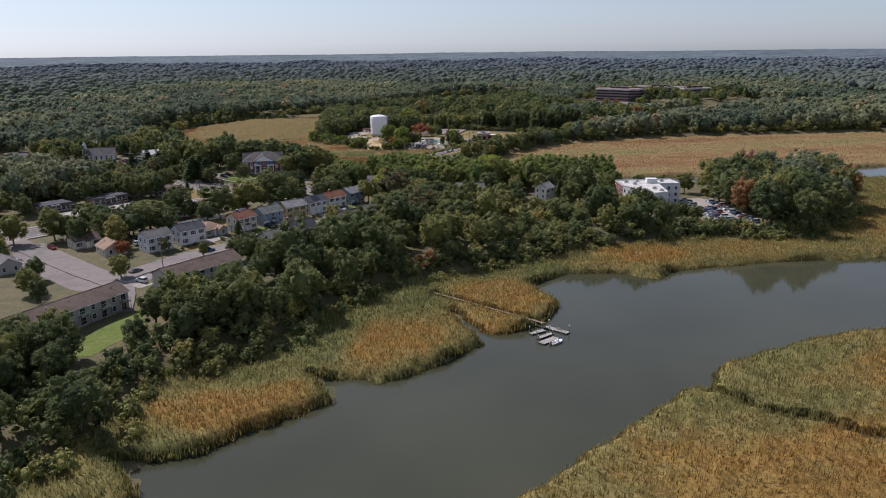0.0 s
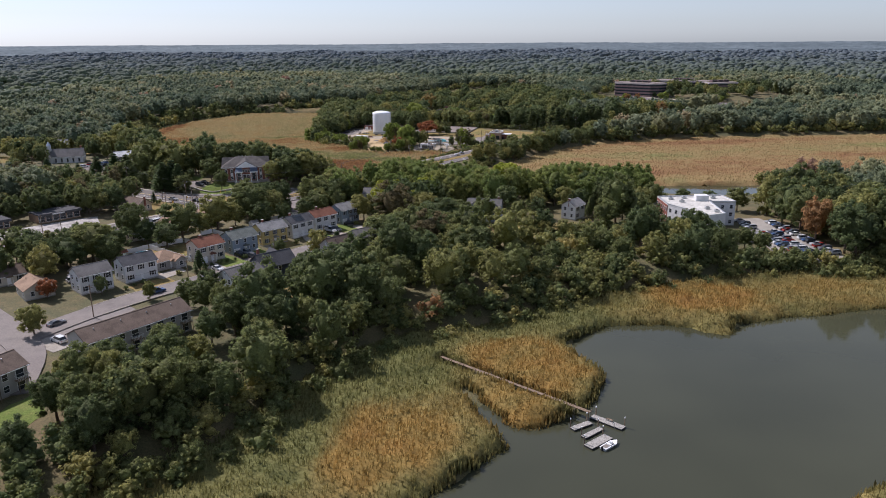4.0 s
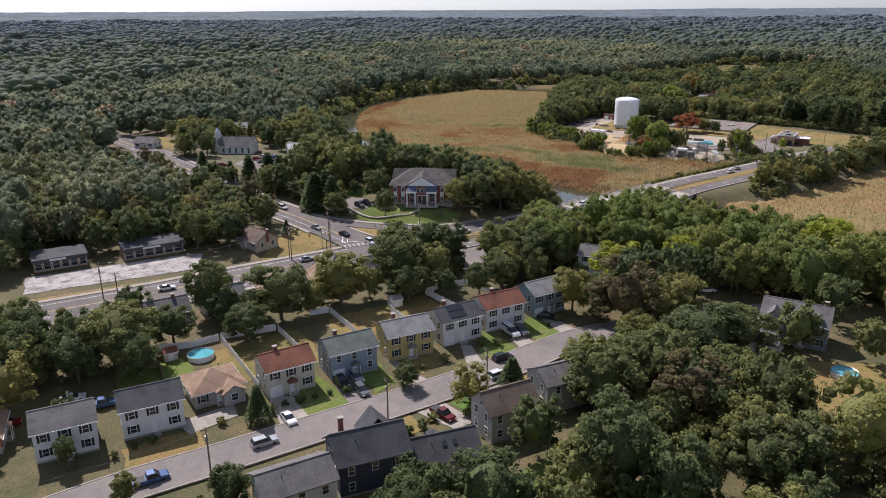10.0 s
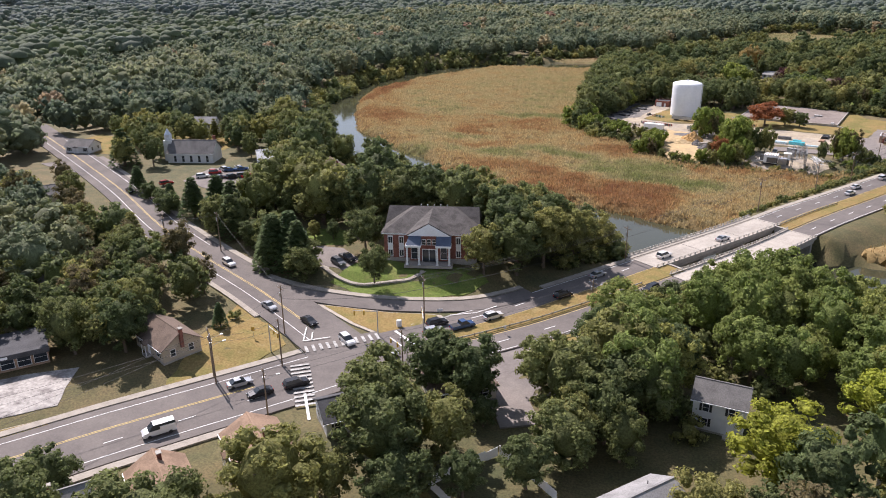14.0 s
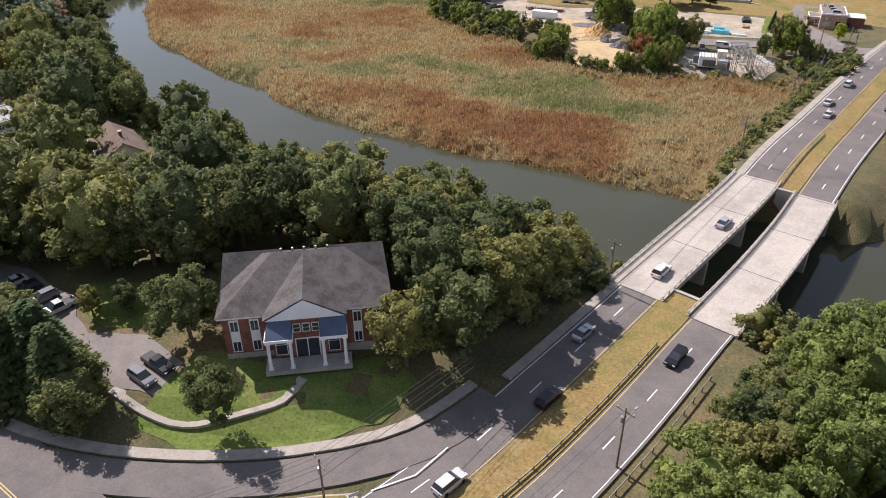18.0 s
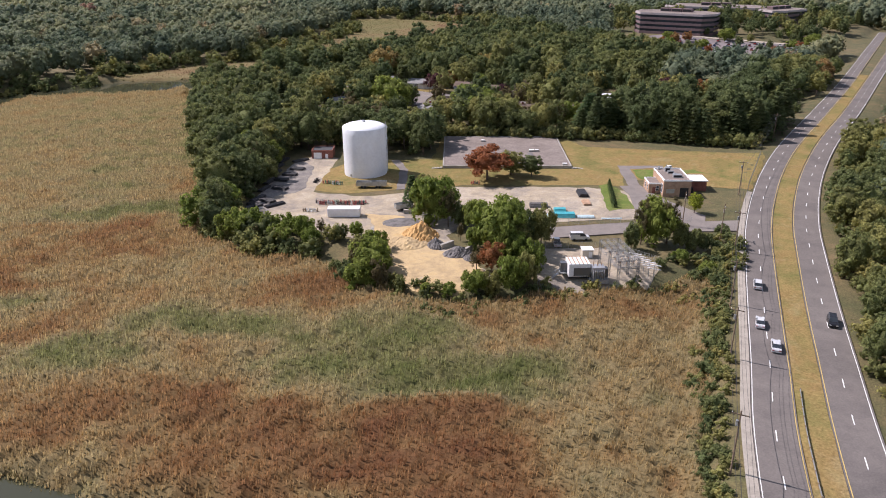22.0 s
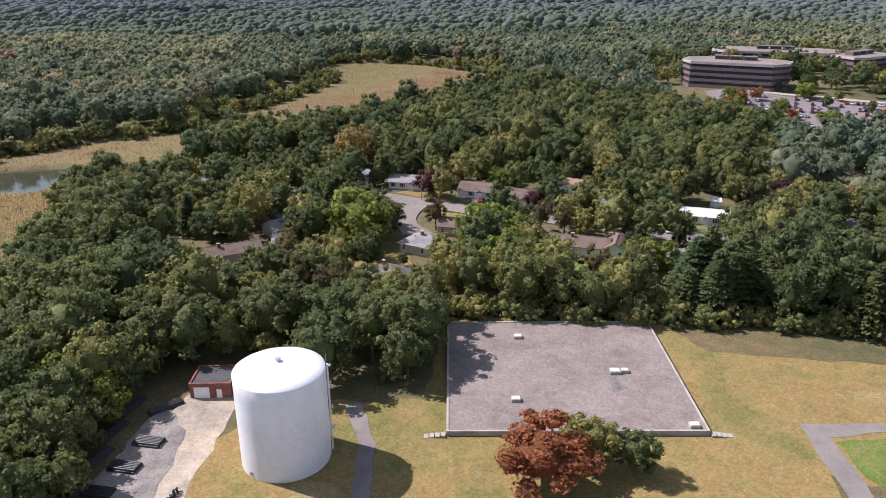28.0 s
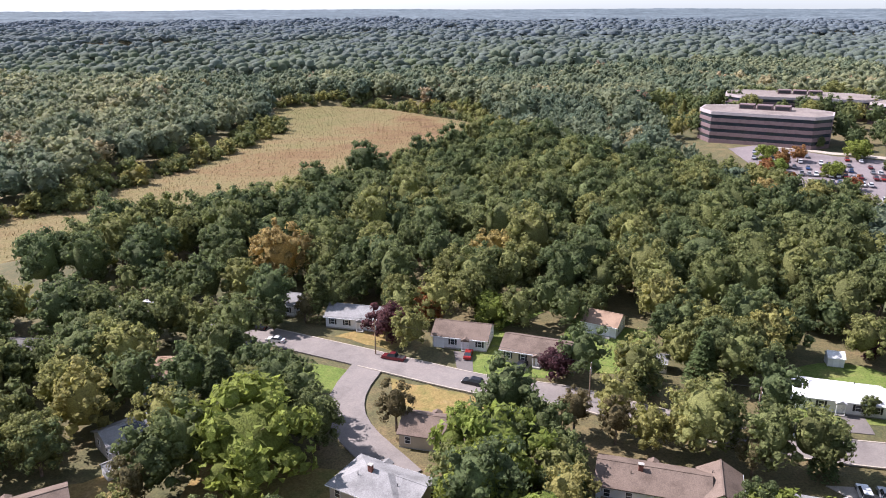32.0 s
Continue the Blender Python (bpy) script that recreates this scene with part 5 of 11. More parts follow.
PAINT = {n: plain("car paint " + n, c, 0.25, 0.3, vary=0.05, scale=0.5, relief=0) for n, c in (
    ("white", (0.75, 0.75, 0.75)), ("silver", (0.42, 0.43, 0.45)), ("black", (0.02, 0.02, 0.024)), ("grey", (0.13, 0.135, 0.145)), ("blue", (0.05, 0.10, 0.22)), ("red", (0.32, 0.03, 0.025)), ("maroon", (0.15, 0.025, 0.03)))}
M_LAMP = plain("lamp glass", (0.75, 0.75, 0.72), 0.15, vary=0.05, relief=0)
M_TAIL = plain("tail lamp", (0.4, 0.02, 0.02), 0.2, vary=0.05, relief=0)
CARS = {}


def profile(points, y0, y1, inset=0.0):
    """A side outline drawn across the width, narrower above by inset."""
    n = len(points)
    zs = [p[1] for p in points]
    lo, hi = min(zs), max(zs)
    v = []
    for s, yy in ((1, y0), (-1, y1)):
        for px, pz in points:
            v.append((px, yy + s * inset * (pz - lo) / (hi - lo), pz))
    f = [tuple(range(n))[::-1], tuple(range(n, 2 * n))] + [(i, (i + 1) % n, n + (i + 1) % n, n + i) for i in range(n)]
    return solid(v, f)


SHAPES = {
    "sedan": (4.7, 1.8, [(-2.35, 0.3), (-2.35, 0.75), (-2.2, 0.95), (-1.3, 0.98), (1.0, 0.95), (2.1, 0.82), (2.35, 0.65), (2.35, 0.3)], [(-1.75, 0.97), (-1.0, 1.42), (0.25, 1.42), (1.05, 0.96)]),
    "suv": (4.7, 1.88, [(-2.35, 0.35), (-2.35, 0.95), (-2.25, 1.05), (1.1, 1.05), (2.1, 0.95), (2.35, 0.75), (2.35, 0.35)], [(-2.25, 1.05), (-1.95, 1.68), (0.3, 1.7), (1.15, 1.05)]),
    "van": (5.4, 2.0, [(-2.7, 0.4), (-2.7, 1.25), (1.5, 1.25), (2.4, 1.05), (2.7, 0.8), (2.7, 0.4)], [(-2.7, 1.25), (-2.6, 2.15), (0.9, 2.15), (1.7, 1.22)]),
    "pickup": (5.6, 1.95, [(-2.8, 0.45), (-2.8, 1.1), (1.3, 1.1), (2.55, 1.02), (2.8, 0.8), (2.8, 0.45)], [(-0.75, 1.1), (-0.6, 1.8), (0.7, 1.82), (1.45, 1.1)]),
}


def car_kind(shape, colour, far=False):
    key = (shape, colour, far)
    if key in CARS:
        return CARS[key]
    l, w, low, cab = SHAPES[shape]
    e = thing("car", pose(0, 0, -400), f"{colour} {shape if shape != 'suv' else 'sport utility car'} on the asphalt", "car")
    body = part("body", profile(low, -w / 2, w / 2, 0.06), PAINT[colour], e)
    part("glasshouse", profile(cab, -w / 2 + 0.08, w / 2 - 0.08, 0.16), M_GLASS, e, "dark tinted windows")
    x0, x1 = cab[1][0] + 0.05, cab[2][0] - 0.05
    if far:
        bm = bmesh.new()
        for sx, sy in ((-1, -1), (-1, 1), (1, -1), (1, 1)):
            tube(bm, (sx * l * 0.31, sy * (w / 2 - 0.1) - 0.11, 0.33), (sx * l * 0.31, sy * (w / 2 - 0.1) + 0.11, 0.33), 0.33, sides=8)
        part("running_gear", bm, M_BLACK, e)
    part("roof", boxes((x0, x1, -w / 2 + 0.25, w / 2 - 0.25, cab[1][1] - 0.02, cab[1][1] + 0.05), bevel=0.02), PAINT[colour], e)
    if shape == "van":
        part("side_panel", boxes((-2.6, -0.1, -w / 2 + 0.04, w / 2 - 0.04, 1.25, 1.75)), PAINT[colour], e)
    if shape == "pickup":
        part("bed", boxes((-2.7, -0.85, -w / 2 + 0.12, w / 2 - 0.12, 1.1, 1.13)), M_BLACK, e)
    for sx in () if far else (-1, 1):
        for sy in (-1, 1):
            yy = sy * (w / 2 - 0.3)
            a, b = sorted((sx * (l / 2 - 0.04), sx * (l / 2 + 0.03)))
            part("headlight" if sx > 0 else "tail_light", boxes((a, b, yy - 0.2, yy + 0.2, 0.66, 0.82)), M_LAMP if sx > 0 else M_TAIL, e)
            wx, wy = sx * l * 0.31, sy * (w / 2 - 0.1)
            part("wheel", tube(bmesh.new(), (wx, wy - 0.11, 0.33), (wx, wy + 0.11, 0.33), 0.33, sides=14), M_BLACK, e)
    CARS[key] = e
    return e


def car(x, y, rot, shape="sedan", colour="white", z=None, group="", lift=0.12, far=False):
    z = (gz(x, y) if z is None else z) + lift
    key = (shape, colour, far)
    if key not in CARS:
        e = car_kind(shape, colour, far)
        e.matrix_world = pose(x, y, z, 0, 0, rot)
        return tagged(e, group=group)
    return tagged(copy_thing(CARS[key], pose(x, y, z, 0, 0, rot)), group=group)


def wire(points, r=0.02, sag=0.0, name="cable", parent=None):
    """A hanging cable between points: one three-sided tube."""
    line = []
    for a, b in zip(points, points[1:]):
        a, b = Vector(a), Vector(b)
        for k in range(0 if not line else 1, 9):
            u = k / 8
            line.append(a.lerp(b, u) - Vector((0, 0, sag * 4 * u * (1 - u))))
    bm = bmesh.new()
    last = None
    for i, p in enumerate(line):
        d = (line[min(i + 1, len(line) - 1)] - line[max(i - 1, 0)]).normalized()
        n = Vector((-d.y, d.x, 0)).normalized()
        ring = [bm.verts.new(p + (n * math.cos(q) + Vector((0, 0, 1)) * math.sin(q)) * r) for q in (0.5, 2.6, 4.7)]
        if last:
            for q in range(3):
                bm.faces.new((last[q], last[(q + 1) % 3], ring[(q + 1) % 3], ring[q]))
        last = ring
    return tagged(part(name, bm, M_BLACK, parent), "thin black overhead cable between poles", "cable")


def pole(x, y, rot=0, tall=11.0, arm=True, lamp=False, z=None):
    z = gz(x, y) if z is None else z
    e = thing("utility_pole", pose(x, y, z, 0, 0, rot), "brown wooden utility pole with crossarm and cables" if arm else "plain wooden utility pole", "pole")
    part("pole", tube(bmesh.new(), (0, 0, -0.8), (0, 0, tall), 0.17, 0.11, 8), M_WOOD, e)
    if arm:
        a = part("crossarm", boxes((-1.3, 1.3, -0.06, 0.06, tall - 0.75, tall - 0.6)), M_WOOD, e)
        for k in (-1.15, 1.15):
            part("insulator", tube(bmesh.new(), (k, 0, tall - 0.6), (k, 0, tall - 0.38), 0.05, sides=6), M_WHITE, a)
        part("transformer", tube(bmesh.new(), (0.32, 0, tall - 2.6), (0.32, 0, tall - 1.7), 0.22, sides=10), M_STEEL, e)
    if lamp:
        l = part("lamp_arm", tube(bmesh.new(), (0, 0, tall - 2.2), (0, -2.2, tall - 1.7), 0.04, sides=5), M_STEEL, e)
        part("lamp_head", boxes((-0.13, 0.13, -2.7, -2.1, tall - 1.8, tall - 1.65)), M_STEEL, l)
    return e


def fence(name, points, h, material, label, step=2.4, rails=True):
    """A fence of panels between posts along a line."""
    pts = [Vector((*p, 0)) for p in points]
    e = thing(name, pose(points[0][0], points[0][1], gz(*points[0])), label, "fence")
    base = e.matrix_world.inverted()
    for a, b in zip(pts, pts[1:]):
        n = max(1, round((b - a).length / step))
        ang = math.degrees(math.atan2(b.y - a.y, b.x - a.x))
        s = (b - a).length / n
        for k in range(n):
            p = a.lerp(b, k / n)
            q = a.lerp(b, (k + 0.5) / n)
            z = gz(q.x, q.y)
            o = part("panel", boxes((0.06, s - 0.06, -0.025, 0.025, 0.05, h)), material, e)
            o.matrix_local = base @ pose(p.x, p.y, z, 0, 0, ang)
            o = part("post", boxes((-0.06, 0.06, -0.06, 0.06, -0.4, h + 0.12)), material, e)
            o.matrix_local = base @ pose(p.x, p.y, z, 0, 0, ang)
    return e

# ---- south: houses, dock, white building ----
house(-109, 267, 47, 9.5, 7.8, "white two-storey colonial house with grey shingle roof", chimney=None)
house(-100, 277.6, 47, 10.3, 7.6, "white two-storey house with dark grey roof", roof=R_DARK, porch=False)
house(-96.2, 290.5, 52, 9.5, 9.0, "low house with brown hip roof and front porch", S_GREY, R_TAN, 1, 2.4, hip=True, wing=(2.2, 4.0, 3.0, 2.8, 1.2))
house(-84.6, 298, 51, 9.6, 7.6, "grey two-storey house with red-brown roof and garage", S_CREAM, R_RED, garage=True, chimney=(-1.5, 0.5))
house(-76, 308.5, 49, 10.1, 7.4, "blue-grey two-storey house with grey-green roof", S_BLUE, R_GREEN, garage=True, chimney=(-2.2, 1.0), shutters=False)
house(-68, 320, 46, 10.4, 7.4, "yellow two-storey house with pale grey roof", S_YELLOW, R_PALE, chimney=(-2, 1.2))
house(-60, 330.5, 49, 10, 7.4, "white two-storey house with solar panels on its roof", S_WHITE, R_DARK, garage=True, solar=True, porch=False, chimney=(-2.0, 1.4))
house(-52.8, 341, 48, 10.4, 7.4, "white two-storey house with red shingle roof", S_WHITE, R_RED, chimney=(-1.2, 0.8), porch=False)
house(-45, 352.5, 51, 9.5, 7.4, "light blue two-storey house with pale grey roof", S_BLUE, R_PALE, garage=True)
house(-56.3, 276.2, 222, 11.4, 8.5, "dark navy gabled house with charcoal roof", S_NAVY, R_DARK, rise=3.0, wing=(-2.6, 5, 3.0, 5.6, 2.8), shutters=False, chimney=(3.4, -3.0))
house(-46.3, 283.2, 220, 11, 8, "low dark grey house with skylights in the roof", S_GREY, R_DARK, 1, 2.6, skylights=2)
house(-63.1, 265, 229, 10.7, 7.5, "white two-storey house with grey shingle roof", S_WHITE, R_GREY, porch=False)
house(-39.2, 296.8, 227, 9.6, 7, "grey gabled house with brown shingle roof", S_GREY, R_BROWN, rise=2.6, wing=(-2, 4.5, 2.4, 3.2, 0.8))
house(-32.3, 309.7, 224, 9.0, 7.4, "pale grey two-storey house with grey roof", S_GREY, R_GREY, shutters=False)
house(13, 354.5, -12, 13.6, 8.6, "grey-blue cape house with dormers and white chimney", S_BLUE, R_GREY, 2, 3.0, dormers=3, chimney=(5.6, 0.6), wing=(-4.2, 5.0, 2.6, 5.4, 2.6))
house(4.7, 346.2, -20, 9.8, 7, "low white garage with grey shingle roof", S_WHITE, R_GREY, 1, 1.5, porch=False, shutters=False)
house(50, 358, 52, 8, 6.5, "small white house with grey roof among trees", S_WHITE, R_PALE, porch=False, chimney=(-3.6, 0))
house(-36, 384, -6, 8, 6.5, "white house half hidden by a lime tree", S_WHITE, R_GREY, porch=False)
house(-119.7, 326.6, 51, 10, 8, "grey-roofed cape house with dormer by the main road", S_CREAM, R_PALE, 1, 3.2, dormers=2, chimney=(0, 0.8))
house(-110.4, 337, -38, 9.5, 8, "low house with salmon-brown roof and brick chimney", S_CREAM, R_TAN, 1, 2.4, chimney=(-2.5, 0.5))
house(-102.6, 349.5, -40, 10.5, 8.6, "low house with brown shingle roof beside the main road", S_CREAM, R_TAN, 1, 2.3, chimney=(1.6, 0.8))
house(-94, 364.8, 43, 11.3, 7.5, "low white house with charcoal roof", S_WHITE, R_DARK, 1, 2.0, chimney=(4, 0.6))
house(-81.5, 381, 36, 12, 11, "low office house with brown hip roof", S_CREAM, R_BROWN, 1, 3.0, hip=True, chimney=(1.5, -1.0))
house(-128.8, 316.7, 50, 10, 8, "grey-roofed low house beside the road", S_GREY, R_GREY, 1, 2.4, chimney=(2, 0))
house(-138, 303, 50, 10, 8, "pale grey house beside the main road", S_WHITE, R_PALE, 1, 2.4)
house(-141, 374.5, -24, 12, 8, "low tan house with salmon roof and end chimney", S_TAN, R_BROWN, 1, 2.6, chimney=(6.3, 0))
house(-123.5, 262, 133, 9.5, 8, "small house with orange-brown roof", S_CREAM, R_TAN, 1, 2.2)
house(-139, 273, 47, 9.5, 7.5, "low house with brown roof under trees", S_CREAM, R_BROWN, 1, 2.2)
house(-150, 240, 133, 9.5, 7.5, "grey-roofed low house beside trees", S_GREY, R_GREY, 1, 2.2)
house(-166, 250, 133, 10, 8, "brown-roofed low house beside trees", S_CREAM, R_BROWN, 1, 2.2)


def terrace(x, y, rot, n, label):
    """A row of attached two-storey homes with balconies behind."""
    e = thing("terrace", pose(x, y, gz(x, y), 0, 0, rot), label, "row house")
    w = 6.8
    L = n * w
    part("foundation", boxes((-L / 2 - 0.03, L / 2 + 0.03, -4.53, 4.53, -2.5, 0.3)), M_CONCRETE, e)
    part("wall", gable_body(bmesh.new(), -L / 2, L / 2, -4.5, 4.5, 0.25, 5.6, 2.2), S_GREY, e)
    gable_roof(e, -L / 2, L / 2, -4.5, 4.5, 5.6, 2.2, R_BROWN)
    for k in range(n):
        xx = -L / 2 + (k + 0.5) * w
        for zz in (1.0, 3.7):
            window(e, xx - 1.7, -4.52, zz, 0, 1.2, 1.4)
            window(e, xx - 1.7, 4.52, zz, 180)
        b = part("balcony", boxes((xx + 0.2, xx + 3.0, -6.0, -4.52, 2.85, 3.0)), M_WOOD, e)
        part("rail", boxes((xx + 0.2, xx + 3.0, -6.0, -5.95, 3.9, 3.98), (xx + 0.2, xx + 0.26, -6.0, -4.6, 3.9, 3.98), (xx + 2.94, xx + 3.0, -6.0, -4.6, 3.9, 3.98)), M_WHITE, b)
        for q in range(8):
            part("baluster", boxes((xx + 0.3 + q * 0.36, xx + 0.36 + q * 0.36, -5.99, -5.95, 3.0, 3.9)), M_WHITE, b)
        for q in (0.25, 2.85):
            part("balcony_post", boxes((xx + q, xx + q + 0.12, -5.98, -5.86, -0.8, 2.86)), M_WOOD, b)
        window(e, xx + 1.6, -4.52, 3.1, 0, 1.7, 2.0, name="balcony_door")
        window(e, xx + 1.6, -4.52, 0.4, 0, 1.7, 2.0, name="patio_door")
        part("roof_vent", tube(bmesh.new(), (xx, -1.5, 6.6), (xx, -1.5, 7.6), 0.14), M_STEEL, e)
        if k % 2 == 0:
            part("porch_roof", gable_body(bmesh.new(), xx - 1.4, xx + 1.8, 4.4, 8.0, 2.6, 2.8, 1.2), R_BROWN, e)
            part("porch_wall", boxes((xx - 1.2, xx + 1.6, 4.5, 7.8, 0.1, 2.6)), S_GREY, e)
    return e


terrace(-79.5, 226.0, 54, 4, "long brown-roofed row of grey homes with balconies")
terrace(-105, 191, 63, 5, "long brown-roofed row of grey homes with balconies")
drape("lawn", [(-103, 172), (-98.3, 181), (-90, 203), (-83.4, 192), (-87, 180), (-90, 172)], M_LAWN, 0.06, "mown green lawn behind the row of homes", "lawn")
drape("road", [(-169, 275), (-158, 279), (-128, 251), (-111, 236), (-104, 246), (-97.5, 258), (-89, 250), (-95.8, 230), (-108, 216), (-118, 219), (-150, 246)], M_ASPHALT_OLD, 0.075, "wide pale asphalt street and turning place", "road")
OPEN.append([(-172, 275), (-158, 282), (-126, 254), (-110, 240), (-100, 262), (-86, 252), (-94, 226), (-108, 212), (-122, 216), (-152, 244)])
for _x, _y, _a in ((-112, 204, 63), (-105.5, 216, 63), (-99.5, 225.5, 56), (-91.5, 236, 54), (-85.5, 243.5, 54)):
    _q = pose(_x, _y, 0, 0, 0, _a)
    drape("driveway", [(_q @ Vector((u, v, 0)))[:2] for u, v in ((-2.6, -5), (2.6, -5), (2.6, 5), (-2.6, 5))], M_SIDEWALK, 0.095, "pale concrete driveway before the row homes", "driveway")
for _x, _y in ((-107.5, 213.2), (-98.6, 226.8), (-90.6, 237.2)):
    car(_x, _y, 148, "suv", "silver" if _x < -100 else "white")


def white_block():
    """A three-storey white building: two wings that meet at an angle, with a flat roof."""
    e = thing("apartment_building", pose(98, 347, 2.0), "white three-storey flat-roofed building with a red brick end", "building")
    plan = [(-12, 0), (-2, -20), (5, -17), (6.5, 5), (17, 5), (15.5, 18), (-12, 15.5)]

    def prism(ring, z0, z1):
        n = len(ring)
        return solid([(x, y, z0) for x, y in ring] + [(x, y, z1) for x, y in ring], [tuple(reversed(range(n))), tuple(range(n, 2 * n))] + [(k, (k + 1) % n, n + (k + 1) % n, n + k) for k in range(n)])

    part("wall", prism(plan, -1.5, 9.7), S_WHITE, e)
    part("roof", prism([(x * 0.985, y * 0.985) for x, y in plan], 9.5, 9.78), M_MEMBRANE, e, "off-white membrane roof")
    for k, (p, q) in enumerate(zip(plan, plan[1:] + plan[:1])):
        long = math.hypot(q[0] - p[0], q[1] - p[1])
        dx, dy = (q[0] - p[0]) / long, (q[1] - p[1]) / long
        turn = math.degrees(math.atan2(-dx, dy)) + 90
        o = part("parapet", boxes((-0.1, long + 0.1, -0.08, 0.26, 9.7, 10.15)), S_WHITE, e)
        o.matrix_local = pose(p[0], p[1], 0, 0, 0, math.degrees(math.atan2(dy, dx)))
        c = part("coping", boxes((-0.14, long + 0.14, -0.14, 0.32, 10.15, 10.24)), M_STEEL, o)
        if k == 6:
            b = part("brick_face", boxes((0.1, long - 0.1, -0.16, 0.02, -1.5, 9.6)), M_BRICK, e, "red brick end wall")
            b.matrix_local = pose(p[0], p[1], 0, 0, 0, math.degrees(math.atan2(dy, dx)))
        if k in (1, 2, 4, 5):
            continue
        n = int(long / 2.9)
        for s in range(3):
            for w in range(n):
                u = long * (w + 0.5) / n
                out = 0.18 if k == 6 else 0.02
                window(e, p[0] + dx * u + dy * out, p[1] + dy * u - dx * out, 0.8 + 3.1 * s, turn, 1.25, 1.5)
    part("stair_tower", boxes((1.5, 6.5, 7.0, 10.5, 9.7, 12.0)), S_WHITE, e)
    part("canopy", boxes((-1.4, 4.0, -22.2, -19.4, 2.6, 2.85)), M_STEEL, e, "flat entrance canopy")
    for x, y in ((-8, 10), (-5, 5), (1, -8), (3, -13), (10, 12), (-2, 12)):
        u = part("roof_unit", boxes((x - 0.9, x + 0.9, y - 0.7, y + 0.7, 9.75, 10.75), bevel=0.05), M_STEEL, e)
        part("fan_grille", tube(bmesh.new(), (x, y, 10.75), (x, y, 10.85), 0.45, sides=12), M_BLACK, u)


white_block()
drape("car_park", [(114, 302), (137.8, 304.5), (134.5, 335), (133, 351), (130, 364), (119, 363), (118, 348), (116, 330)], plain("sun-bleached lot asphalt", (0.31, 0.285, 0.25), 0.9, vary=0.15, scale=0.2, fine=2), 0.08, "faded asphalt car park beside the white building", "car park")
for _k in range(19):
    for _r, (_x0, _y0, _a, _n) in enumerate(((134.8, 306.5, 3.6, 19), (121.8, 308.5, 3.0, 11), (126.9, 308.8, 3.0, 11), (119.6, 346, 2.0, 5))):
        if _k < _n and (_k * 7 + _r * 5) % 9:
            _t = _k * 2.9
            car(_x0 - math.sin(radians(_a)) * _t, _y0 + math.cos(radians(_a)) * _t, _a + 180 * ((_k + _r) % 2), ("sedan", "suv", "sedan", "suv", "pickup")[(_k + 2 * _r) % 5], ("white", "grey", "black", "silver", "red", "blue", "white", "silver")[(_k * 3 + _r) % 8], group="cars in the white building's car park", far=True)
house(112.3, 327.6, 12, 6.5, 4.6, "small white flat-roofed shed by the car park", S_WHITE, R_PALE, 1, 0.5, porch=False, shutters=False)
pole(141.5, 313.5, 0, 9.5, arm=False)


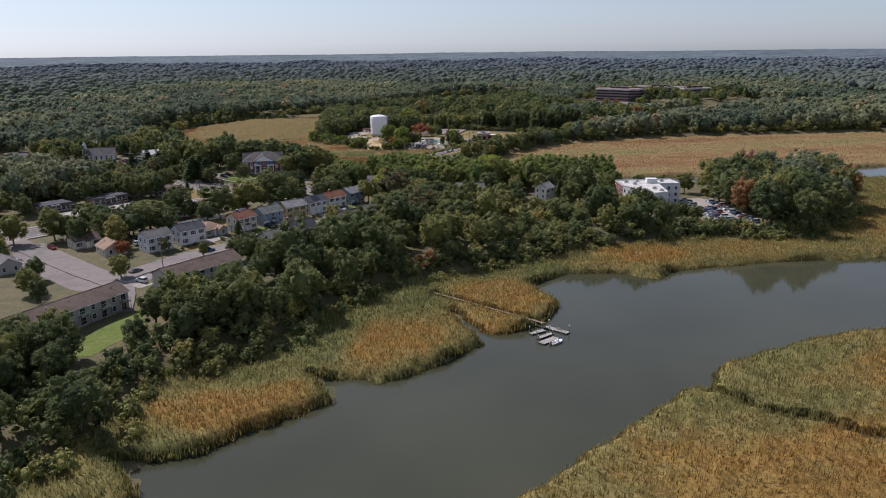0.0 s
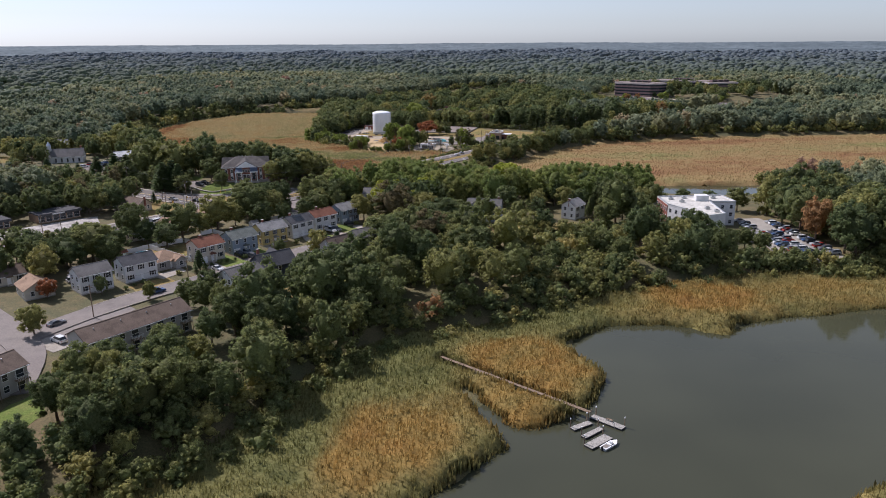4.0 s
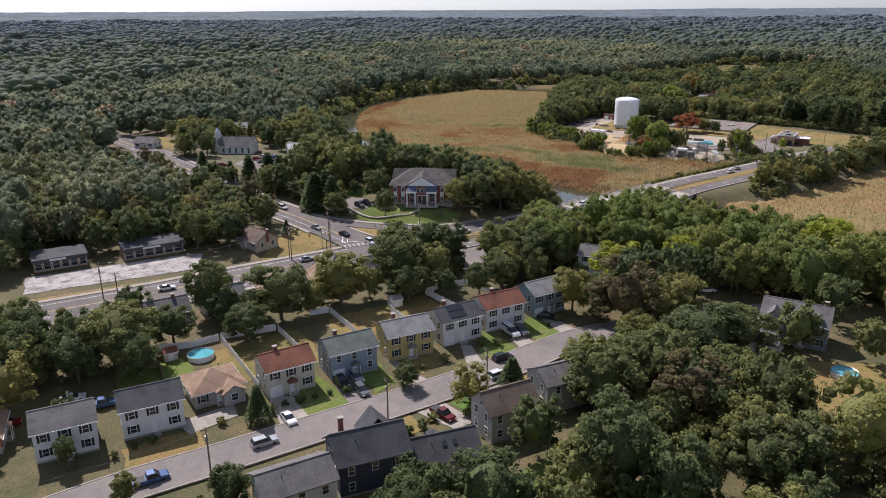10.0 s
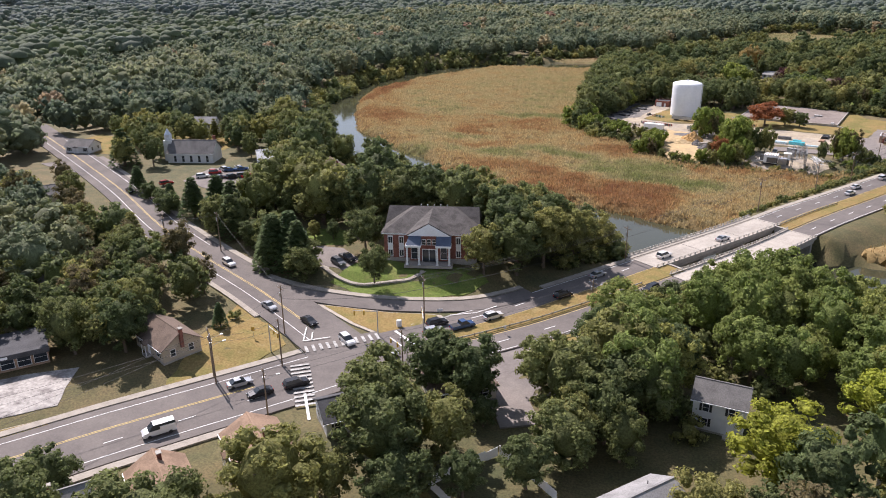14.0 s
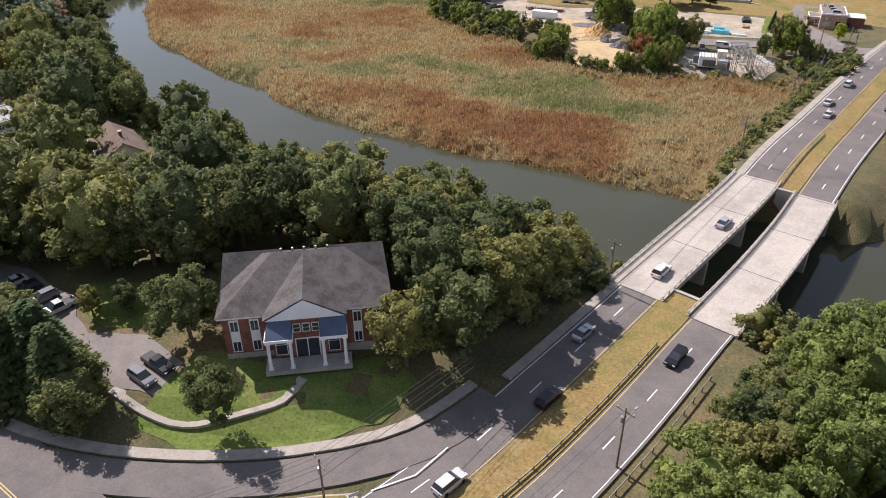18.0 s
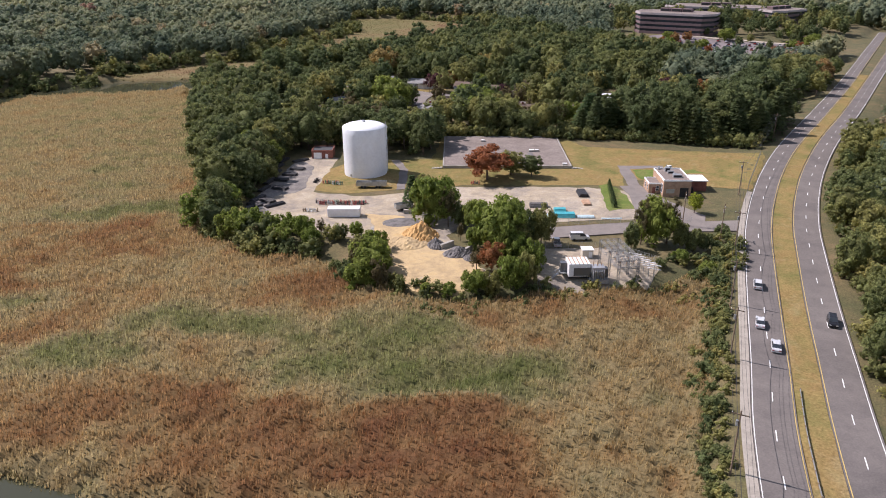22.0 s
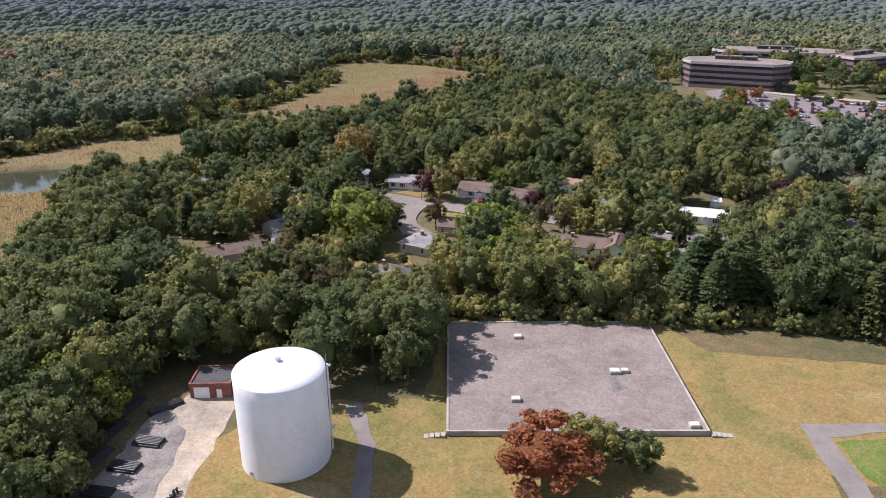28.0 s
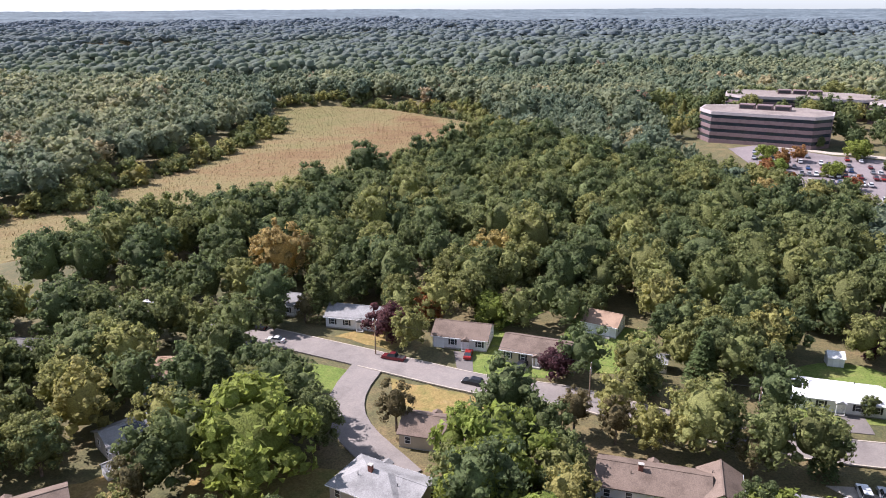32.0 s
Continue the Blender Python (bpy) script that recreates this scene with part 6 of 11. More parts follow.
def jetty():
    """A narrow boardwalk through the reeds to floating docks with a small boat."""
    e = thing("boardwalk", pose(-3.5, 232.4, -4.0), "weathered brown wooden boardwalk through the reeds", "jetty")
    a, b = Vector((0, 0, 1.3)), Vector((33.2, -29.6, 1.3))
    d = (b - a).normalized()
    ang = math.degrees(math.atan2(d.y, d.x))
    first = None
    for k in range(90):
        p = a + d * (k * 0.49)
        m = pose(p.x, p.y, 1.3, 0, 0, ang)
        if first is None:
            first = part("plank", boxes((0, 0.45, -0.48, 0.48, 0, 0.06)), M_WOOD, e)
            first.matrix_local = m
        else:
            share("plank", first, e, m)
    for k in range(12):
        for s in (-0.5, 0.5):
            p = a + d * (k * 4) + Vector((-d.y, d.x, 0)) * s
            part("post", tube(bmesh.new(), (p.x, p.y, -2.0), (p.x, p.y, 1.75), 0.09, sides=6), M_WOOD, e)
    for k, (x, y, w, l, r) in enumerate(((32.9, 201.4, 7.8, 1.8, -42), (27.0, 199.9, 5.2, 1.5, 33), (28.9, 197.0, 6.0, 1.3, 40), (29.4, 193.4, 6.6, 2.2, 40))):
        f = thing("floating_dock", pose(x, y, WATER_Z, 0, 0, r), "grey floating wooden dock section", "dock")
        part("float", boxes((-w / 2, w / 2, -l / 2, l / 2, -0.25, 0.35), bevel=0.03), M_BLACK, f)
        n = int(w / 0.3)
        p0 = None
        for q in range(n):
            m = pose(-w / 2 + q * w / n, 0, 0.35)
            if p0 is None:
                p0 = part("plank", boxes((0.02, w / n - 0.02, -l / 2, l / 2, 0, 0.06)), M_DOCK, f)
                p0.matrix_local = m
            else:
                share("plank", p0, f, m)
        for sx in (-1, 1):
            m = part("mooring_pile", tube(bmesh.new(), (sx * w * 0.45, l / 2 + 0.15, -2), (sx * w * 0.45, l / 2 + 0.15, 2.1), 0.12, sides=7), M_WOOD, f)
            part("pile_cap", tube(bmesh.new(), (sx * w * 0.45, l / 2 + 0.15, 2.1), (sx * w * 0.45, l / 2 + 0.15, 2.4), 0.15, sides=7), M_WHITE, m, "white pile cap")
        if k == 0:
            part("ladder", boxes((2.2, 2.26, -0.98, -0.92, -0.3, 1.3), (2.6, 2.66, -0.98, -0.92, -0.3, 1.3), (2.26, 2.6, -0.97, -0.93, 0.6, 0.64), (2.26, 2.6, -0.97, -0.93, 1.0, 1.04)), M_STEEL, f)
            part("bench", boxes((-0.6, 0.9, 0.35, 0.75, 0.8, 0.86), (-0.55, -0.47, 0.4, 0.7, 0.41, 0.8), (0.77, 0.85, 0.4, 0.7, 0.41, 0.8)), M_WOOD, f)
    bt = thing("boat", pose(31.4, 192.0, WATER_Z, 0, 0, 40), "small white open motorboat moored at the dock", "boat")
    hull = solid([(-2.2, -0.8, 0.5), (1.2, -0.85, 0.55), (2.5, 0, 0.7), (1.2, 0.85, 0.55), (-2.2, 0.8, 0.5), (-2.1, -0.55, -0.2), (1.0, -0.5, -0.2), (2.0, 0, -0.1), (1.0, 0.5, -0.2), (-2.1, 0.55, -0.2)],
                 [(0, 5, 6, 1), (1, 6, 7, 2), (2, 7, 8, 3), (3, 8, 9, 4), (4, 9, 5, 0), (5, 9, 8, 7, 6), (0, 1, 2, 3, 4)])
    part("hull", hull, M_WHITE, bt)
    part("cockpit", boxes((-1.9, 0.9, -0.55, 0.55, 0.5, 0.56)), M_ASPHALT_OLD, bt)
    part("bench", boxes((-0.5, -0.1, -0.6, 0.6, 0.56, 0.8)), M_WHITE, bt)
    part("console", boxes((0.2, 0.6, -0.3, 0.3, 0.56, 1.1)), M_WHITE, bt)
    part("outboard", boxes((-2.6, -2.2, -0.18, 0.18, 0.0, 0.95), bevel=0.05), M_BLACK, bt)


jetty()
# street things of the south side
for _a in ((-80, 267.5, 48), (-46, 309, 48), (-59.5, 291.5, 48), (-98, 244, 60)):
    pole(_a[0], _a[1], _a[2] + 90, 9.5)
wire([(-98, 244, 12.6), (-80, 267.5, 12.6), (-59.5, 291.5, 12.6), (-46, 309, 12.6), (-24, 341, 12.6)], 0.02, 0.5)
for _c in ((-77.2, 278.6, 52, "suv", "silver"), (-88.5, 263.5, 52, "pickup", "blue"), (-77.3, 286.8, -38, "sedan", "white"), (-74.6, 302.2, -40, "pickup", "black"), (-72.2, 304.6, -40, "suv", "silver"), (-69.0, 300.4, -40, "suv", "grey"), (-46.6, 323.2, 52, "suv", "black"), (-48.2, 336.2, -42, "van", "white"), (-46.2, 337.6, -42, "suv", "grey"), (-45.4, 315.4, 54, "suv", "white"), (-51.0, 297.2, -30, "pickup", "maroon"), (-42.2, 347.6, 10, "sedan", "black"), (-14, 352.5, -30, "sedan", "white"), (-6, 378, 20, "suv", "white"), (-24, 368, 30, "suv", "black"), (-12, 366, 25, "pickup", "white"), (-118, 274, 45, "suv", "white"), (-113, 279, 45, "pickup", "blue"), (-124, 268, 45, "sedan", "red"), (-120, 279, 45, "sedan", "white"), (-105, 238, 60, "sedan", "grey"), (-150, 270, -40, "sedan", "red")):
    car(*_c[:3], *_c[3:])
for _k, (_p, _m, _t) in enumerate((
        ([(-99.5, 269), (-91, 279), (-84.5, 273.5), (-93, 262.5)], M_DRYLAWN, "dry front lawn"), ([(-80.5, 294.5), (-81.2, 303.8), (-69, 295.6), (-73.5, 288.2)], M_LAWN, "mown front lawn with dry edges"),
        ([(-74.2, 308), (-71.8, 313.6), (-64.5, 306.6), (-66.4, 300.9)], M_LAWN, "front lawn beside the drive"), ([(-67.6, 316), (-63.2, 323.6), (-57.6, 319.4), (-60.4, 311.5)], M_DRYLAWN, "dry front lawn with shrubs"),
        ([(-52.7, 326), (-54.4, 335.6), (-44.9, 329.8), (-49, 323)], M_LAWN, "green front lawn"), ([(-47.2, 343), (-45.7, 348.6), (-35.2, 340.8), (-40.3, 333)], M_LAWN, "green front lawn"),
        ([(-51.4, 302.7), (-47, 310.4), (-41.9, 307.2), (-45.1, 299.8)], M_BRIGHTLAWN, "bright green clipped lawn"), ([(-62.8, 289.2), (-57.2, 296.2), (-52.3, 293), (-57, 285.5)], M_DRYLAWN, "dry front lawn"),
        ([(-43, 316.6), (-38.4, 322), (-30.5, 333), (-27, 330), (-35, 317)], M_DRYLAWN, "dry verge beside the pavement"),
        ([(-93, 296), (-88, 302), (-82, 310), (-96, 322), (-110, 303)], M_DRYLAWN, "patchy back yard grass"), ([(-80, 312), (-64, 330), (-56, 338), (-76, 352), (-92, 330)], M_DRYLAWN, "leafy back yard grass"),
        ([(-112, 283), (-102, 292), (-110, 302), (-122, 292)], M_LAWN, "green back yard"), ([(-56, 250), (-47, 258), (-38, 268), (-44, 274), (-60, 258)], M_DRYLAWN, "dry back yard grass"),
        ([(-40, 276), (-30, 290), (-25, 286), (-36, 270)], M_LAWN, "green back yard grass"), ([(-6, 322), (22, 322), (52, 338), (50, 350), (24, 345), (-6, 336)], M_DRYLAWN, "rough dry yard grass"),
        ([(-80, 198), (-74, 208), (-66, 219), (-62, 216), (-72, 200)], M_LAWN, "bright green lawn behind the row homes"))):
    OPEN.append(_p)
    drape("lawn", _p, _m, 0.05 + 0.004 * (_k % 5), _t, "lawn")
for _k, _p in enumerate(([(-86.1, 293.4), (-80.9, 294.4), (-74, 289), (-77.4, 284.6)], [(-57.2, 326.5), (-54.9, 327.4), (-49.4, 319.6), (-52.2, 317)], [(-47.6, 334), (-46.2, 338), (-40.3, 332.5), (-43, 328.8)], [(-43.4, 347), (-40, 348.4), (-33.6, 343.8), (-35.8, 339.6)], [(-56.2, 297.4), (-52.3, 302.2), (-44.5, 297.5), (-47.3, 293.5)], [(-46.2, 310.4), (-43.2, 314.2), (-38.3, 311.1), (-40.8, 305.6)], [(-69.4, 314), (-67.8, 315), (-58, 309.4), (-59.4, 307)], [(-38, 319.5), (-30.6, 330.9), (-29.6, 330.2), (-36.8, 318.6)], [(-96, 279), (-90, 288), (-87, 285), (-91.5, 277)])):
    OPEN.append(_p)
    drape("driveway", _p, M_SIDEWALK, 0.09 + 0.004 * _k, "pale concrete driveway", "driveway")
OPEN.append([(-80.3, 306), (-76.5, 307.4), (-66.5, 299.8), (-69.2, 295.7)])
drape("driveway", OPEN[-1], M_ASPHALT_OLD, 0.12, "dark asphalt driveway with parked cars", "driveway")
for _o in (-4.5, 4.5):
    strip("kerb", LINES["side_street"], _o - 0.14, _o + 0.14, 0.16, M_SIDEWALK, "narrow pale concrete kerb along the street", "kerb", start=20, end=150)
for _p in ([(-119.4, 301.2), (-113.2, 305.9), (-109.7, 311)], [(-109.4, 311.2), (-88.5, 294.5)], [(-109.4, 311.8), (-100.4, 320)], [(-99.6, 319.6), (-87.9, 310.6)], [(-97.2, 330.3), (-93.6, 333.4)], [(-93.2, 333.2), (-81.4, 323.7)], [(-79.6, 339.1), (-73.1, 333.4)], [(-75.4, 352.5), (-64.5, 345.3)], [(-68, 364.2), (-57.1, 355.9)], [(-75.4, 352.8), (-68.2, 363.8)], [(-14, 375), (-6.9, 384.7)]):
    fence("fence", _p, 1.7, M_WHITE, "white board fence between back yards")
fence("fence", [(-118.7, 300.4), (-105.3, 288.1)], 1.6, M_WOOD, "brown wooden yard fence")


def pool(x, y, r, label):
    e = thing("pool", pose(x, y, gz(x, y)), label, "pool")
    bm = bmesh.new()
    bmesh.ops.create_cone(bm, cap_ends=False, segments=28, radius1=r, radius2=r, depth=1.2, matrix=Matrix.Translation((0, 0, 0.5)))
    part("wall", bm, M_WHITE, e)
    bm = bmesh.new()
    bmesh.ops.create_circle(bm, cap_ends=True, segments=28, radius=r - 0.02, matrix=Matrix.Translation((0, 0, 0.95)))
    part("water", bm, POOL, e)
    bm = bmesh.new()
    for k in range(28):
        a, b = 2 * math.pi * k / 28, 2 * math.pi * (k + 1) / 28
        tube(bm, (r * math.cos(a), r * math.sin(a), 1.1), (r * math.cos(b), r * math.sin(b), 1.1), 0.09, sides=5)
    part("rim", bm, M_STEEL, e)


POOL = plain("pool water", (0.12, 0.42, 0.48), 0.08, vary=0.1, relief=0)
pool(-108.2, 302.5, 2.8, "round above-ground pool with pale water")
pool(21, 338, 2.6, "round blue above-ground pool")


def shed(x, y, rot, w, d, h, wall, roof, label):
    e = thing("shed", pose(x, y, gz(x, y), 0, 0, rot), label, "shed")
    part("wall", gable_body(bmesh.new(), -w / 2, w / 2, -d / 2, d / 2, -0.3, h, d * 0.28), wall, e)
    gable_roof(e, -w / 2, w / 2, -d / 2, d / 2, h, d * 0.28, roof, 0.2)
    part("door", boxes((-0.6, 0.6, -d / 2 - 0.05, -d / 2 + 0.02, 0, 1.9)), M_WHITE, e)
    return e


shed(-114.2, 300, 50, 2.8, 2.4, 1.9, S_CREAM, R_RED, "small red-roofed garden shed")
shed(-80, 343, 50, 3, 2.4, 2, S_WHITE, R_PALE, "small white garden shed")
shed(-55, 262, 48, 2.6, 2.2, 2, S_GREY, R_GREY, "small grey garden shed")
shed(-40, 262, 40, 3.2, 2.6, 2, S_GREY, R_GREY, "weathered grey garden shed")

# ---- junction, library, bridge ----
R_HALL = plain("weathered brown-grey shingle", (0.098, 0.090, 0.085), 0.9, vary=0.3, scale=0.5, fine=5, relief=0.4)
M_SLATE = plain("slate blue metal roof", (0.075, 0.10, 0.15), 0.55, 0.1, vary=0.15, scale=0.6)
M_PEDIMENT = siding("pale blue-white pediment boards", (0.62, 0.68, 0.78))


def library():
    """A brick hall with a grey hip roof, a pale front gable and two columned porches."""
    e = thing("library", pose(-108.2, 438.2, 6.9, 0, 0, 15), "red-brick hall with grey hip roof and white columned porches", "building")
    W, D, H = 11.6, 7.8, 6.6
    part("plinth", boxes((-W - 0.05, W + 0.05, -D - 0.05, D + 0.05, -2.5, 0.25)), M_CONCRETE, e)
    part("wall", boxes((-W, W, -D, D, 0.2, H)), M_BRICK, e)
    part("cornice", boxes((-W - 0.55, W + 0.55, -D - 0.55, D + 0.55, H - 0.05, H + 0.35), bevel=0.05), M_WHITE, e)
    hx, hy, z0, z1 = W + 0.7, D + 0.7, H + 0.35, H + 4.6
    r = solid([(-hx, -hy, z0), (hx, -hy, z0), (hx, hy, z0), (-hx, hy, z0), (-4.6, 1.2, z1), (4.6, 1.2, z1)], [(0, 1, 5, 4), (1, 2, 5), (2, 3, 4, 5), (3, 0, 4), (0, 3, 2, 1)])
    part("roof", r, R_HALL, e, "weathered grey shingle hip roof")
    for s in (-1, 1):
        part("side_gable_roof", solid([(s * hx, -1.6, z0), (s * hx, 7.6, z0), (s * (hx - 0.5), 3.0, z0 + 3.7), (s * 3.6, 3.0, z0 + 3.7), (s * 5.2, -1.6, z0), (s * 5.2, 7.6, z0)], [(0, 1, 2), (0, 2, 3, 4), (1, 5, 3, 2), (0, 4, 5, 1), (3, 5, 4)]), R_HALL, e)
    g = 5.4
    part("front_gable_roof", solid([(-g - 0.4, -hy - 1.4, z0 + 0.05), (g + 0.4, -hy - 1.4, z0 + 0.05), (0, -hy - 1.4, z0 + 3.3), (0, 0.8, z1 - 0.15), (-g - 0.4, -2.5, z0 + 0.05), (g + 0.4, -2.5, z0 + 0.05)], [(0, 4, 3, 2), (1, 2, 3, 5), (0, 1, 5, 4), (0, 2, 1), (4, 5, 3)]), R_HALL, e)
    part("pediment", solid([(-g, -hy - 1.46, z0 - 0.05), (g, -hy - 1.46, z0 - 0.05), (0, -hy - 1.46, z0 + 3.05), (-g, -hy - 1.2, z0 - 0.05), (g, -hy - 1.2, z0 - 0.05), (0, -hy - 1.2, z0 + 3.05)], [(0, 1, 2), (3, 5, 4), (0, 3, 4, 1), (1, 4, 5, 2), (2, 5, 3, 0)]), M_WHITE, e, "pale blue-white triangular front gable")
    part("entry_bay", boxes((-g + 0.6, g - 0.6, -D - 1.7, -D + 0.05, 0.2, H + 0.3)), M_BRICK, e)
    for s in (-1, 1):
        xa, xb = s * 1.9, s * 5.6
        x0, x1 = min(xa, xb), max(xa, xb)
        part("porch_roof", solid([(x0, -D - 4.2, H - 1.5), (x1, -D - 4.2, H - 1.5), (x1, -D - 1.5, H + 0.7), (x0 + (0.8 if s < 0 else 0), -D - 1.5, H + 0.7), (x0, -D - 1.5, H - 1.5), (x1, -D - 1.5, H - 1.5)], [(0, 1, 2, 3), (0, 3, 4), (1, 5, 2), (0, 4, 5, 1), (2, 5, 4, 3)]), M_SLATE, e, "slate-blue metal porch roof")
        part("entablature", boxes((x0 - 0.1, x1 + 0.1, -D - 4.3, -D - 1.6, H - 2.0, H - 1.5), bevel=0.04), M_WHITE, e)
        for xx in (x0 + 0.35, x1 - 0.35):
            c = part("column", tube(bmesh.new(), (xx, -D - 3.9, -0.2), (xx, -D - 3.9, H - 2.0), 0.26, 0.22, 12), M_WHITE, e)
            part("capital", boxes((xx - 0.34, xx + 0.34, -D - 4.24, -D - 3.56, H - 2.16, H - 1.98)), M_WHITE, c)
            part("base", boxes((xx - 0.34, xx + 0.34, -D - 4.24, -D - 3.56, -0.4, 0.1)), M_WHITE, c)
        window(e, s * 3.7, -D - 1.73, 0.7, 0, 1.5, 3.4)
        for xx in (7.2, 10.0):
            w = part("window_bay", boxes((s * xx - 0.65, s * xx + 0.65, -D - 0.08, -D + 0.02, 0.5, H - 0.5)), M_WHITE, e, "tall white panelled window bay")
            for zz in (0.7, 4.2):
                part("pane", boxes((s * xx - 0.5, s * xx - 0.04, -D - 0.1, -D - 0.07, zz, zz + 1.6)), M_GLASS, w)
                part("pane", boxes((s * xx + 0.04, s * xx + 0.5, -D - 0.1, -D - 0.07, zz, zz + 1.6)), M_GLASS, w)
        for yy in (-5, -1.5, 2, 5.5):
            for zz in (0.8, 4.2):
                window(e, s * (W + 0.02), yy, zz, 90 * s, 1.2, 1.6)
    part("porch_floor", boxes((-6.0, 6.0, -D - 4.6, -D - 1.65, -0.7, -0.05)), M_CONCRETE, e)
    d = part("entrance", boxes((-1.6, 1.6, -D - 1.8, -D - 1.68, 0.1, 3.2)), M_GLASS, e, "dark glass entrance doors")
    part("door_frame", boxes((-1.75, -1.6, -D - 1.86, -D - 1.68, 0, 3.35), (1.6, 1.75, -D - 1.86, -D - 1.68, 0, 3.35), (-1.6, 1.6, -D - 1.86, -D - 1.68, 3.2, 3.35), (-0.06, 0.06, -D - 1.86, -D - 1.8, 0, 3.2)), M_WHITE, d)
    for k in (-1.3, 0, 1.3):
        window(e, k, -D - 1.73, 4.5, 0, 0.9, 1.3)
    for k in range(5):
        part("roof_vent", boxes((-3.4 + 1.7 * k, -3.1 + 1.7 * k, 1.6, 1.9, z1 - 0.3, z1 + 0.25)), M_STEEL, e)
    return e


library()
_lawn = [(-125.4, 419.4), (-122.4, 428.3), (-119.4, 429.6), (-112, 427.5), (-100, 430), (-94, 432), (-90, 429), (-94, 421), (-106, 413.8), (-119, 413), (-127, 416)]
drape("lawn", _lawn, M_LAWN, 0.06, "bright green mown slope before the brick hall", "lawn")
_walk = smooth_line([(-131.7, 420.7, 6.4), (-125.5, 418, 6.2), (-119.6, 417, 6.0), (-113.2, 419, 6.0), (-107.8, 421.8, 6.2), (-105.8, 425.4, 6.6)], 1.5)
for _p in _walk:
    _p[2] = gz(_p[0], _p[1])
strip("pavement", _walk, -0.8, 0.8, 0.16, M_SIDEWALK, "curved pale concrete footpath to the brick hall", "pavement", thick=0.4)
drape("car_park", [(-167, 441), (-167, 448.5), (-161, 447.5), (-147.5, 439.5), (-145, 435), (-140.8, 431.2), (-131.3, 431.4), (-123.6, 426.1), (-125.2, 420), (-132.6, 421.4), (-141.6, 428.6), (-157.7, 435.1)], M_ASPHALT_OLD, 0.10, "small asphalt car park beside the brick hall", "car park")
drape("lawn", [(-150, 443.6), (-137.5, 444.3), (-131, 438), (-132.2, 433.6), (-139, 432.6), (-145.4, 437)], M_LAWN, 0.07, "grass with young trees beside the car park", "lawn")
drape("lawn", [(-97, 452), (-92, 446), (-90, 438), (-95, 436)], M_DRYLAWN, 0.07, "dry grass beside the brick hall", "lawn")
for _c in ((-126.7, 425, -30, "pickup", "black"), (-127.9, 422.4, -30, "suv", "grey"), (-160.6, 442.6, -122, "sedan", "white"), (-157, 440.8, -122, "suv", "black"), (-152.8, 438.8, -122, "suv", "grey"), (-148.6, 436.4, -122, "pickup", "silver"), (-157, 416.5, -27, "suv", "white"), (-120.5, 395, -28, "sedan", "black"), (-108.6, 390, -35, "suv", "white"), (-98.6, 388.4, -15, "suv", "white"), (-86, 394, 42, "suv", "black"), (-94, 404, 48, "suv", "black"), (-93.2, 400, 48, "suv", "silver"), (-88.4, 404.6, 48, "pickup", "blue"), (-83.6, 411.5, 52, "suv", "white"), (-71.5, 428, 55, "suv", "black"), (-66, 443.5, 56, "sedan", "silver"), (-51.5, 463, 56, "suv", "white"), (-37, 482, 56, "sedan", "silver"), (3, 546.5, 57, "sedan", "white"), (-52.5, 439, 237, "suv", "black"), (-119.5, 368, 52, "sedan", "silver"), (-114, 366.5, 232, "sedan", "black"), (-109.5, 371.5, 52, "suv", "black"), (-123, 350.5, 232, "van", "white"), (-150, 327, 48, "suv", "white"), (-143, 334, 48, "sedan", "white"), (-133, 398.5, -28, "sedan", "silver"), (17, 573, 56, "suv", "white"), (6, 556, 56, "sedan", "white"), (21, 553, 236, "suv", "black"), (-228, 459, -28, "sedan", "black")):
    _road = min(LINES, key=lambda k: np.min(np.hypot(LINES[k][:, 0] - _c[0], LINES[k][:, 1] - _c[1])))
    _i = np.argmin(np.hypot(LINES[_road][:, 0] - _c[0], LINES[_road][:, 1] - _c[1]))
    _on = np.hypot(*(LINES[_road][_i, :2] - _c[:2])) < 9 and not (_c[0] < -125 and _c[1] > 421 and _c[1] < 444)
    car(*_c[:3], _c[3], _c[4], z=float(LINES[_road][_i, 2]) if _on else None)

# traffic islands, kerbs and pavements
M_KERB = plain("pale kerb concrete", (0.40, 0.35, 0.29), 0.9, vary=0.15, scale=0.8)


def island(name, poly, lift, grass, label):
    e = drape(name, poly, M_KERB, lift, label, "traffic island", cut=4.0)
    c = np.mean(np.array(poly), 0)
    inner = [tuple(c + (np.array(p) - c) * 0.9) for p in poly]
    drape("grass", inner, grass, lift + 0.05, "", "", e, cut=4.0)
    return e


island("traffic_island", [(-124, 404.2), (-116, 405.2), (-106, 406.2), (-99, 408.2), (-95, 409), (-93.5, 407.5), (-97, 402.5), (-104, 395.4), (-112, 398)], 0.3, M_DRYLAWN, "grassed triangular traffic island with pale kerb")
drape("lawn", [(-132, 362.5), (-121.5, 375), (-120.5, 385.5), (-126, 390.2), (-141, 397.5), (-140, 391), (-137, 376)], M_DRYLAWN, 0.10, "dry grass corner lot beside the junction", "lawn")
strip("pavement", LINES["main_road"], -10.6, -8.9, 0.12, M_SIDEWALK, "pale sandy verge and pavement along the main road", "pavement", end=165)
strip("pavement", LINES["main_road"], 8.9, 10.6, 0.12, M_SIDEWALK, "pale pavement along the main road", "pavement", end=150)
strip("pavement", LINES["west_road"], -8.1, -6.5, 0.16, M_SIDEWALK, "pale pavement with kerb along the west road", "pavement", start=100, end=240)
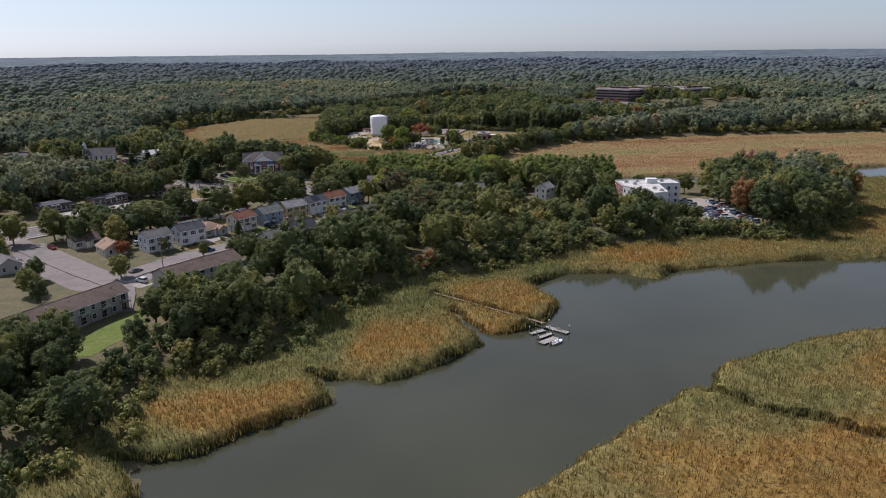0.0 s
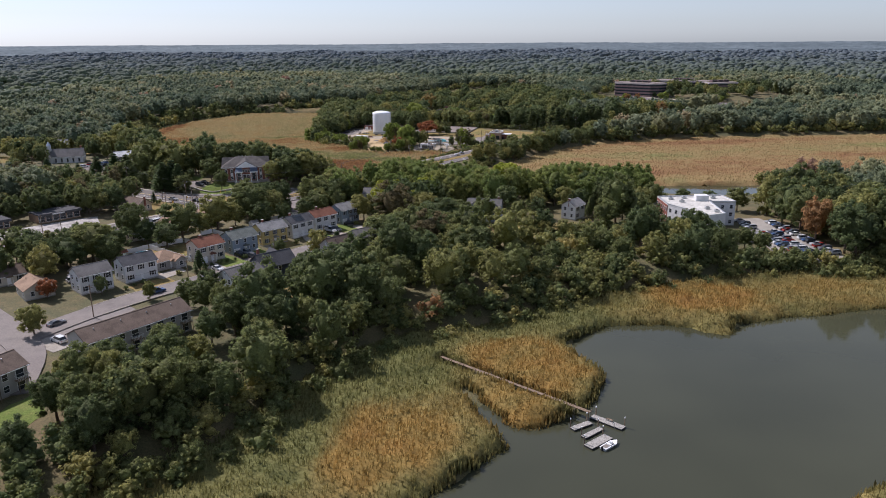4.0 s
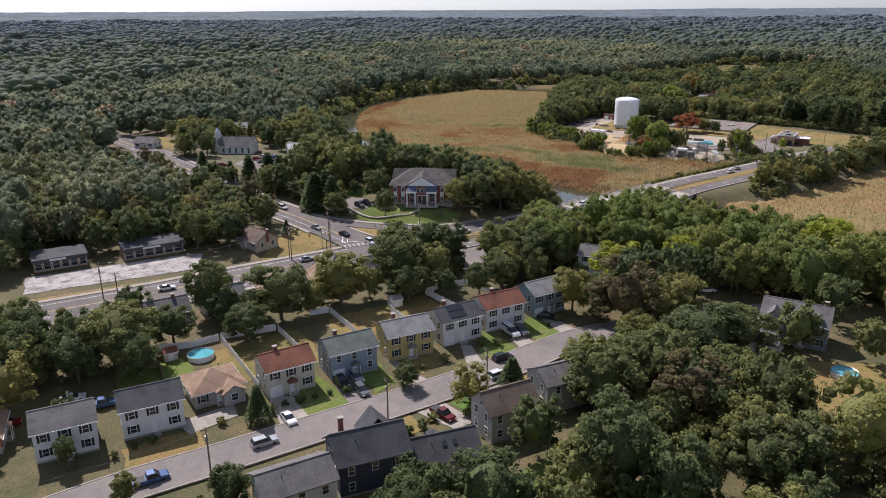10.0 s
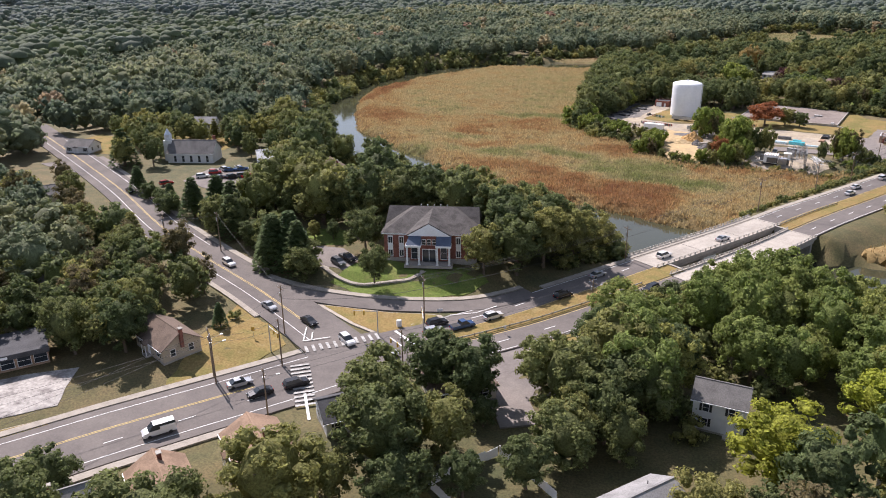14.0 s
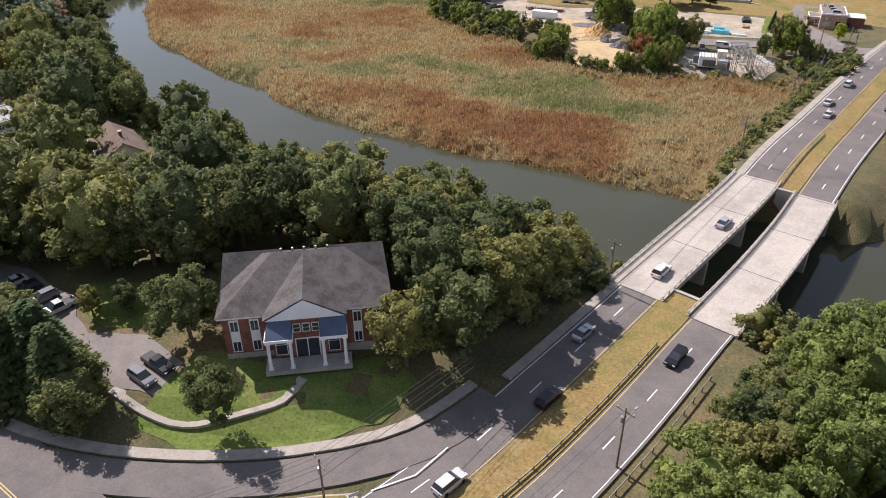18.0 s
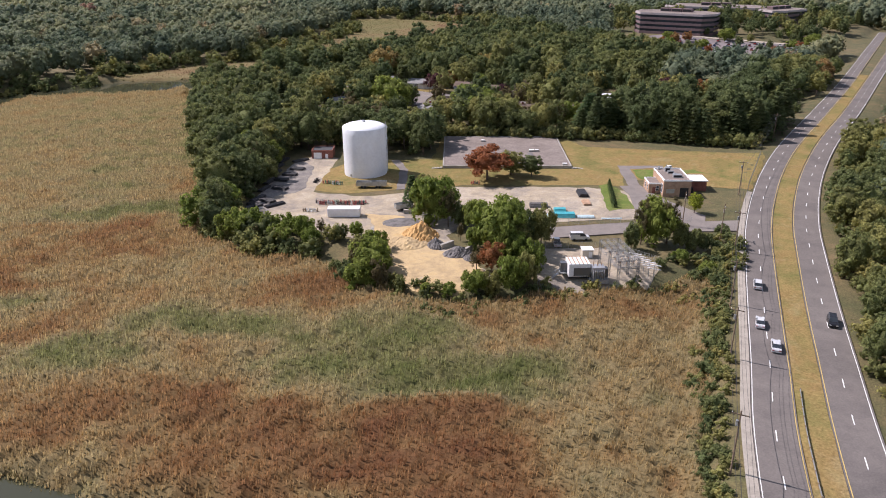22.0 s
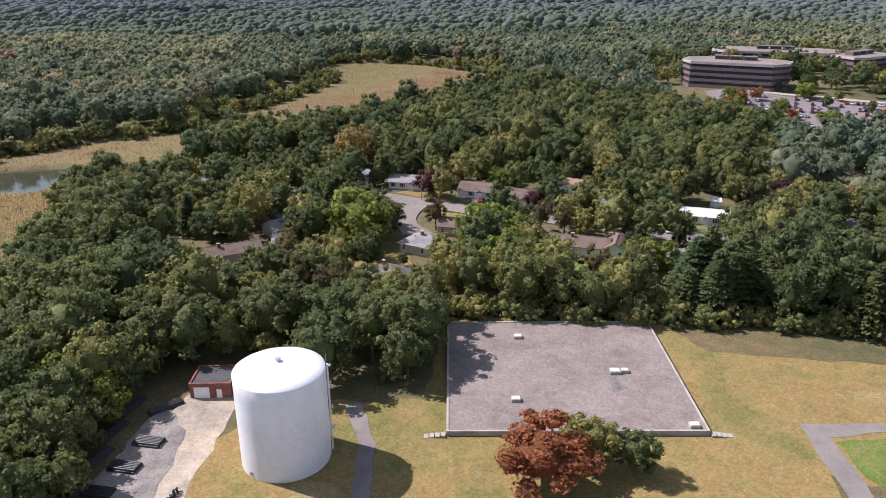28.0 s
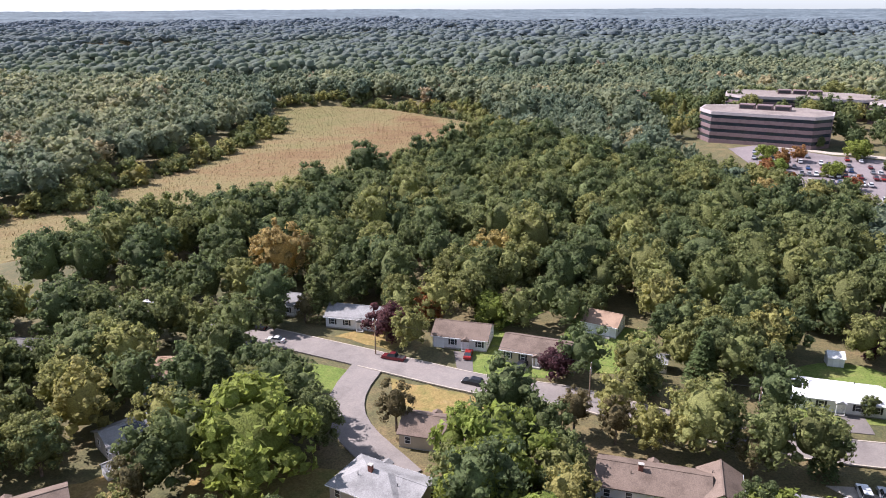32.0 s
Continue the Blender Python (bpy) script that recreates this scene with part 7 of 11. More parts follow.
strip("pavement", LINES["slip_road"], -4.9, -3.2, 0.16, M_SIDEWALK, "pale curved pavement below the library slope", "pavement", start=8)
strip("pavement", LINES["west_road"], 6.5, 7.8, 0.16, M_SIDEWALK, "pale pavement on the south side of the west road", "pavement", start=190, end=262)
strip("pavement", LINES["carriageway_north"], -5.3, -3.65, 0.2, M_SIDEWALK, "pale concrete footway beside the carriageway", "pavement", start=46, end=300)

# median between the carriageways
_cn, _cs = LINES["carriageway_north"], LINES["carriageway_south"]
_rn, _rs = run_of(_cn), run_of(_cs)
_mid = []
for _s in np.arange(16, 560, 4.0):
    _p = np.array([np.interp(_s, _rn, _cn[:, i]) for i in range(3)])
    _j = np.argmin(np.hypot(_cs[:, 0] - _p[0], _cs[:, 1] - _p[1]))
    _mid.append((*((_p[:2] + _cs[_j, :2]) / 2), (_p[2] + _cs[_j, 2]) / 2, np.hypot(*(_cs[_j, :2] - _p[:2]))))
_mid = np.array(_mid)


def median(i0, i1, label):
    q = _mid[i0:i1]
    n = side_of(q)
    half = np.maximum(q[:, 3:4] / 2 - 3.75, 0.4)
    a = np.column_stack([q[:, :2] - n * half, q[:, 2] + 0.22])
    b = np.column_stack([q[:, :2] + n * half, q[:, 2] + 0.22])
    k = len(q)
    v = np.concatenate([a, b, a - (0, 0, 0.5), b - (0, 0, 0.5)])
    f = []
    for i in range(k - 1):
        f += [(i, k + i, k + i + 1, i + 1), (2 * k + i, i, i + 1, 2 * k + i + 1), (k + i, 3 * k + i, 3 * k + i + 1, k + i + 1)]
    tagged(new("median", mesh_from("median", v, np.array(f), M_DRYLAWN)), label, "median", kind="structure")


_arc = np.concatenate([[0], np.cumsum(np.hypot(*np.diff(_mid[:, :2], axis=0).T))])
_b0 = int(np.argmin(np.hypot(_mid[:, 0] + 48, _mid[:, 1] - 457)))
_b1 = int(np.argmin(np.hypot(_mid[:, 0] + 20, _mid[:, 1] - 500)))
def end_wall(i, label):
    q = _mid[i]
    n = side_of(_mid[i:i + 2] if i + 1 < len(_mid) else _mid[i - 1:i + 1])[0]
    ang = math.degrees(math.atan2(n[1], n[0]))
    w = max(q[3] / 2 - 4.4, 0.8)
    e = thing("end_wall", pose(q[0], q[1], q[2], 0, 0, ang), label, "wall")
    part("wall", boxes((-w, w, -0.25, 0.25, -7.0, 0.35)), M_CONCRETE, e)
    part("coping", boxes((-w, w, -0.35, 0.35, 0.35, 0.5)), M_CONCRETE, e)


end_wall(_b0, "concrete end wall between the bridge decks")
end_wall(_b1, "concrete end wall between the bridge decks")
median(0, _b0 + 1, "narrow strip of dry grass between the carriageways")
median(_b1, len(_mid), "strip of dry grass between the carriageways")


def guard_rail(line, off, start, end, label):
    """A wooden-posted steel guard rail."""
    r = run_of(line)
    n = side_of(line)
    s0 = start
    p0 = [np.interp(s0, r, line[:, i]) for i in range(3)]
    e = thing("guard_rail", pose(*p0), label, "guard rail")
    inv = e.matrix_world.inverted()
    post = None
    pts = []
    for s in np.arange(start, end, 3.0):
        nn = [np.interp(s, r, n[:, i]) for i in range(2)]
        p = Vector((np.interp(s, r, line[:, 0]) + nn[0] * off, np.interp(s, r, line[:, 1]) + nn[1] * off, np.interp(s, r, line[:, 2])))
        pts.append(p)
        m = inv @ Matrix.Translation(p)
        if post is None:
            post = part("post", boxes((-0.09, 0.09, -0.09, 0.09, -0.5, 0.85)), M_WOOD, e)
            post.matrix_local = m
        else:
            share("post", post, e, m)
    q = np.array([p[:] for p in pts])
    v, f = ribbon(q, -0.04, 0.04, 0.75, None, 0.32)
    o = new("rail", mesh_from("rail", v, f, M_STEEL))
    o.parent = e
    o.matrix_local = inv
    return e


guard_rail(LINES["carriageway_south"], -4.5, 14, 76, "rusty steel guard rail on wooden posts in the median")
guard_rail(LINES["carriageway_north"], 4.6, 139, 178, "rusty steel guard rail on wooden posts in the median")
guard_rail(LINES["carriageway_south"], 5.0, 30, 74, "steel guard rail on wooden posts beside the wood")


def bridge():
    """Two concrete decks on piers over the river, with parapets and rails."""
    for name, label in (("carriageway_north", "pale concrete road bridge deck over the river"), ("carriageway_south", "pale concrete road bridge deck over the river")):
        line = LINES[name]
        r = run_of(line)
        i0, i1 = (int(np.argmin(np.hypot(line[:, 0] - x, line[:, 1] - y))) for x, y in (((-55.5, 457.5), (-24.8, 504)) if "north" in name else ((-44, 449.5), (-15, 496.5))))
        s0, s1 = r[i0], r[i1]
        e = thing("bridge", pose(*line[i0]), label, "bridge")
        inv = e.matrix_world.inverted()

        def add(nm, o0, o1, lift, thick, m, a=s0, b=s1, lab=""):
            v, f = ribbon(line, o0, o1, lift, None, thick, a, b)
            o = new(nm, mesh_from(nm, v, f, m))
            o.parent = e
            o.matrix_local = inv
            if lab:
                o["label"] = lab
            return o

        add("deck", -4.1, 4.1, 0.15, 1.0, M_DECK)
        for k in range(5):
            add("girder", -3.4 + 1.7 * k - 0.3, -3.4 + 1.7 * k + 0.3, -0.86, 1.1, M_CONCRETE)
        wide = 1.5 if "north" in name else 0.0
        if wide:
            add("footway", -5.6, -4.1, 0.35, 1.0, M_SIDEWALK)
        for o in (-4.35 - wide, 4.0):
            p = add("parapet", o, o + 0.35, 0.42, 0.9, M_DECK)
            for h in (0.78, 1.1):
                add("rail", o + 0.12, o + 0.22, h, 0.09, M_DECK)
            k = 0
            for s in np.arange(s0 + 0.5, s1, 2.2):
                q, ang = at_run(line, s)
                n = (math.sin(radians(ang)), -math.cos(radians(ang)))
                bm = boxes((-0.16, 0.16, -0.1, 0.1, -0.02, 0.72), bevel=0.03)
                st = part("rail_post", bm, M_POST, e)
                st.matrix_local = inv @ pose(q[0] + n[0] * (o + 0.16), q[1] + n[1] * (o + 0.16), q[2] + 0.42, 0, 0, ang)
        for u in (0.03, 0.35, 0.67, 0.97):
            q, ang = at_run(line, s0 + (s1 - s0) * u)
            bm = boxes((-0.5, 0.5, -3.9, 3.9, -9.0, -1.9), bevel=0.08)
            o = part("pier", bm, M_CONCRETE, e)
            o.matrix_local = inv @ pose(*q, 0, 0, ang)
        for u in (0.0, 0.35, 0.67, 0.985):
            q, ang = at_run(line, s0 + (s1 - s0) * u)
            o = part("expansion_joint", boxes((0, 0.14, -4.0, 4.0, 0.14, 0.158)), M_BLACK, e)
            o.matrix_local = inv @ pose(*q, 0, 0, ang)


M_POST = plain("bleached concrete posts", (0.55, 0.52, 0.47), 0.9, vary=0.15, scale=0.8)
M_DECK = plain("pale bridge concrete", (0.41, 0.37, 0.32), 0.9, vary=0.14, scale=0.18, fine=2.5)
bridge()


# painted markings at the junction
def paint(name, poly, m=M_LINE, z=3.28):
    bm = bmesh.new()
    bm.faces.new([bm.verts.new((x, y, 0)) for x, y in poly])
    if bm.faces[:][0].normal.z < 0:
        bmesh.ops.reverse_faces(bm, faces=list(bm.faces))
    ob = part(name, bm, m, road_objects["main_road"])
    ob.location.z = z
    return ob


M_FADED = plain("worn white road paint", (0.40, 0.39, 0.37), 0.8, vary=0.35, scale=1.6)


def bars(a, b, n, along, width=0.55, z=3.28):
    """A zebra crossing between two points; along: the bars' length vector."""
    a, b, along = Vector((*a, 0)), Vector((*b, 0)), Vector((*along, 0))
    d = (b - a).normalized() * width / 2
    for k in range(n):
        c = a.lerp(b, k / (n - 1))
        paint("crossing_bar", [(c - d - along)[:2], (c + d - along)[:2], (c + d + along)[:2], (c - d + along)[:2]], M_FADED, z)


bars((-112.8, 378.2), (-104.5, 366.5), 11, (1.5, 1.1), 0.6, 3.42)
bars((-115, 384.4), (-103.8, 394.4), 11, (0.9, -1.0), 0.6, 3.36)


def lined(points, w, z, m=M_LINE):
    for a, b in zip(points, points[1:]):
        a, b = Vector(a), Vector(b)
        n = (b - a).normalized()
        n = Vector((-n.y, n.x)) * w / 2
        paint("painted_line", [(a - n)[:], (b - n)[:], (b + n)[:], (a + n)[:]], m, z)


lined([(-101.3, 398), (-95.2, 393.8)], 0.6, 3.3)
lined([(-120, 393), (-117.4, 387.2), (-113, 390.6)], 0.25, 3.42)
lined([(-117.6, 391.4), (-116.0, 388.2)], 0.25, 3.42)
lined([(-93, 409.5), (-88, 412.5), (-84.5, 417.5)], 0.2, 3.12)
lined([(-106.5, 369.5), (-101.5, 362.5)], 0.5, 3.44)


def signal_pole(x, y, rot, reach):
    e = thing("traffic_signal", pose(x, y, gz(x, y), 0, 0, rot), "grey traffic signal mast with yellow lamps", "traffic light")
    part("mast", tube(bmesh.new(), (0, 0, -0.5), (0, 0, 6.2), 0.13, 0.1), M_STEEL, e)
    part("arm", tube(bmesh.new(), (0, 0, 5.9), (reach, 0, 6.3), 0.09, 0.06), M_STEEL, e)
    for k in (0.55, 0.95):
        h = part("signal_head", boxes((reach * k - 0.16, reach * k + 0.16, -0.14, 0.14, 5.2, 6.2), bevel=0.03), M_SIGNAL, e)
        for q, c in enumerate((M_TAIL, M_YELLOW, M_LAMPGREEN)):
            part("lens", tube(bmesh.new(), (reach * k, -0.14, 6.0 - 0.3 * q), (reach * k, -0.19, 6.0 - 0.3 * q), 0.1, sides=10), c, h)


M_SIGNAL = plain("signal yellow", (0.55, 0.33, 0.04), 0.5, vary=0.1)
M_LAMPGREEN = plain("dull green lens", (0.03, 0.16, 0.09), 0.3, vary=0.1)
signal_pole(-93.5, 395, 115, 5.5)
signal_pole(-104, 395.2, 205, 5.0)
signal_pole(-121.5, 381.5, -35, 5.0)
signal_pole(-91.5, 382, 150, 5.5)

_ps = [(-177, 417, 60), (-165, 424, 60), (-123, 389, 60), (-97, 404, 40), (-61, 458, 50), (-27, 515, 50), (-8, 545, 50), (5.5, 566, 50), (24.5, 594, 50), (53, 636, 50), (106, 694, 50)]
for _x, _y, _r in _ps:
    pole(_x, _y, _r + 90, 11.5)
for _o in (-1.1, -0.5, 0.5, 1.1):
    wire([(x + _o * math.cos(radians(r + 90)), y + _o * math.sin(radians(r + 90)), gz(x, y) + 11.2) for x, y, r in _ps[2:]], 0.025, 0.9)
wire([(x, y, gz(x, y) + 8.5) for x, y, r in _ps[2:]], 0.045, 1.0)
wire([(x, y, gz(x, y) + 11) for x, y, r in _ps[:3]], 0.03, 1.0)
for _x, _y, _r, _l in ((-144, 318, 50, 0), (-154, 323, 50, 0), (-126, 369, 50, 1), (-108, 360, 50, 1), (-92, 381, 50, 1), (-116, 377, 50, 0), (-124, 367, 50, 1), (-63, 417, 50, 1), (-170, 300, 50, 0), (-190, 276, 50, 0)):
    pole(_x, _y, _r + 90, 10.5, True, bool(_l))
for _q in ([(-190, 276), (-170, 300), (-144, 318), (-126, 369), (-123, 389)], [(-154, 323), (-124, 367), (-116, 377)], [(-108, 360), (-92, 381), (-63, 417)]):
    for _o in (0, 0.9):
        wire([(x + _o, y, gz(x, y) + 10.2 - _o) for x, y in _q], 0.025, 0.8)
_b = thing("signal_cabinet", pose(-101.5, 400.5, gz(-101.5, 400.5) + 0.4, 0, 0, 40), "pale grey roadside signal cabinet", "cabinet")
part("body", boxes((-0.5, 0.5, -0.35, 0.35, 0, 1.5), bevel=0.04), M_WHITE, _b)
part("door", boxes((-0.42, 0.42, -0.38, -0.34, 0.15, 1.35)), M_WHITE, _b)


def sign(x, y, rot, w, h, tall, m, label):
    e = thing("road_sign", pose(x, y, gz(x, y), 0, 0, rot), label, "sign")
    part("post", tube(bmesh.new(), (0, 0, -0.4), (0, 0, tall), 0.04, sides=6), M_STEEL, e)
    part("board", boxes((-w / 2, w / 2, -0.06, -0.03, tall - h, tall)), m, e)


sign(-94.5, 407, 30, 1.2, 0.6, 2.8, M_WHITE, "small white roadside sign on a post")
sign(-128, 385, 30, 0.7, 0.9, 2.6, M_SIGNAL, "small yellow roadside sign")
sign(-79, 405, 50, 0.6, 0.8, 2.4, M_WHITE, "small white roadside sign on a post")


def shop(x, y, rot, w, d, label):
    e = thing("shop", pose(x, y, gz(x, y), 0, 0, rot), label, "shop")
    part("wall", boxes((-w / 2, w / 2, -d / 2, d / 2, -0.5, 3.6)), M_TANBRICK, e)
    part("roof", boxes((-w / 2 - 0.3, w / 2 + 0.3, -d / 2 - 1.4, d / 2 + 0.3, 3.6, 4.0)), R_DARK, e)
    part("fascia", boxes((-w / 2 - 0.35, w / 2 + 0.35, -d / 2 - 1.5, -d / 2 - 1.4, 3.0, 4.05)), R_DARK, e)
    for k in range(6):
        xx = -w / 2 + w * (k + 0.5) / 6
        window(e, xx, -d / 2 - 0.02, 0.6, 0, w / 6 - 0.6, 2.1, name="shop_window")
    part("sign_board", boxes((-w * 0.2, w * 0.1, -d / 2 - 1.56, -d / 2 - 1.5, 3.3, 3.8)), M_WHITE, e, "white sign board with unreadable lettering")


shop(-168, 358, 51, 17, 9, "low dark-roofed shop row with a pale forecourt")
shop(-186, 340, 51, 14, 9, "low dark-roofed shop row under trees")
drape("car_park", [(-176, 318), (-146, 351), (-152, 362), (-160, 356), (-178, 336), (-186, 328)], plain("bleached cracked asphalt", (0.37, 0.345, 0.32), 0.9, vary=0.3, scale=0.25, fine=1.5, dirt=(0.2, 0.18, 0.17)), 0.10, "bleached cracked asphalt forecourt", "car park")
island("verge", [(-171, 310), (-142, 344), (-141, 347.5), (-144, 348), (-173, 315)], 0.16, M_DRYLAWN, "dry grass verge between forecourt and road")
drape("car_park", [(-78, 398), (-70, 408), (-60, 396), (-62, 384), (-72, 380)], M_ASPHALT_OLD, 0.05, "faded asphalt mouth of the side lot", "car park")
island("verge", [(-73, 400), (-70, 405), (-66, 411), (-63, 409), (-67, 401), (-70, 398)], 0.2, M_DRYLAWN, "dry grass corner with a wooden rail")


def church():
    e = thing("church", pose(-235, 502.5, 5.0, 0, 0, 17), "white church with grey roof and small steeple", "church")
    part("wall", gable_body(bmesh.new(), -9, 9, -5, 5, -1, 4.5, 4.0), S_WHITE, e)
    gable_roof(e, -9, 9, -5, 5, 4.5, 4.0, R_GREY)
    part("tower", boxes((-11.6, -8.4, -1.6, 1.6, -1, 8.6)), S_WHITE, e)
    part("belfry", boxes((-11.1, -8.9, -1.1, 1.1, 8.6, 10.8)), S_WHITE, e)
    bm = bmesh.new()
    bmesh.ops.create_cone(bm, cap_ends=True, segments=8, radius1=1.4, radius2=0.1, depth=2.2, matrix=Matrix.Translation((-10, 0, 11.9)))
    part("cupola", bm, M_PEDIMENT, e)
    part("chimney", boxes((6.5, 7.5, 3.5, 4.3, 3, 9.5)), M_BRICK, e)
    for s in (-1, 1):
        for k in range(5):
            window(e, -6 + 3.2 * k, s * 5.02, 1.0, 0 if s < 0 else 180, 1.0, 2.4)
    part("door", boxes((-11.68, -11.58, -0.9, 0.9, 0, 2.6)), M_BRICK, e)


church()
house(-203, 508, 40, 11, 8, "white house with pale roof behind the church", S_WHITE, R_WHITE, 1, 2.4)
house(-164, 487.5, -50, 14, 9, "grey gabled house in trees behind the hall", S_CREAM, R_BROWN, 2, 3.0, chimney=(2, 0.6))
house(-152, 465, -40, 12, 8.5, "brown-roofed house in trees behind the hall", S_CREAM, R_BROWN, 1, 2.8, chimney=(2, 0.6))
house(-262, 545, 20, 10, 8, "white house in trees", S_WHITE, R_PALE, 2, 2.2)
house(-290, 500, 10, 11, 8, "white house in trees beyond the church", S_WHITE, R_GREY, 1, 2.2)
house(-245, 440, 60, 10, 8, "grey-roofed house under trees", S_CREAM, R_GREY, 1, 2.2)
house(-185, 390, 60, 10, 8, "grey-roofed house under trees", S_CREAM, R_PALE, 1, 2.4)
for _k, (_x, _y, _r, _s, _c) in enumerate(((-211, 492, 38, "sedan", "blue"), (-207.5, 494.5, 38, "sedan", "blue"), (-214, 487, 38, "suv", "red"), (-205, 484, 38, "sedan", "black"), (-201.5, 486.5, 38, "suv", "grey"), (-215, 481, 38, "suv", "white"))):
    car(_x, _y, _r, _s, _c, group="cars in the church car park")
drape("car_park", [(-219, 475), (-221, 494), (-206, 494), (-185, 482), (-194, 466)], M_ASPHALT_OLD, 0.10, "pale asphalt church car park", "car park")
drape("car_park", [(-290, 478), (-262, 470), (-256, 486), (-276, 496)], M_ASPHALT_OLD, 0.12, "pale asphalt lot by the west road", "car park")
drape("lawn", [(-170, 482), (-163, 496), (-150, 492), (-138, 486), (-141, 476), (-156, 476)], M_DRYLAWN, 0.06, "leaf-strewn dry grass behind the hall", "lawn")
drape("lawn", [(-270, 520), (-235, 520), (-240, 560), (-280, 560)], M_DRYLAWN, 0.06, "dry grass behind the church", "lawn")
drape("lawn", [(-310, 500), (-270, 500), (-270, 520), (-310, 530)], M_DRYLAWN, 0.08, "dry grass beside the church", "lawn")
for _c in ((-208, 482, 60, "sedan", "grey"), (-204, 484, 60, "suv", "black"), (-200, 487, 60, "sedan", "red"), (-214, 492, 150, "suv", "silver"), (-210, 496, 150, "sedan", "white"), (-222, 470, 60, "suv", "red")):
    car(*_c)

# ---- works yard ----
drape("yard", [(-102, 656), (-92, 690), (-78, 716), (-68, 712), (-80, 672), (-66, 664), (-48, 664), (-40, 668), (10, 656), (20, 650), (30, 630), (14, 624), (-22, 630), (-34, 634), (-46, 624), (-44, 604), (-40, 594), (-52, 590), (-64, 600), (-64, 622), (-80, 634), (-98, 640)], M_GRAVEL, 0.08, "pale sandy gravel works yard with tyre tracks", "yard", cut=8)
drape("sand_patch", [(-66, 647), (-55, 642), (-53, 631), (-52, 619), (-50, 613), (-42, 606.4), (-43, 596), (-51, 589), (-61, 595), (-66, 605), (-64.5, 620), (-65, 633)], M_SAND, 0.13, "orange sand tracked over the yard", "sand", cut=6)
drape("lawn", [(-82, 676), (-70, 668), (-48, 668), (-30, 668), (12, 658), (22, 654), (26, 664), (60, 640), (84, 668), (92, 680), (30, 706), (26, 720), (-22, 738), (-34, 702), (-52, 706), (-66, 704), (-76, 694)], M_DRYLAWN, 0.05, "dry mown grass round the tank and reservoir", "lawn", cut=8)
drape("lawn", [(33.4, 671.5), (45.2, 670.2), (55.1, 667), (57.4, 661.6), (41.3, 664.6), (32, 656), (31.2, 662)], M_LAWN, 0.09, "greener grass inside the loop path", "lawn")
drape("lawn", [(14, 656.9), (17.7, 658), (19, 650.7), (16.2, 632.4), (7, 632.5), (9.3, 642.3)], M_LAWN, 0.12, "green grass strip with young conifers", "lawn")
drape("yard_road", [(20.7, 655), (27.8, 653.8), (28, 641), (30, 633.6), (33, 622), (28, 614), (11.4, 620), (13.3, 627), (19.5, 644.8)], M_ASPHALT_OLD, 0.14, "curved asphalt drive to the pump house", "road")
drape("yard", [(-92.4, 670), (-86, 672), (-82, 677), (-78, 702), (-83, 712), (-90, 694), (-99, 668), (-101, 655), (-95.7, 649)], patchy("dark cinder gravel", [(0.13, 0.12, 0.115), (0.19, 0.175, 0.165), (0.26, 0.235, 0.21), (0.31, 0.275, 0.23)], 0.07, 2.5, 0.3), 0.12, "dark grey cinders below the pipe stacks", "yard")
drape("path", [(-53, 668), (-50, 668), (-45, 690), (-46, 704), (-49, 704), (-48, 690)], M_ASPHALT_OLD, 0.12, "worn gravel track beside the tank", "path")
drape("yard_road", [(30.5, 678), (46.7, 674), (45.6, 671.6), (33.2, 673), (30, 660.7), (27.7, 653.8), (23.9, 654.7), (26.8, 665)], M_ASPHALT_OLD, 0.1, "narrow asphalt loop path on the grass", "path")
drape("substation_yard", [(-25, 609.5), (-6, 604.5), (2, 592), (-8, 580), (-20, 581), (-32.5, 584)], M_GRAVEL, 0.12, "grey gravel substation yard", "yard")


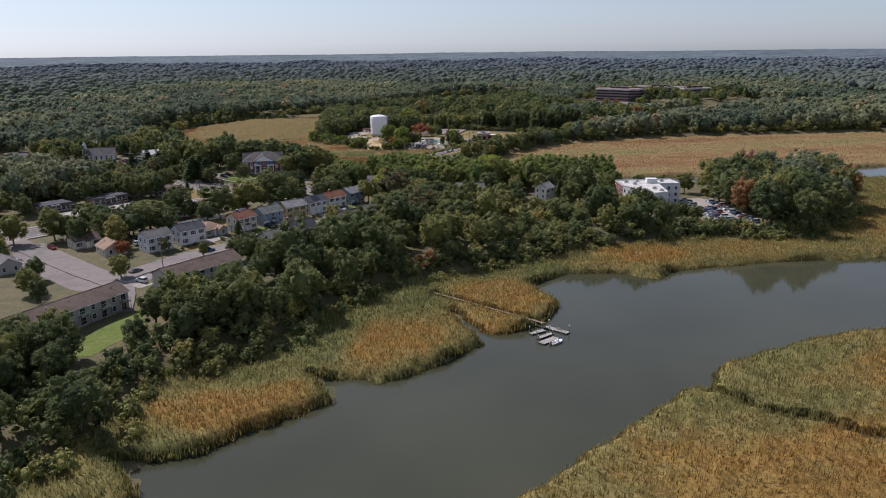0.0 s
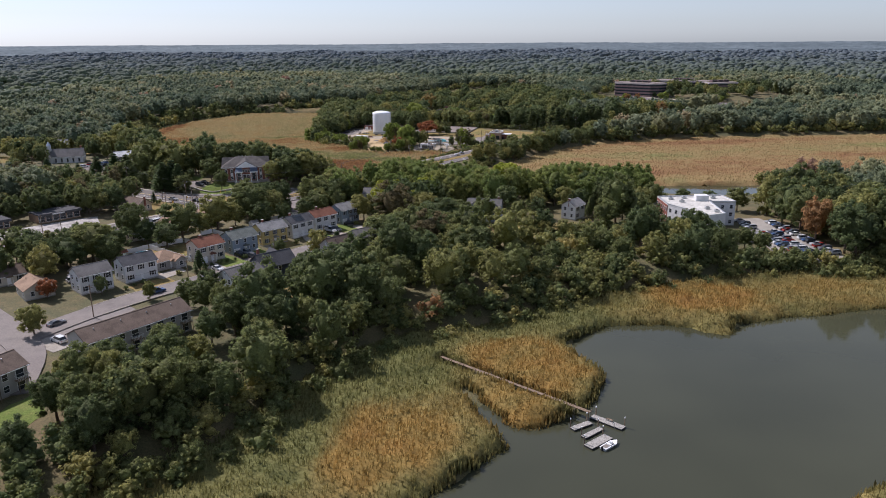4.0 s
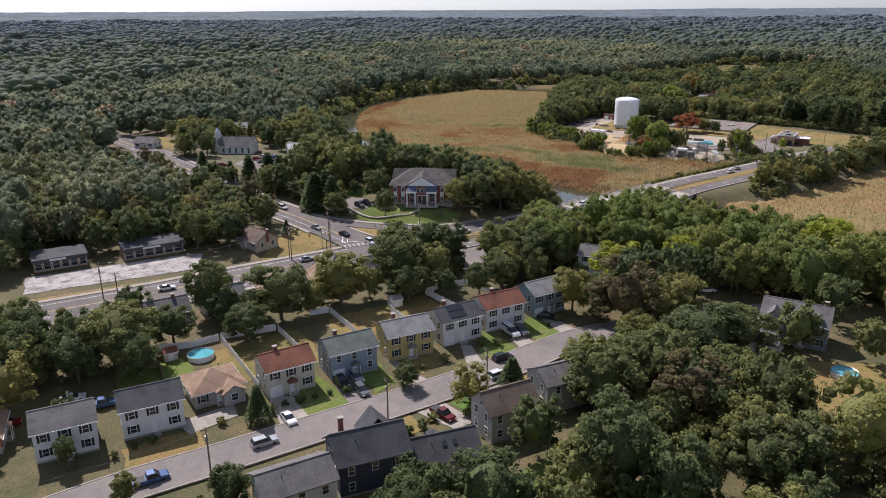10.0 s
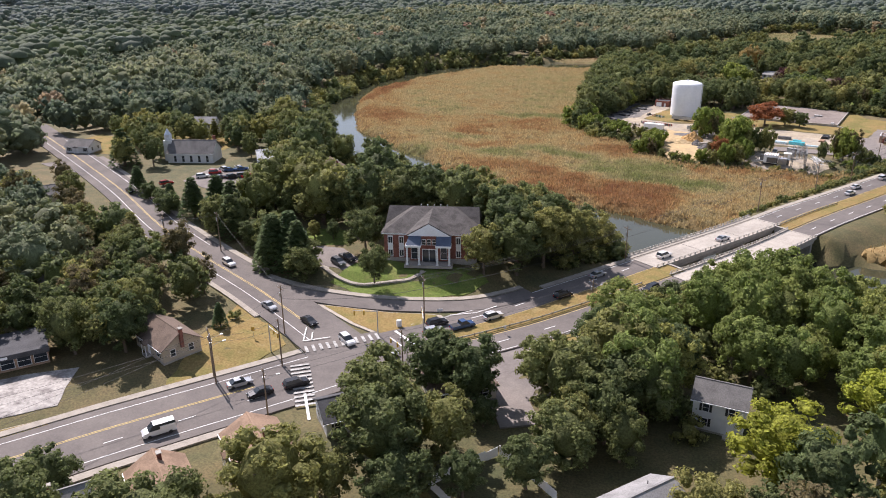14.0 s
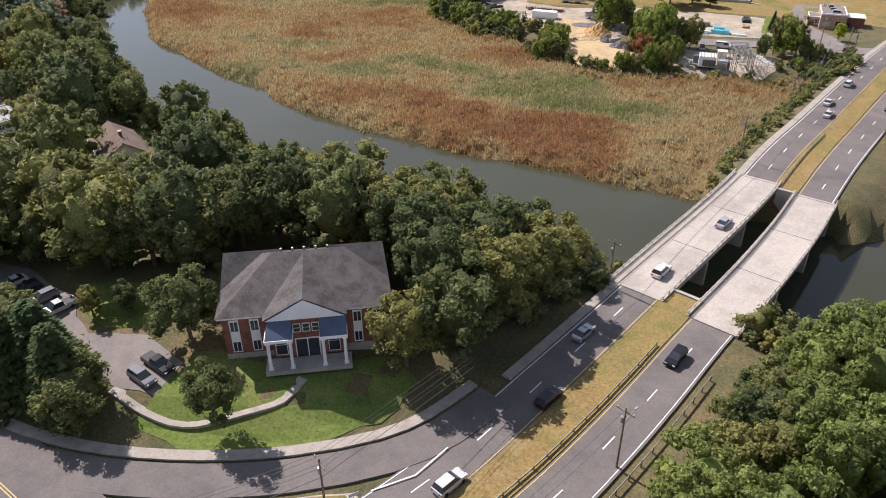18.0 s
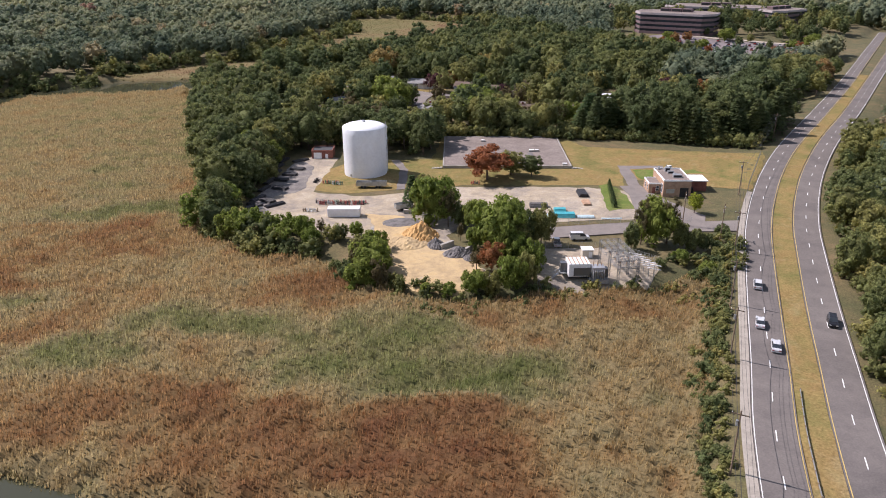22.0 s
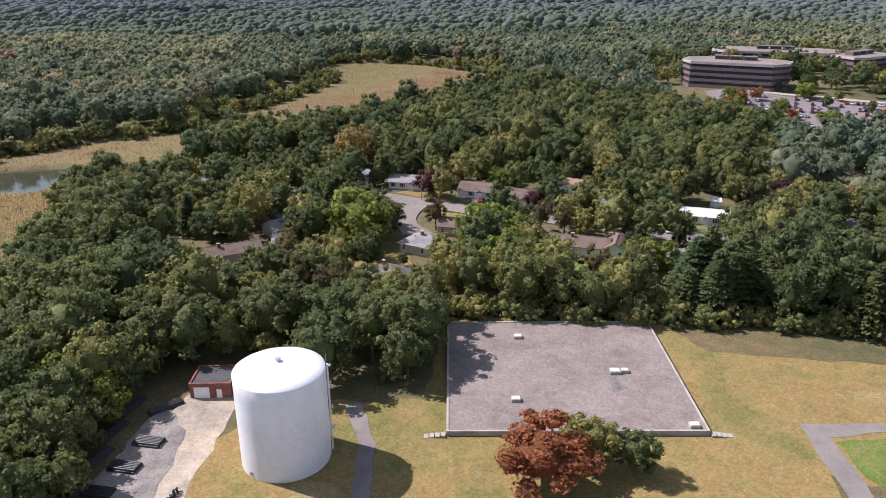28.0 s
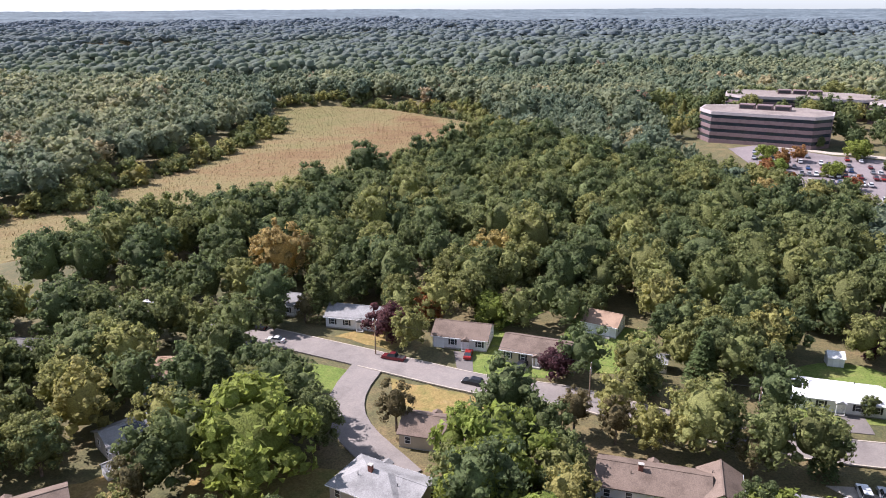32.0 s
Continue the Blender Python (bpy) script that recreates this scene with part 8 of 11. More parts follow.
def water_tank():
    e = thing("water_tank", pose(-60.3, 690.4, 0.0), "tall white welded steel water tank with a domed roof", "water tank")
    r, h = 7.55, 17.0
    bm = bmesh.new()
    rows = [(r, -0.4)] + [(r, z) for z in (0.0,)] + [(r, h * k / 7) for k in range(1, 8)] + [(r * 0.99, h + 0.12), (r * 0.8, h + 0.75), (r * 0.5, h + 1.25), (r * 0.2, h + 1.5), (0.02, h + 1.55)]
    n = 96
    rings = []
    for rr, z in rows:
        rings.append([bm.verts.new((rr * math.cos(2 * math.pi * k / n), rr * math.sin(2 * math.pi * k / n), z)) for k in range(n)])
    for a, b in zip(rings, rings[1:]):
        for k in range(n):
            bm.faces.new((a[k], a[(k + 1) % n], b[(k + 1) % n], b[k]))
    part("shell", bm, M_TANK, e, smooth=True)
    for k in range(1, 7):
        bm = bmesh.new()
        z = h * k / 7
        a = [bm.verts.new(((r + 0.012) * math.cos(2 * math.pi * q / n), (r + 0.012) * math.sin(2 * math.pi * q / n), z)) for q in range(n)]
        b = [bm.verts.new(((r + 0.012) * math.cos(2 * math.pi * q / n), (r + 0.012) * math.sin(2 * math.pi * q / n), z + 0.05)) for q in range(n)]
        for q in range(n):
            bm.faces.new((a[q], a[(q + 1) % n], b[(q + 1) % n], b[q]))
        part("weld_seam", bm, M_TANK, e)
    part("vent", tube(bmesh.new(), (0, 0, h + 1.4), (0, 0, h + 2.1), 0.45, 0.5, 14), M_STEEL, e)
    part("foundation", tube(bmesh.new(), (0, 0, -0.6), (0, 0, 0.18), r + 0.35, sides=64), M_CONCRETE, e)
    a = radians(8)
    cx, cy = (r + 0.25) * math.cos(a), (r + 0.25) * math.sin(a)
    bm = bmesh.new()
    for s in (-0.25, 0.25):
        tube(bm, (cx, cy + s, 1.5), (cx, cy + s, h + 1.0), 0.05, sides=5)
    for k in range(45):
        tube(bm, (cx, cy - 0.25, 2 + 0.35 * k), (cx, cy + 0.25, 2 + 0.35 * k), 0.025, sides=4)
    ld = part("ladder", bm, M_STEEL, e)
    part("ladder_cage", boxes((cx + 0.1, cx + 0.7, cy - 0.4, cy + 0.4, 4.0, 4.1), (cx + 0.1, cx + 0.7, cy - 0.4, cy + 0.4, 8.0, 8.1), (cx + 0.1, cx + 0.7, cy - 0.4, cy + 0.4, 12.0, 12.1), (cx + 0.1, cx + 0.7, cy - 0.4, cy + 0.4, 16.0, 16.1)), M_STEEL, ld)
    part("pipe", tube(bmesh.new(), (cx + 0.1, cy - 1.2, -0.2), (cx + 0.1, cy - 1.2, h), 0.14), M_TANK, e)
    part("manhole", tube(bmesh.new(), (-r * 0.77, -r * 0.66, 1.0), (-r * 0.72, -r * 0.6, 1.0), 0.4, sides=14), M_STEEL, e)


water_tank()


def reservoir():
    """A sunk concrete reservoir: low walls and a gravel roof."""
    e = thing("reservoir", pose(-4.6, 705.2, 0.0, 0, 0, -13.5), "low concrete reservoir with a flat gravel roof", "reservoir")
    w, d = 23.4, 22.0
    part("wall", boxes((-w, w, -d, d, -2, 1.0)), M_CONCRETE, e)
    part("roof", boxes((-w + 0.45, w - 0.45, -d + 0.45, d - 0.45, 0.98, 1.14)), M_ROOFGRAVEL, e, "speckled grey-brown gravel roof")
    for r in ((-w, w, -d, -d + 0.4), (-w, w, d - 0.4, d), (-w, -w + 0.4, -d + 0.4, d - 0.4), (w - 0.4, w, -d + 0.4, d - 0.4)):
        part("coping", boxes((*r, 1.0, 1.28)), M_CONCRETE, e)
    for x, y, s in ((-7.6, 14.0, 0.9), (10.8, -1.4, 1.1), (12.8, -1.2, 0.8), (-10.2, -11.8, 0.9), (21.0, -20.5, 0.9)):
        h = part("hatch", boxes((x - s, x + s, y - s * 0.8, y + s * 0.8, 1.1, 1.75), bevel=0.05), M_CONCRETE, e)
        part("lid", boxes((x - s * 0.8, x + s * 0.8, y - s * 0.6, y + s * 0.6, 1.75, 1.85)), M_WHITE, h)
    part("patch", boxes((9.0, 10.8, -8.5, -3.0, 1.13, 1.16)), M_STONE, e)
    for k in range(6):
        part("step", boxes((-w - 6 + k, -w - 5.2 + k, -d - 0.6, -d + 0.6, -0.5, 0.1 + 0.12 * k)), M_CONCRETE, e)
        part("step", boxes((w + 5.2 - k, w + 6 - k, -d - 0.6, -d + 0.6, -0.5, 0.1 + 0.12 * k)), M_CONCRETE, e)


reservoir()


def pump_house():
    e = thing("pump_house", pose(35.3, 647.2, 0.2, 0, 0, -14), "tan brick pump house with a flat white-edged roof", "building")
    part("wall", boxes((-4.4, 4.4, -7.0, 7.0, -1, 5.2)), M_TANBRICK, e)
    part("roof", boxes((-4.1, 4.1, -6.7, 6.7, 5.18, 5.3)), M_ROOFGRAVEL, e)
    for r in ((-4.45, 4.45, -7.05, -6.7), (-4.45, 4.45, 6.7, 7.05), (-4.45, -4.1, -6.7, 6.7), (4.1, 4.45, -6.7, 6.7)):
        part("coping", boxes((*r, 5.15, 5.6)), M_WHITE, e)
    part("annex_wall", boxes((-8.2, -4.42, -3.6, 3.4, -1, 3.2)), M_TANBRICK, e)
    part("annex_roof", boxes((-8.0, -4.42, -3.4, 3.2, 3.18, 3.3)), M_ROOFGRAVEL, e)
    for r in ((-8.25, -4.42, -3.65, -3.35), (-8.25, -4.42, 3.15, 3.45), (-8.25, -7.95, -3.35, 3.15)):
        part("coping", boxes((*r, 3.15, 3.5)), M_WHITE, e)
    part("lean_to", boxes((4.42, 11.2, -1.0, 5.4, -1, 3.4)), M_BRICK, e, "dark brick lean-to")
    part("lean_to_roof", boxes((4.42, 11.5, -1.3, 5.7, 3.4, 3.65)), M_WHITE, e)
    part("tank", tube(bmesh.new(), (5.6, -2.6, -0.2), (5.6, -2.6, 1.7), 0.9, sides=16), M_BLACK, e)
    for x0, x1, y0, y1, h in ((-1.6, 0.2, 3.4, 5.0, 1.3), (-1.2, 0.8, 1.2, 2.2, 0.8), (-0.6, 2.2, -3.4, -1.6, 0.9), (0.2, 1.2, -0.6, 0.4, 0.6)):
        u = part("roof_unit", boxes((x0, x1, y0, y1, 5.3, 5.3 + h), bevel=0.05), M_STEEL, e)
        part("grille", boxes((x0 + 0.2, x1 - 0.2, y0 - 0.03, y0 + 0.01, 5.5, 5.2 + h)), M_BLACK, u)
    part("vent", tube(bmesh.new(), (-3.0, 6.0, 5.3), (-3.0, 6.0, 6.4), 0.3, sides=10), M_STEEL, e)
    part("roller_door", boxes((0.9, 3.6, -7.08, -6.98, 0, 3.0)), M_BLACK, e, "dark roller door")
    part("louvre", boxes((-3.4, -0.8, -7.06, -6.98, 1.2, 2.6)), M_STEEL, e)
    part("door", boxes((-7.0, -6.0, -3.68, -3.58, 0, 2.2)), M_BRICK, e)
    window(e, -5.4, -3.62, 1.0, 0, 0.9, 1.5)
    for k in (-5.6, -4.6):
        window(e, -4.42, k, 1.0, -90, 0.8, 2.8)
    for k in (-2, 1):
        window(e, -8.22, k, 1.0, -90, 1.0, 1.6)
    b = thing("vault_hatch", pose(47.5, 671, 0.1, 0, 0, 20), "small concrete access vault with a pale lid", "hatch")
    part("body", boxes((-1, 1, -0.7, 0.7, -0.5, 0.9), bevel=0.04), M_CONCRETE, b)
    part("lid", boxes((-0.8, 0.8, -0.55, 0.55, 0.9, 1.05)), M_WHITE, b)
    part("pipe", tube(bmesh.new(), (-1.3, 0, 0), (-1.3, 0, 1.7), 0.12), M_STEEL, b)


pump_house()


def brick_hut():
    e = thing("valve_house", pose(-73.5, 716, 0, 0, 0, -12), "small red-brick hut with a dark flat roof", "hut")
    part("wall", boxes((-4, 4, -3.6, 3.6, -1, 3.1)), M_BRICK, e)
    part("roof", boxes((-3.7, 3.7, -3.3, 3.3, 3.08, 3.2)), R_DARK, e)
    for r in ((-4.05, 4.05, -3.65, -3.3), (-4.05, 4.05, 3.3, 3.65), (-4.05, -3.7, -3.3, 3.3), (3.7, 4.05, -3.3, 3.3)):
        part("coping", boxes((*r, 3.05, 3.45)), M_BRICK, e)
    part("roller_door", boxes((-3.2, -0.2, -3.68, -3.58, 0, 2.6)), M_WHITE, e)
    part("door", boxes((1.2, 2.2, -3.66, -3.58, 0, 2.1)), M_WHITE, e)


brick_hut()


def container(x, y, rot, l, w, h, label, m=M_WHITE):
    e = thing("storage_container", pose(x, y, gz(x, y) + 0.05, 0, 0, rot), label, "container")
    part("body", boxes((-l / 2, l / 2, -w / 2, w / 2, 0.1, h), bevel=0.04), m, e)
    n = int(l / 0.6)
    first = None
    for k in range(n):
        for s in (-1, 1):
            mm = pose(-l / 2 + (k + 0.5) * l / n, s * (w / 2 + 0.02), 0.2)
            if first is None:
                first = part("rib", boxes((-0.1, 0.1, -0.03, 0.03, 0, h - 0.3)), m, e)
                first.matrix_local = mm
            else:
                share("rib", first, e, mm)
    part("door", boxes((l / 2 + 0.0, l / 2 + 0.05, -w / 2 + 0.1, -0.03, 0.2, h - 0.1)), m, e)
    part("door", boxes((l / 2 + 0.0, l / 2 + 0.05, 0.03, w / 2 - 0.1, 0.2, h - 0.1)), m, e)
    return e


container(-72.2, 646.5, -13, 9.6, 3.0, 2.7, "long white storage container in the yard")


M_ORANGE = patchy("loose orange sand", [(0.42, 0.25, 0.10), (0.50, 0.31, 0.13), (0.56, 0.37, 0.17)], 0.15, 3.0, 0.2)


def pile(x, y, rx, ry, h, m, label, seed):
    """A heap of loose material."""
    rng = np.random.default_rng(seed)
    n = 22
    u, v = np.meshgrid(np.linspace(-1, 1, n), np.linspace(-1, 1, n))
    r = np.hypot(u, v)
    px, py = x + u * rx, y + v * ry
    z = h * np.clip(1 - r ** 1.3, 0, 1) * (0.75 + 0.5 * vnoise(px, py, rx * 0.5, seed)) + 0.25 * h * (rng.random(r.shape) - 0.5) * (r < 0.9)
    z = np.where(r > 0.98, -0.5, z)
    nm = "stone_mound" if m is M_STONE else "sand_mound"
    me = mesh_from(nm, np.stack([px - x, py - y, z], -1).reshape(-1, 3), grid_faces(n, n), m)
    ob = new(nm, me)
    ob.matrix_world = pose(x, y, gz(x, y) + 0.1)
    return tagged(ob, label, "pile")


pile(-53, 625.5, 5.5, 6, 3.6, M_ORANGE, "tall heap of orange sand", 1)
pile(-57.5, 621, 6, 6, 1.3, M_SAND, "low spread of orange sand", 2)
pile(-45.8, 610.2, 4.4, 3.2, 1.9, M_STONE, "heap of dark grey crushed stone", 3)
pile(-42.6, 606.4, 3.0, 2.6, 1.5, M_STONE, "heap of grey crushed stone", 4)
pile(-56.5, 637, 6, 4, 0.5, M_STONE, "low spread of grey gravel", 5)
pile(-50.2, 617, 2.6, 3.4, 2.0, M_STONE, "heap of grey stone beside the sand", 6)
pile(-34, 620, 4.5, 3, 0.8, M_GRAVEL, "low heap of pale rubble", 7)


def bin_wall(x, y, rot, l):
    e = thing("bay_wall", pose(x, y, gz(x, y), 0, 0, rot), "grey concrete block wall of a material bay", "wall")
    n = int(l / 1.5)
    for row in range(2):
        for k in range(n):
            part("block", boxes((k * 1.5 + 0.03, k * 1.5 + 1.47, -0.4, 0.4, row * 0.75 - 0.1, row * 0.75 + 0.63), bevel=0.04), M_CONCRETE, e)


bin_wall(-54.5, 644.5, -20, 6)
bin_wall(-49.6, 642, -82, 11)
bin_wall(-49.5, 614.5, 30, 4.6)
bin_wall(-45, 609.5, 40, 4.6)
bin_wall(-65.5, 632, -100, 6)

M_HYDRANT = plain("faded red iron", (0.30, 0.055, 0.045), 0.6, vary=0.3, scale=2)
M_GREENIRON = plain("dull green iron", (0.04, 0.12, 0.085), 0.6, vary=0.3, scale=2)
M_PIPE = plain("black iron pipe", (0.035, 0.034, 0.036), 0.5, 0.3, vary=0.3, scale=1)
M_TURQ = plain("turquoise plastic pipe", (0.10, 0.50, 0.56), 0.4, vary=0.12, scale=0.8)
M_PALEPIPE = plain("pale blue pipe wrap", (0.62, 0.76, 0.80), 0.4, vary=0.1, scale=0.8)


def pipe_stack(x, y, rot, l, r, rows, m, label, per=6):
    e = thing("pipe_stack", pose(x, y, gz(x, y) + 0.1, 0, 0, rot), label, "pipes")
    first = None
    for q in range(rows):
        for k in range(per - q):
            mm = pose(0, (k + q / 2) * 2.05 * r, r + q * 1.75 * r)
            if first is None:
                first = part("pipe", tube(bmesh.new(), (-l / 2, 0, 0), (l / 2, 0, 0), r, sides=10), m, e)
                first.matrix_local = mm
            else:
                share("pipe", first, e, mm)
    for s in (-0.3, 0.3):
        part("batten", boxes((s * l - 0.1, s * l + 0.1, -r, per * 2.05 * r, -0.12, 0.0)), M_WOOD, e)
    return e


def iron_rack(x, y, rot, n, mats, label):
    """A row of iron castings standing on the gravel."""
    e = thing("casting_row", pose(x, y, gz(x, y) + 0.1, 0, 0, rot), label, "castings")
    rng = random.Random(int(x * 10))
    for k in range(n):
        m = rng.choice(mats)
        bm = bmesh.new()
        tube(bm, (0, 0, 0), (0, rng.uniform(-0.3, 0.3), 1.0), 0.16, 0.14, 8)
        tube(bm, (-0.3, 0, 0.65), (0.3, 0, 0.65), 0.1, sides=6)
        tube(bm, (0, 0, 1.0), (0, 0.05, 1.2), 0.19, 0.05, 8)
        tube(bm, (0, -0.7, 0.2), (0, 0.8, 0.25), 0.12, sides=6)
        o = part("casting", bm, m, e)
        o.matrix_local = pose(k * 0.62, rng.uniform(-0.25, 0.25), 0, 0, rng.uniform(-8, 8), rng.uniform(0, 60))


iron_rack(-79.5, 660, -14, 26, [M_HYDRANT, M_HYDRANT, M_GREENIRON, M_PIPE], "row of red and green iron hydrants and valves")
iron_rack(-79.2, 658.6, -14, 24, [M_HYDRANT, M_PIPE, M_STEEL], "row of faded red iron hydrants")
iron_rack(-76, 680.5, -14, 9, [M_HYDRANT, M_GREENIRON], "short row of iron fittings")
iron_rack(-73, 678.6, -14, 6, [M_GREENIRON, M_STEEL], "short row of green iron fittings")
iron_rack(-79, 681.5, 60, 6, [M_PIPE], "black iron rings and fittings")
iron_rack(-84, 653, -14, 8, [M_WOOD, M_STEEL, M_HYDRANT], "jumble of crated fittings beside the container")
iron_rack(-27, 668.5, -14, 5, [M_HYDRANT, M_PIPE], "few red fittings under the maple")
for _k, (_x, _y, _r) in enumerate(((-88, 712, 60), (-90, 704, 62), (-91, 696, 65), (-82, 710, 30), (-93, 686, 60), (-95, 678, 62), (-97, 668, 55), (-99, 660, 40), (-92, 660, 30))):
    pipe_stack(_x, _y, _r, 6.5, 0.17, 2, M_PIPE, "stack of black iron pipes at the yard edge", 6)
pipe_stack(6.5, 649, 78, 6, 0.2, 3, M_PIPE, "stack of black pipes on the gravel", 8)
for _x, _y, _a in ((-87.5, 692, 66), (-84.5, 698.5, 66), (-90.6, 686, 66), (-91.2, 676.6, 60), (-99.5, 661.5, 42), (-95.6, 664.6, 42)):
    pipe_stack(_x, _y, _a - 90, 5.0, 0.2, 2, M_PIPE, "stack of black iron pipes at the yard's edge", 7)
pipe_stack(4.0, 640.5, 78, 4.5, 0.18, 2, M_TANBRICK, "stack of tan pipes on the gravel", 7)
pipe_stack(-19, 644, -12, 4.5, 0.2, 2, M_PIPE, "bundle of black pipes", 5)
pipe_stack(-13, 640, -12, 5.5, 0.22, 3, M_STONE, "stack of grey pipes", 6)
pipe_stack(-8.5, 630.2, -12, 6.5, 0.17, 4, M_TURQ, "stack of turquoise plastic pipes", 9)
pipe_stack(-8.0, 635, -12, 3.5, 0.17, 3, M_TURQ, "short stack of turquoise plastic pipes", 7)
pipe_stack(-15.8, 631, -12, 6.5, 0.16, 3, M_PALEPIPE, "stack of pale blue wrapped pipes", 9)
pipe_stack(-2.2, 628.8, -12, 5, 0.15, 2, M_PALEPIPE, "low stack of pale blue pipes", 6)
pipe_stack(5, 626.5, -12, 6, 0.12, 1, M_PALEPIPE, "few white pipes on the ground", 3)


def trailer(x, y, rot, label):
    e = thing("trailer", pose(x, y, gz(x, y) + 0.1, 0, 0, rot), label, "trailer")
    part("bed", boxes((-2.6, 2.6, -1.1, 1.1, 0.7, 0.9)), M_STEEL, e)
    for r in ((-2.6, 2.6, -1.1, -1.04), (-2.6, 2.6, 1.04, 1.1), (-2.6, -2.54, -1.04, 1.04), (2.54, 2.6, -1.04, 1.04)):
        part("side", boxes((*r, 0.9, 2.1)), M_STEEL, e)
    part("drawbar", boxes((2.6, 4.2, -0.08, 0.08, 0.7, 0.84)), M_STEEL, e)
    for sx in (-0.7, 0.4):
        for sy in (-1.2, 1.2):
            part("wheel", tube(bmesh.new(), (sx, sy - 0.1, 0.4), (sx, sy + 0.1, 0.4), 0.4, sides=12), M_BLACK, e)


trailer(-63, 673, -14, "grey steel dump trailer parked by the tank")
trailer(-58.2, 672, -14, "grey steel trailer with low sides")
trailer(-54, 648, 10, "grey trailer beside the gravel bay")
trailer(-98, 652, 40, "old grey trailer with scrap")
car(-10.5, 613.5, -12, "van", "white")
car(-18, 611.5, 78, "pickup", "white")


M_GALV = plain("dull galvanised frame", (0.20, 0.20, 0.195), 0.6, 0.3, vary=0.2, scale=1.0)


def substation():
    e = thing("substation_frame", pose(-10.4, 589.6, -0.2, 0, 0, -4), "grey steel lattice substation frame", "substation")
    legs = [(x, y) for x in (-2.4, 2.4) for y in (-6.4, -0.4, 6.4)]
    for x, y in legs:
        bm = bmesh.new()
        for dx, dy in ((-0.25, -0.25), (0.25, -0.25), (0.25, 0.25), (-0.25, 0.25)):
            tube(bm, (x + dx, y + dy, -0.5), (x + dx, y + dy, 7.0), 0.045, sides=4)
        for k in range(7):
            for (ax, ay), (bx, by) in (((-0.25, -0.25), (0.25, -0.25)), ((0.25, -0.25), (0.25, 0.25)), ((0.25, 0.25), (-0.25, 0.25)), ((-0.25, 0.25), (-0.25, -0.25))):
                tube(bm, (x + ax, y + ay, k), (x + bx, y + by, k + 1), 0.03, sides=3)
        part("lattice_column", bm, M_GALV, e)
    for z in (4.4, 6.6):
        for x in (-2.4, -0.8, 0.8, 2.4):
            bm = bmesh.new()
            for dz in (0, 0.45):
                for dx in (-0.2, 0.2):
                    tube(bm, (x + dx, -6.6, z + dz), (x + dx, 6.6, z + dz), 0.055, sides=4)
            for k in range(13):
                tube(bm, (x - 0.2, -6.5 + k, z), (x + 0.2, -5.5 + k, z + 0.45), 0.035, sides=3)
            part("lattice_beam", bm, M_GALV, e)
        for y in (-6.4, -3.4, -0.4, 3.0, 6.4):
            bm = bmesh.new()
            for dz in (0, 0.45):
                tube(bm, (-2.5, y, z + dz), (2.5, y, z + dz), 0.06, sides=4)
            for k in range(5):
                tube(bm, (-2.4 + 0.96 * k, y, z + (k % 2) * 0.45), (-1.44 + 0.96 * k, y, z + ((k + 1) % 2) * 0.45), 0.035, sides=3)
            part("lattice_beam", bm, M_GALV, e)
    for x in (-1.6, 0, 1.6):
        for y in (-5, -2, 1.4, 4.8):
            part("insulator", tube(bmesh.new(), (x, y, 4.9), (x, y, 5.7), 0.1, sides=6), M_TANBRICK, e)
            part("switch_arm", boxes((x - 0.7, x + 0.7, y - 0.06, y + 0.06, 5.7, 5.82)), M_GALV, e)
    t = thing("transformer", pose(-20.4, 591.0, -0.2, 0, 0, -10), "large pale transformer house on a trailer with steel steps", "transformer")
    part("body", boxes((-2.6, 2.6, -2.2, 2.4, 0.9, 4.2), bevel=0.06), M_WHITE, t)
    part("side_panel", boxes((-1.4, 2.64, -2.26, -2.2, 1.1, 3.2)), PAINT["grey"], t, "grey side panel")
    part("chassis", boxes((-2.5, 2.5, -1.9, 2.1, 0.3, 0.9)), M_BLACK, t)
    for q in range(5):
        part("roof_rib", boxes((-2.2 + q, -2.0 + q, -2.2, 2.4, 4.2, 4.32)), M_TANBRICK, t, "rust-stained roof rib")
    part("landing", boxes((-4.4, -2.6, -1.0, 1.4, 1.2, 1.3)), M_STEEL, t)
    part("enclosure", boxes((-4.2, -2.62, 0.0, 1.6, 1.3, 3.6), bevel=0.04), PAINT["grey"], t)
    for q in range(5):
        part("step", boxes((-5.0 - 0.32 * q, -4.7 - 0.32 * q, -1.0, 0.2, 1.0 - 0.22 * q, 1.05 - 0.22 * q)), M_STEEL, t)
    for q in (-1.0, 0.2):
        part("handrail", tube(bmesh.new(), (-4.4, q, 2.2), (-6.3, q, 1.0), 0.035, sides=5), M_STEEL, t)
    t = thing("transformer", pose(-16.2, 588.6, -0.2, 0, 0, -10), "blue-grey transformer with cooling fins and bushings", "transformer")
    part("tank", boxes((-1.6, 1.6, -1.2, 1.2, 0.4, 3.4), bevel=0.06), PAINT["silver"], t)
    part("radiator", boxes((1.6, 2.4, -1.0, 1.0, 0.8, 3.0), bevel=0.04), PAINT["grey"], t)
    for q in range(7):
        part("fin", boxes((-1.4 + 0.44 * q, -1.3 + 0.44 * q, -1.9, -1.22, 0.6, 2.8)), PAINT["silver"], t)
    part("plinth", boxes((-2.0, 2.5, -2.0, 1.5, -0.6, 0.4)), M_CONCRETE, t)
    for q in range(3):
        part("bushing", tube(bmesh.new(), (-1.0 + q, 0.3, 3.4), (-1.0 + q, 0.3, 4.6), 0.14, 0.08, 8), M_TANBRICK, t)
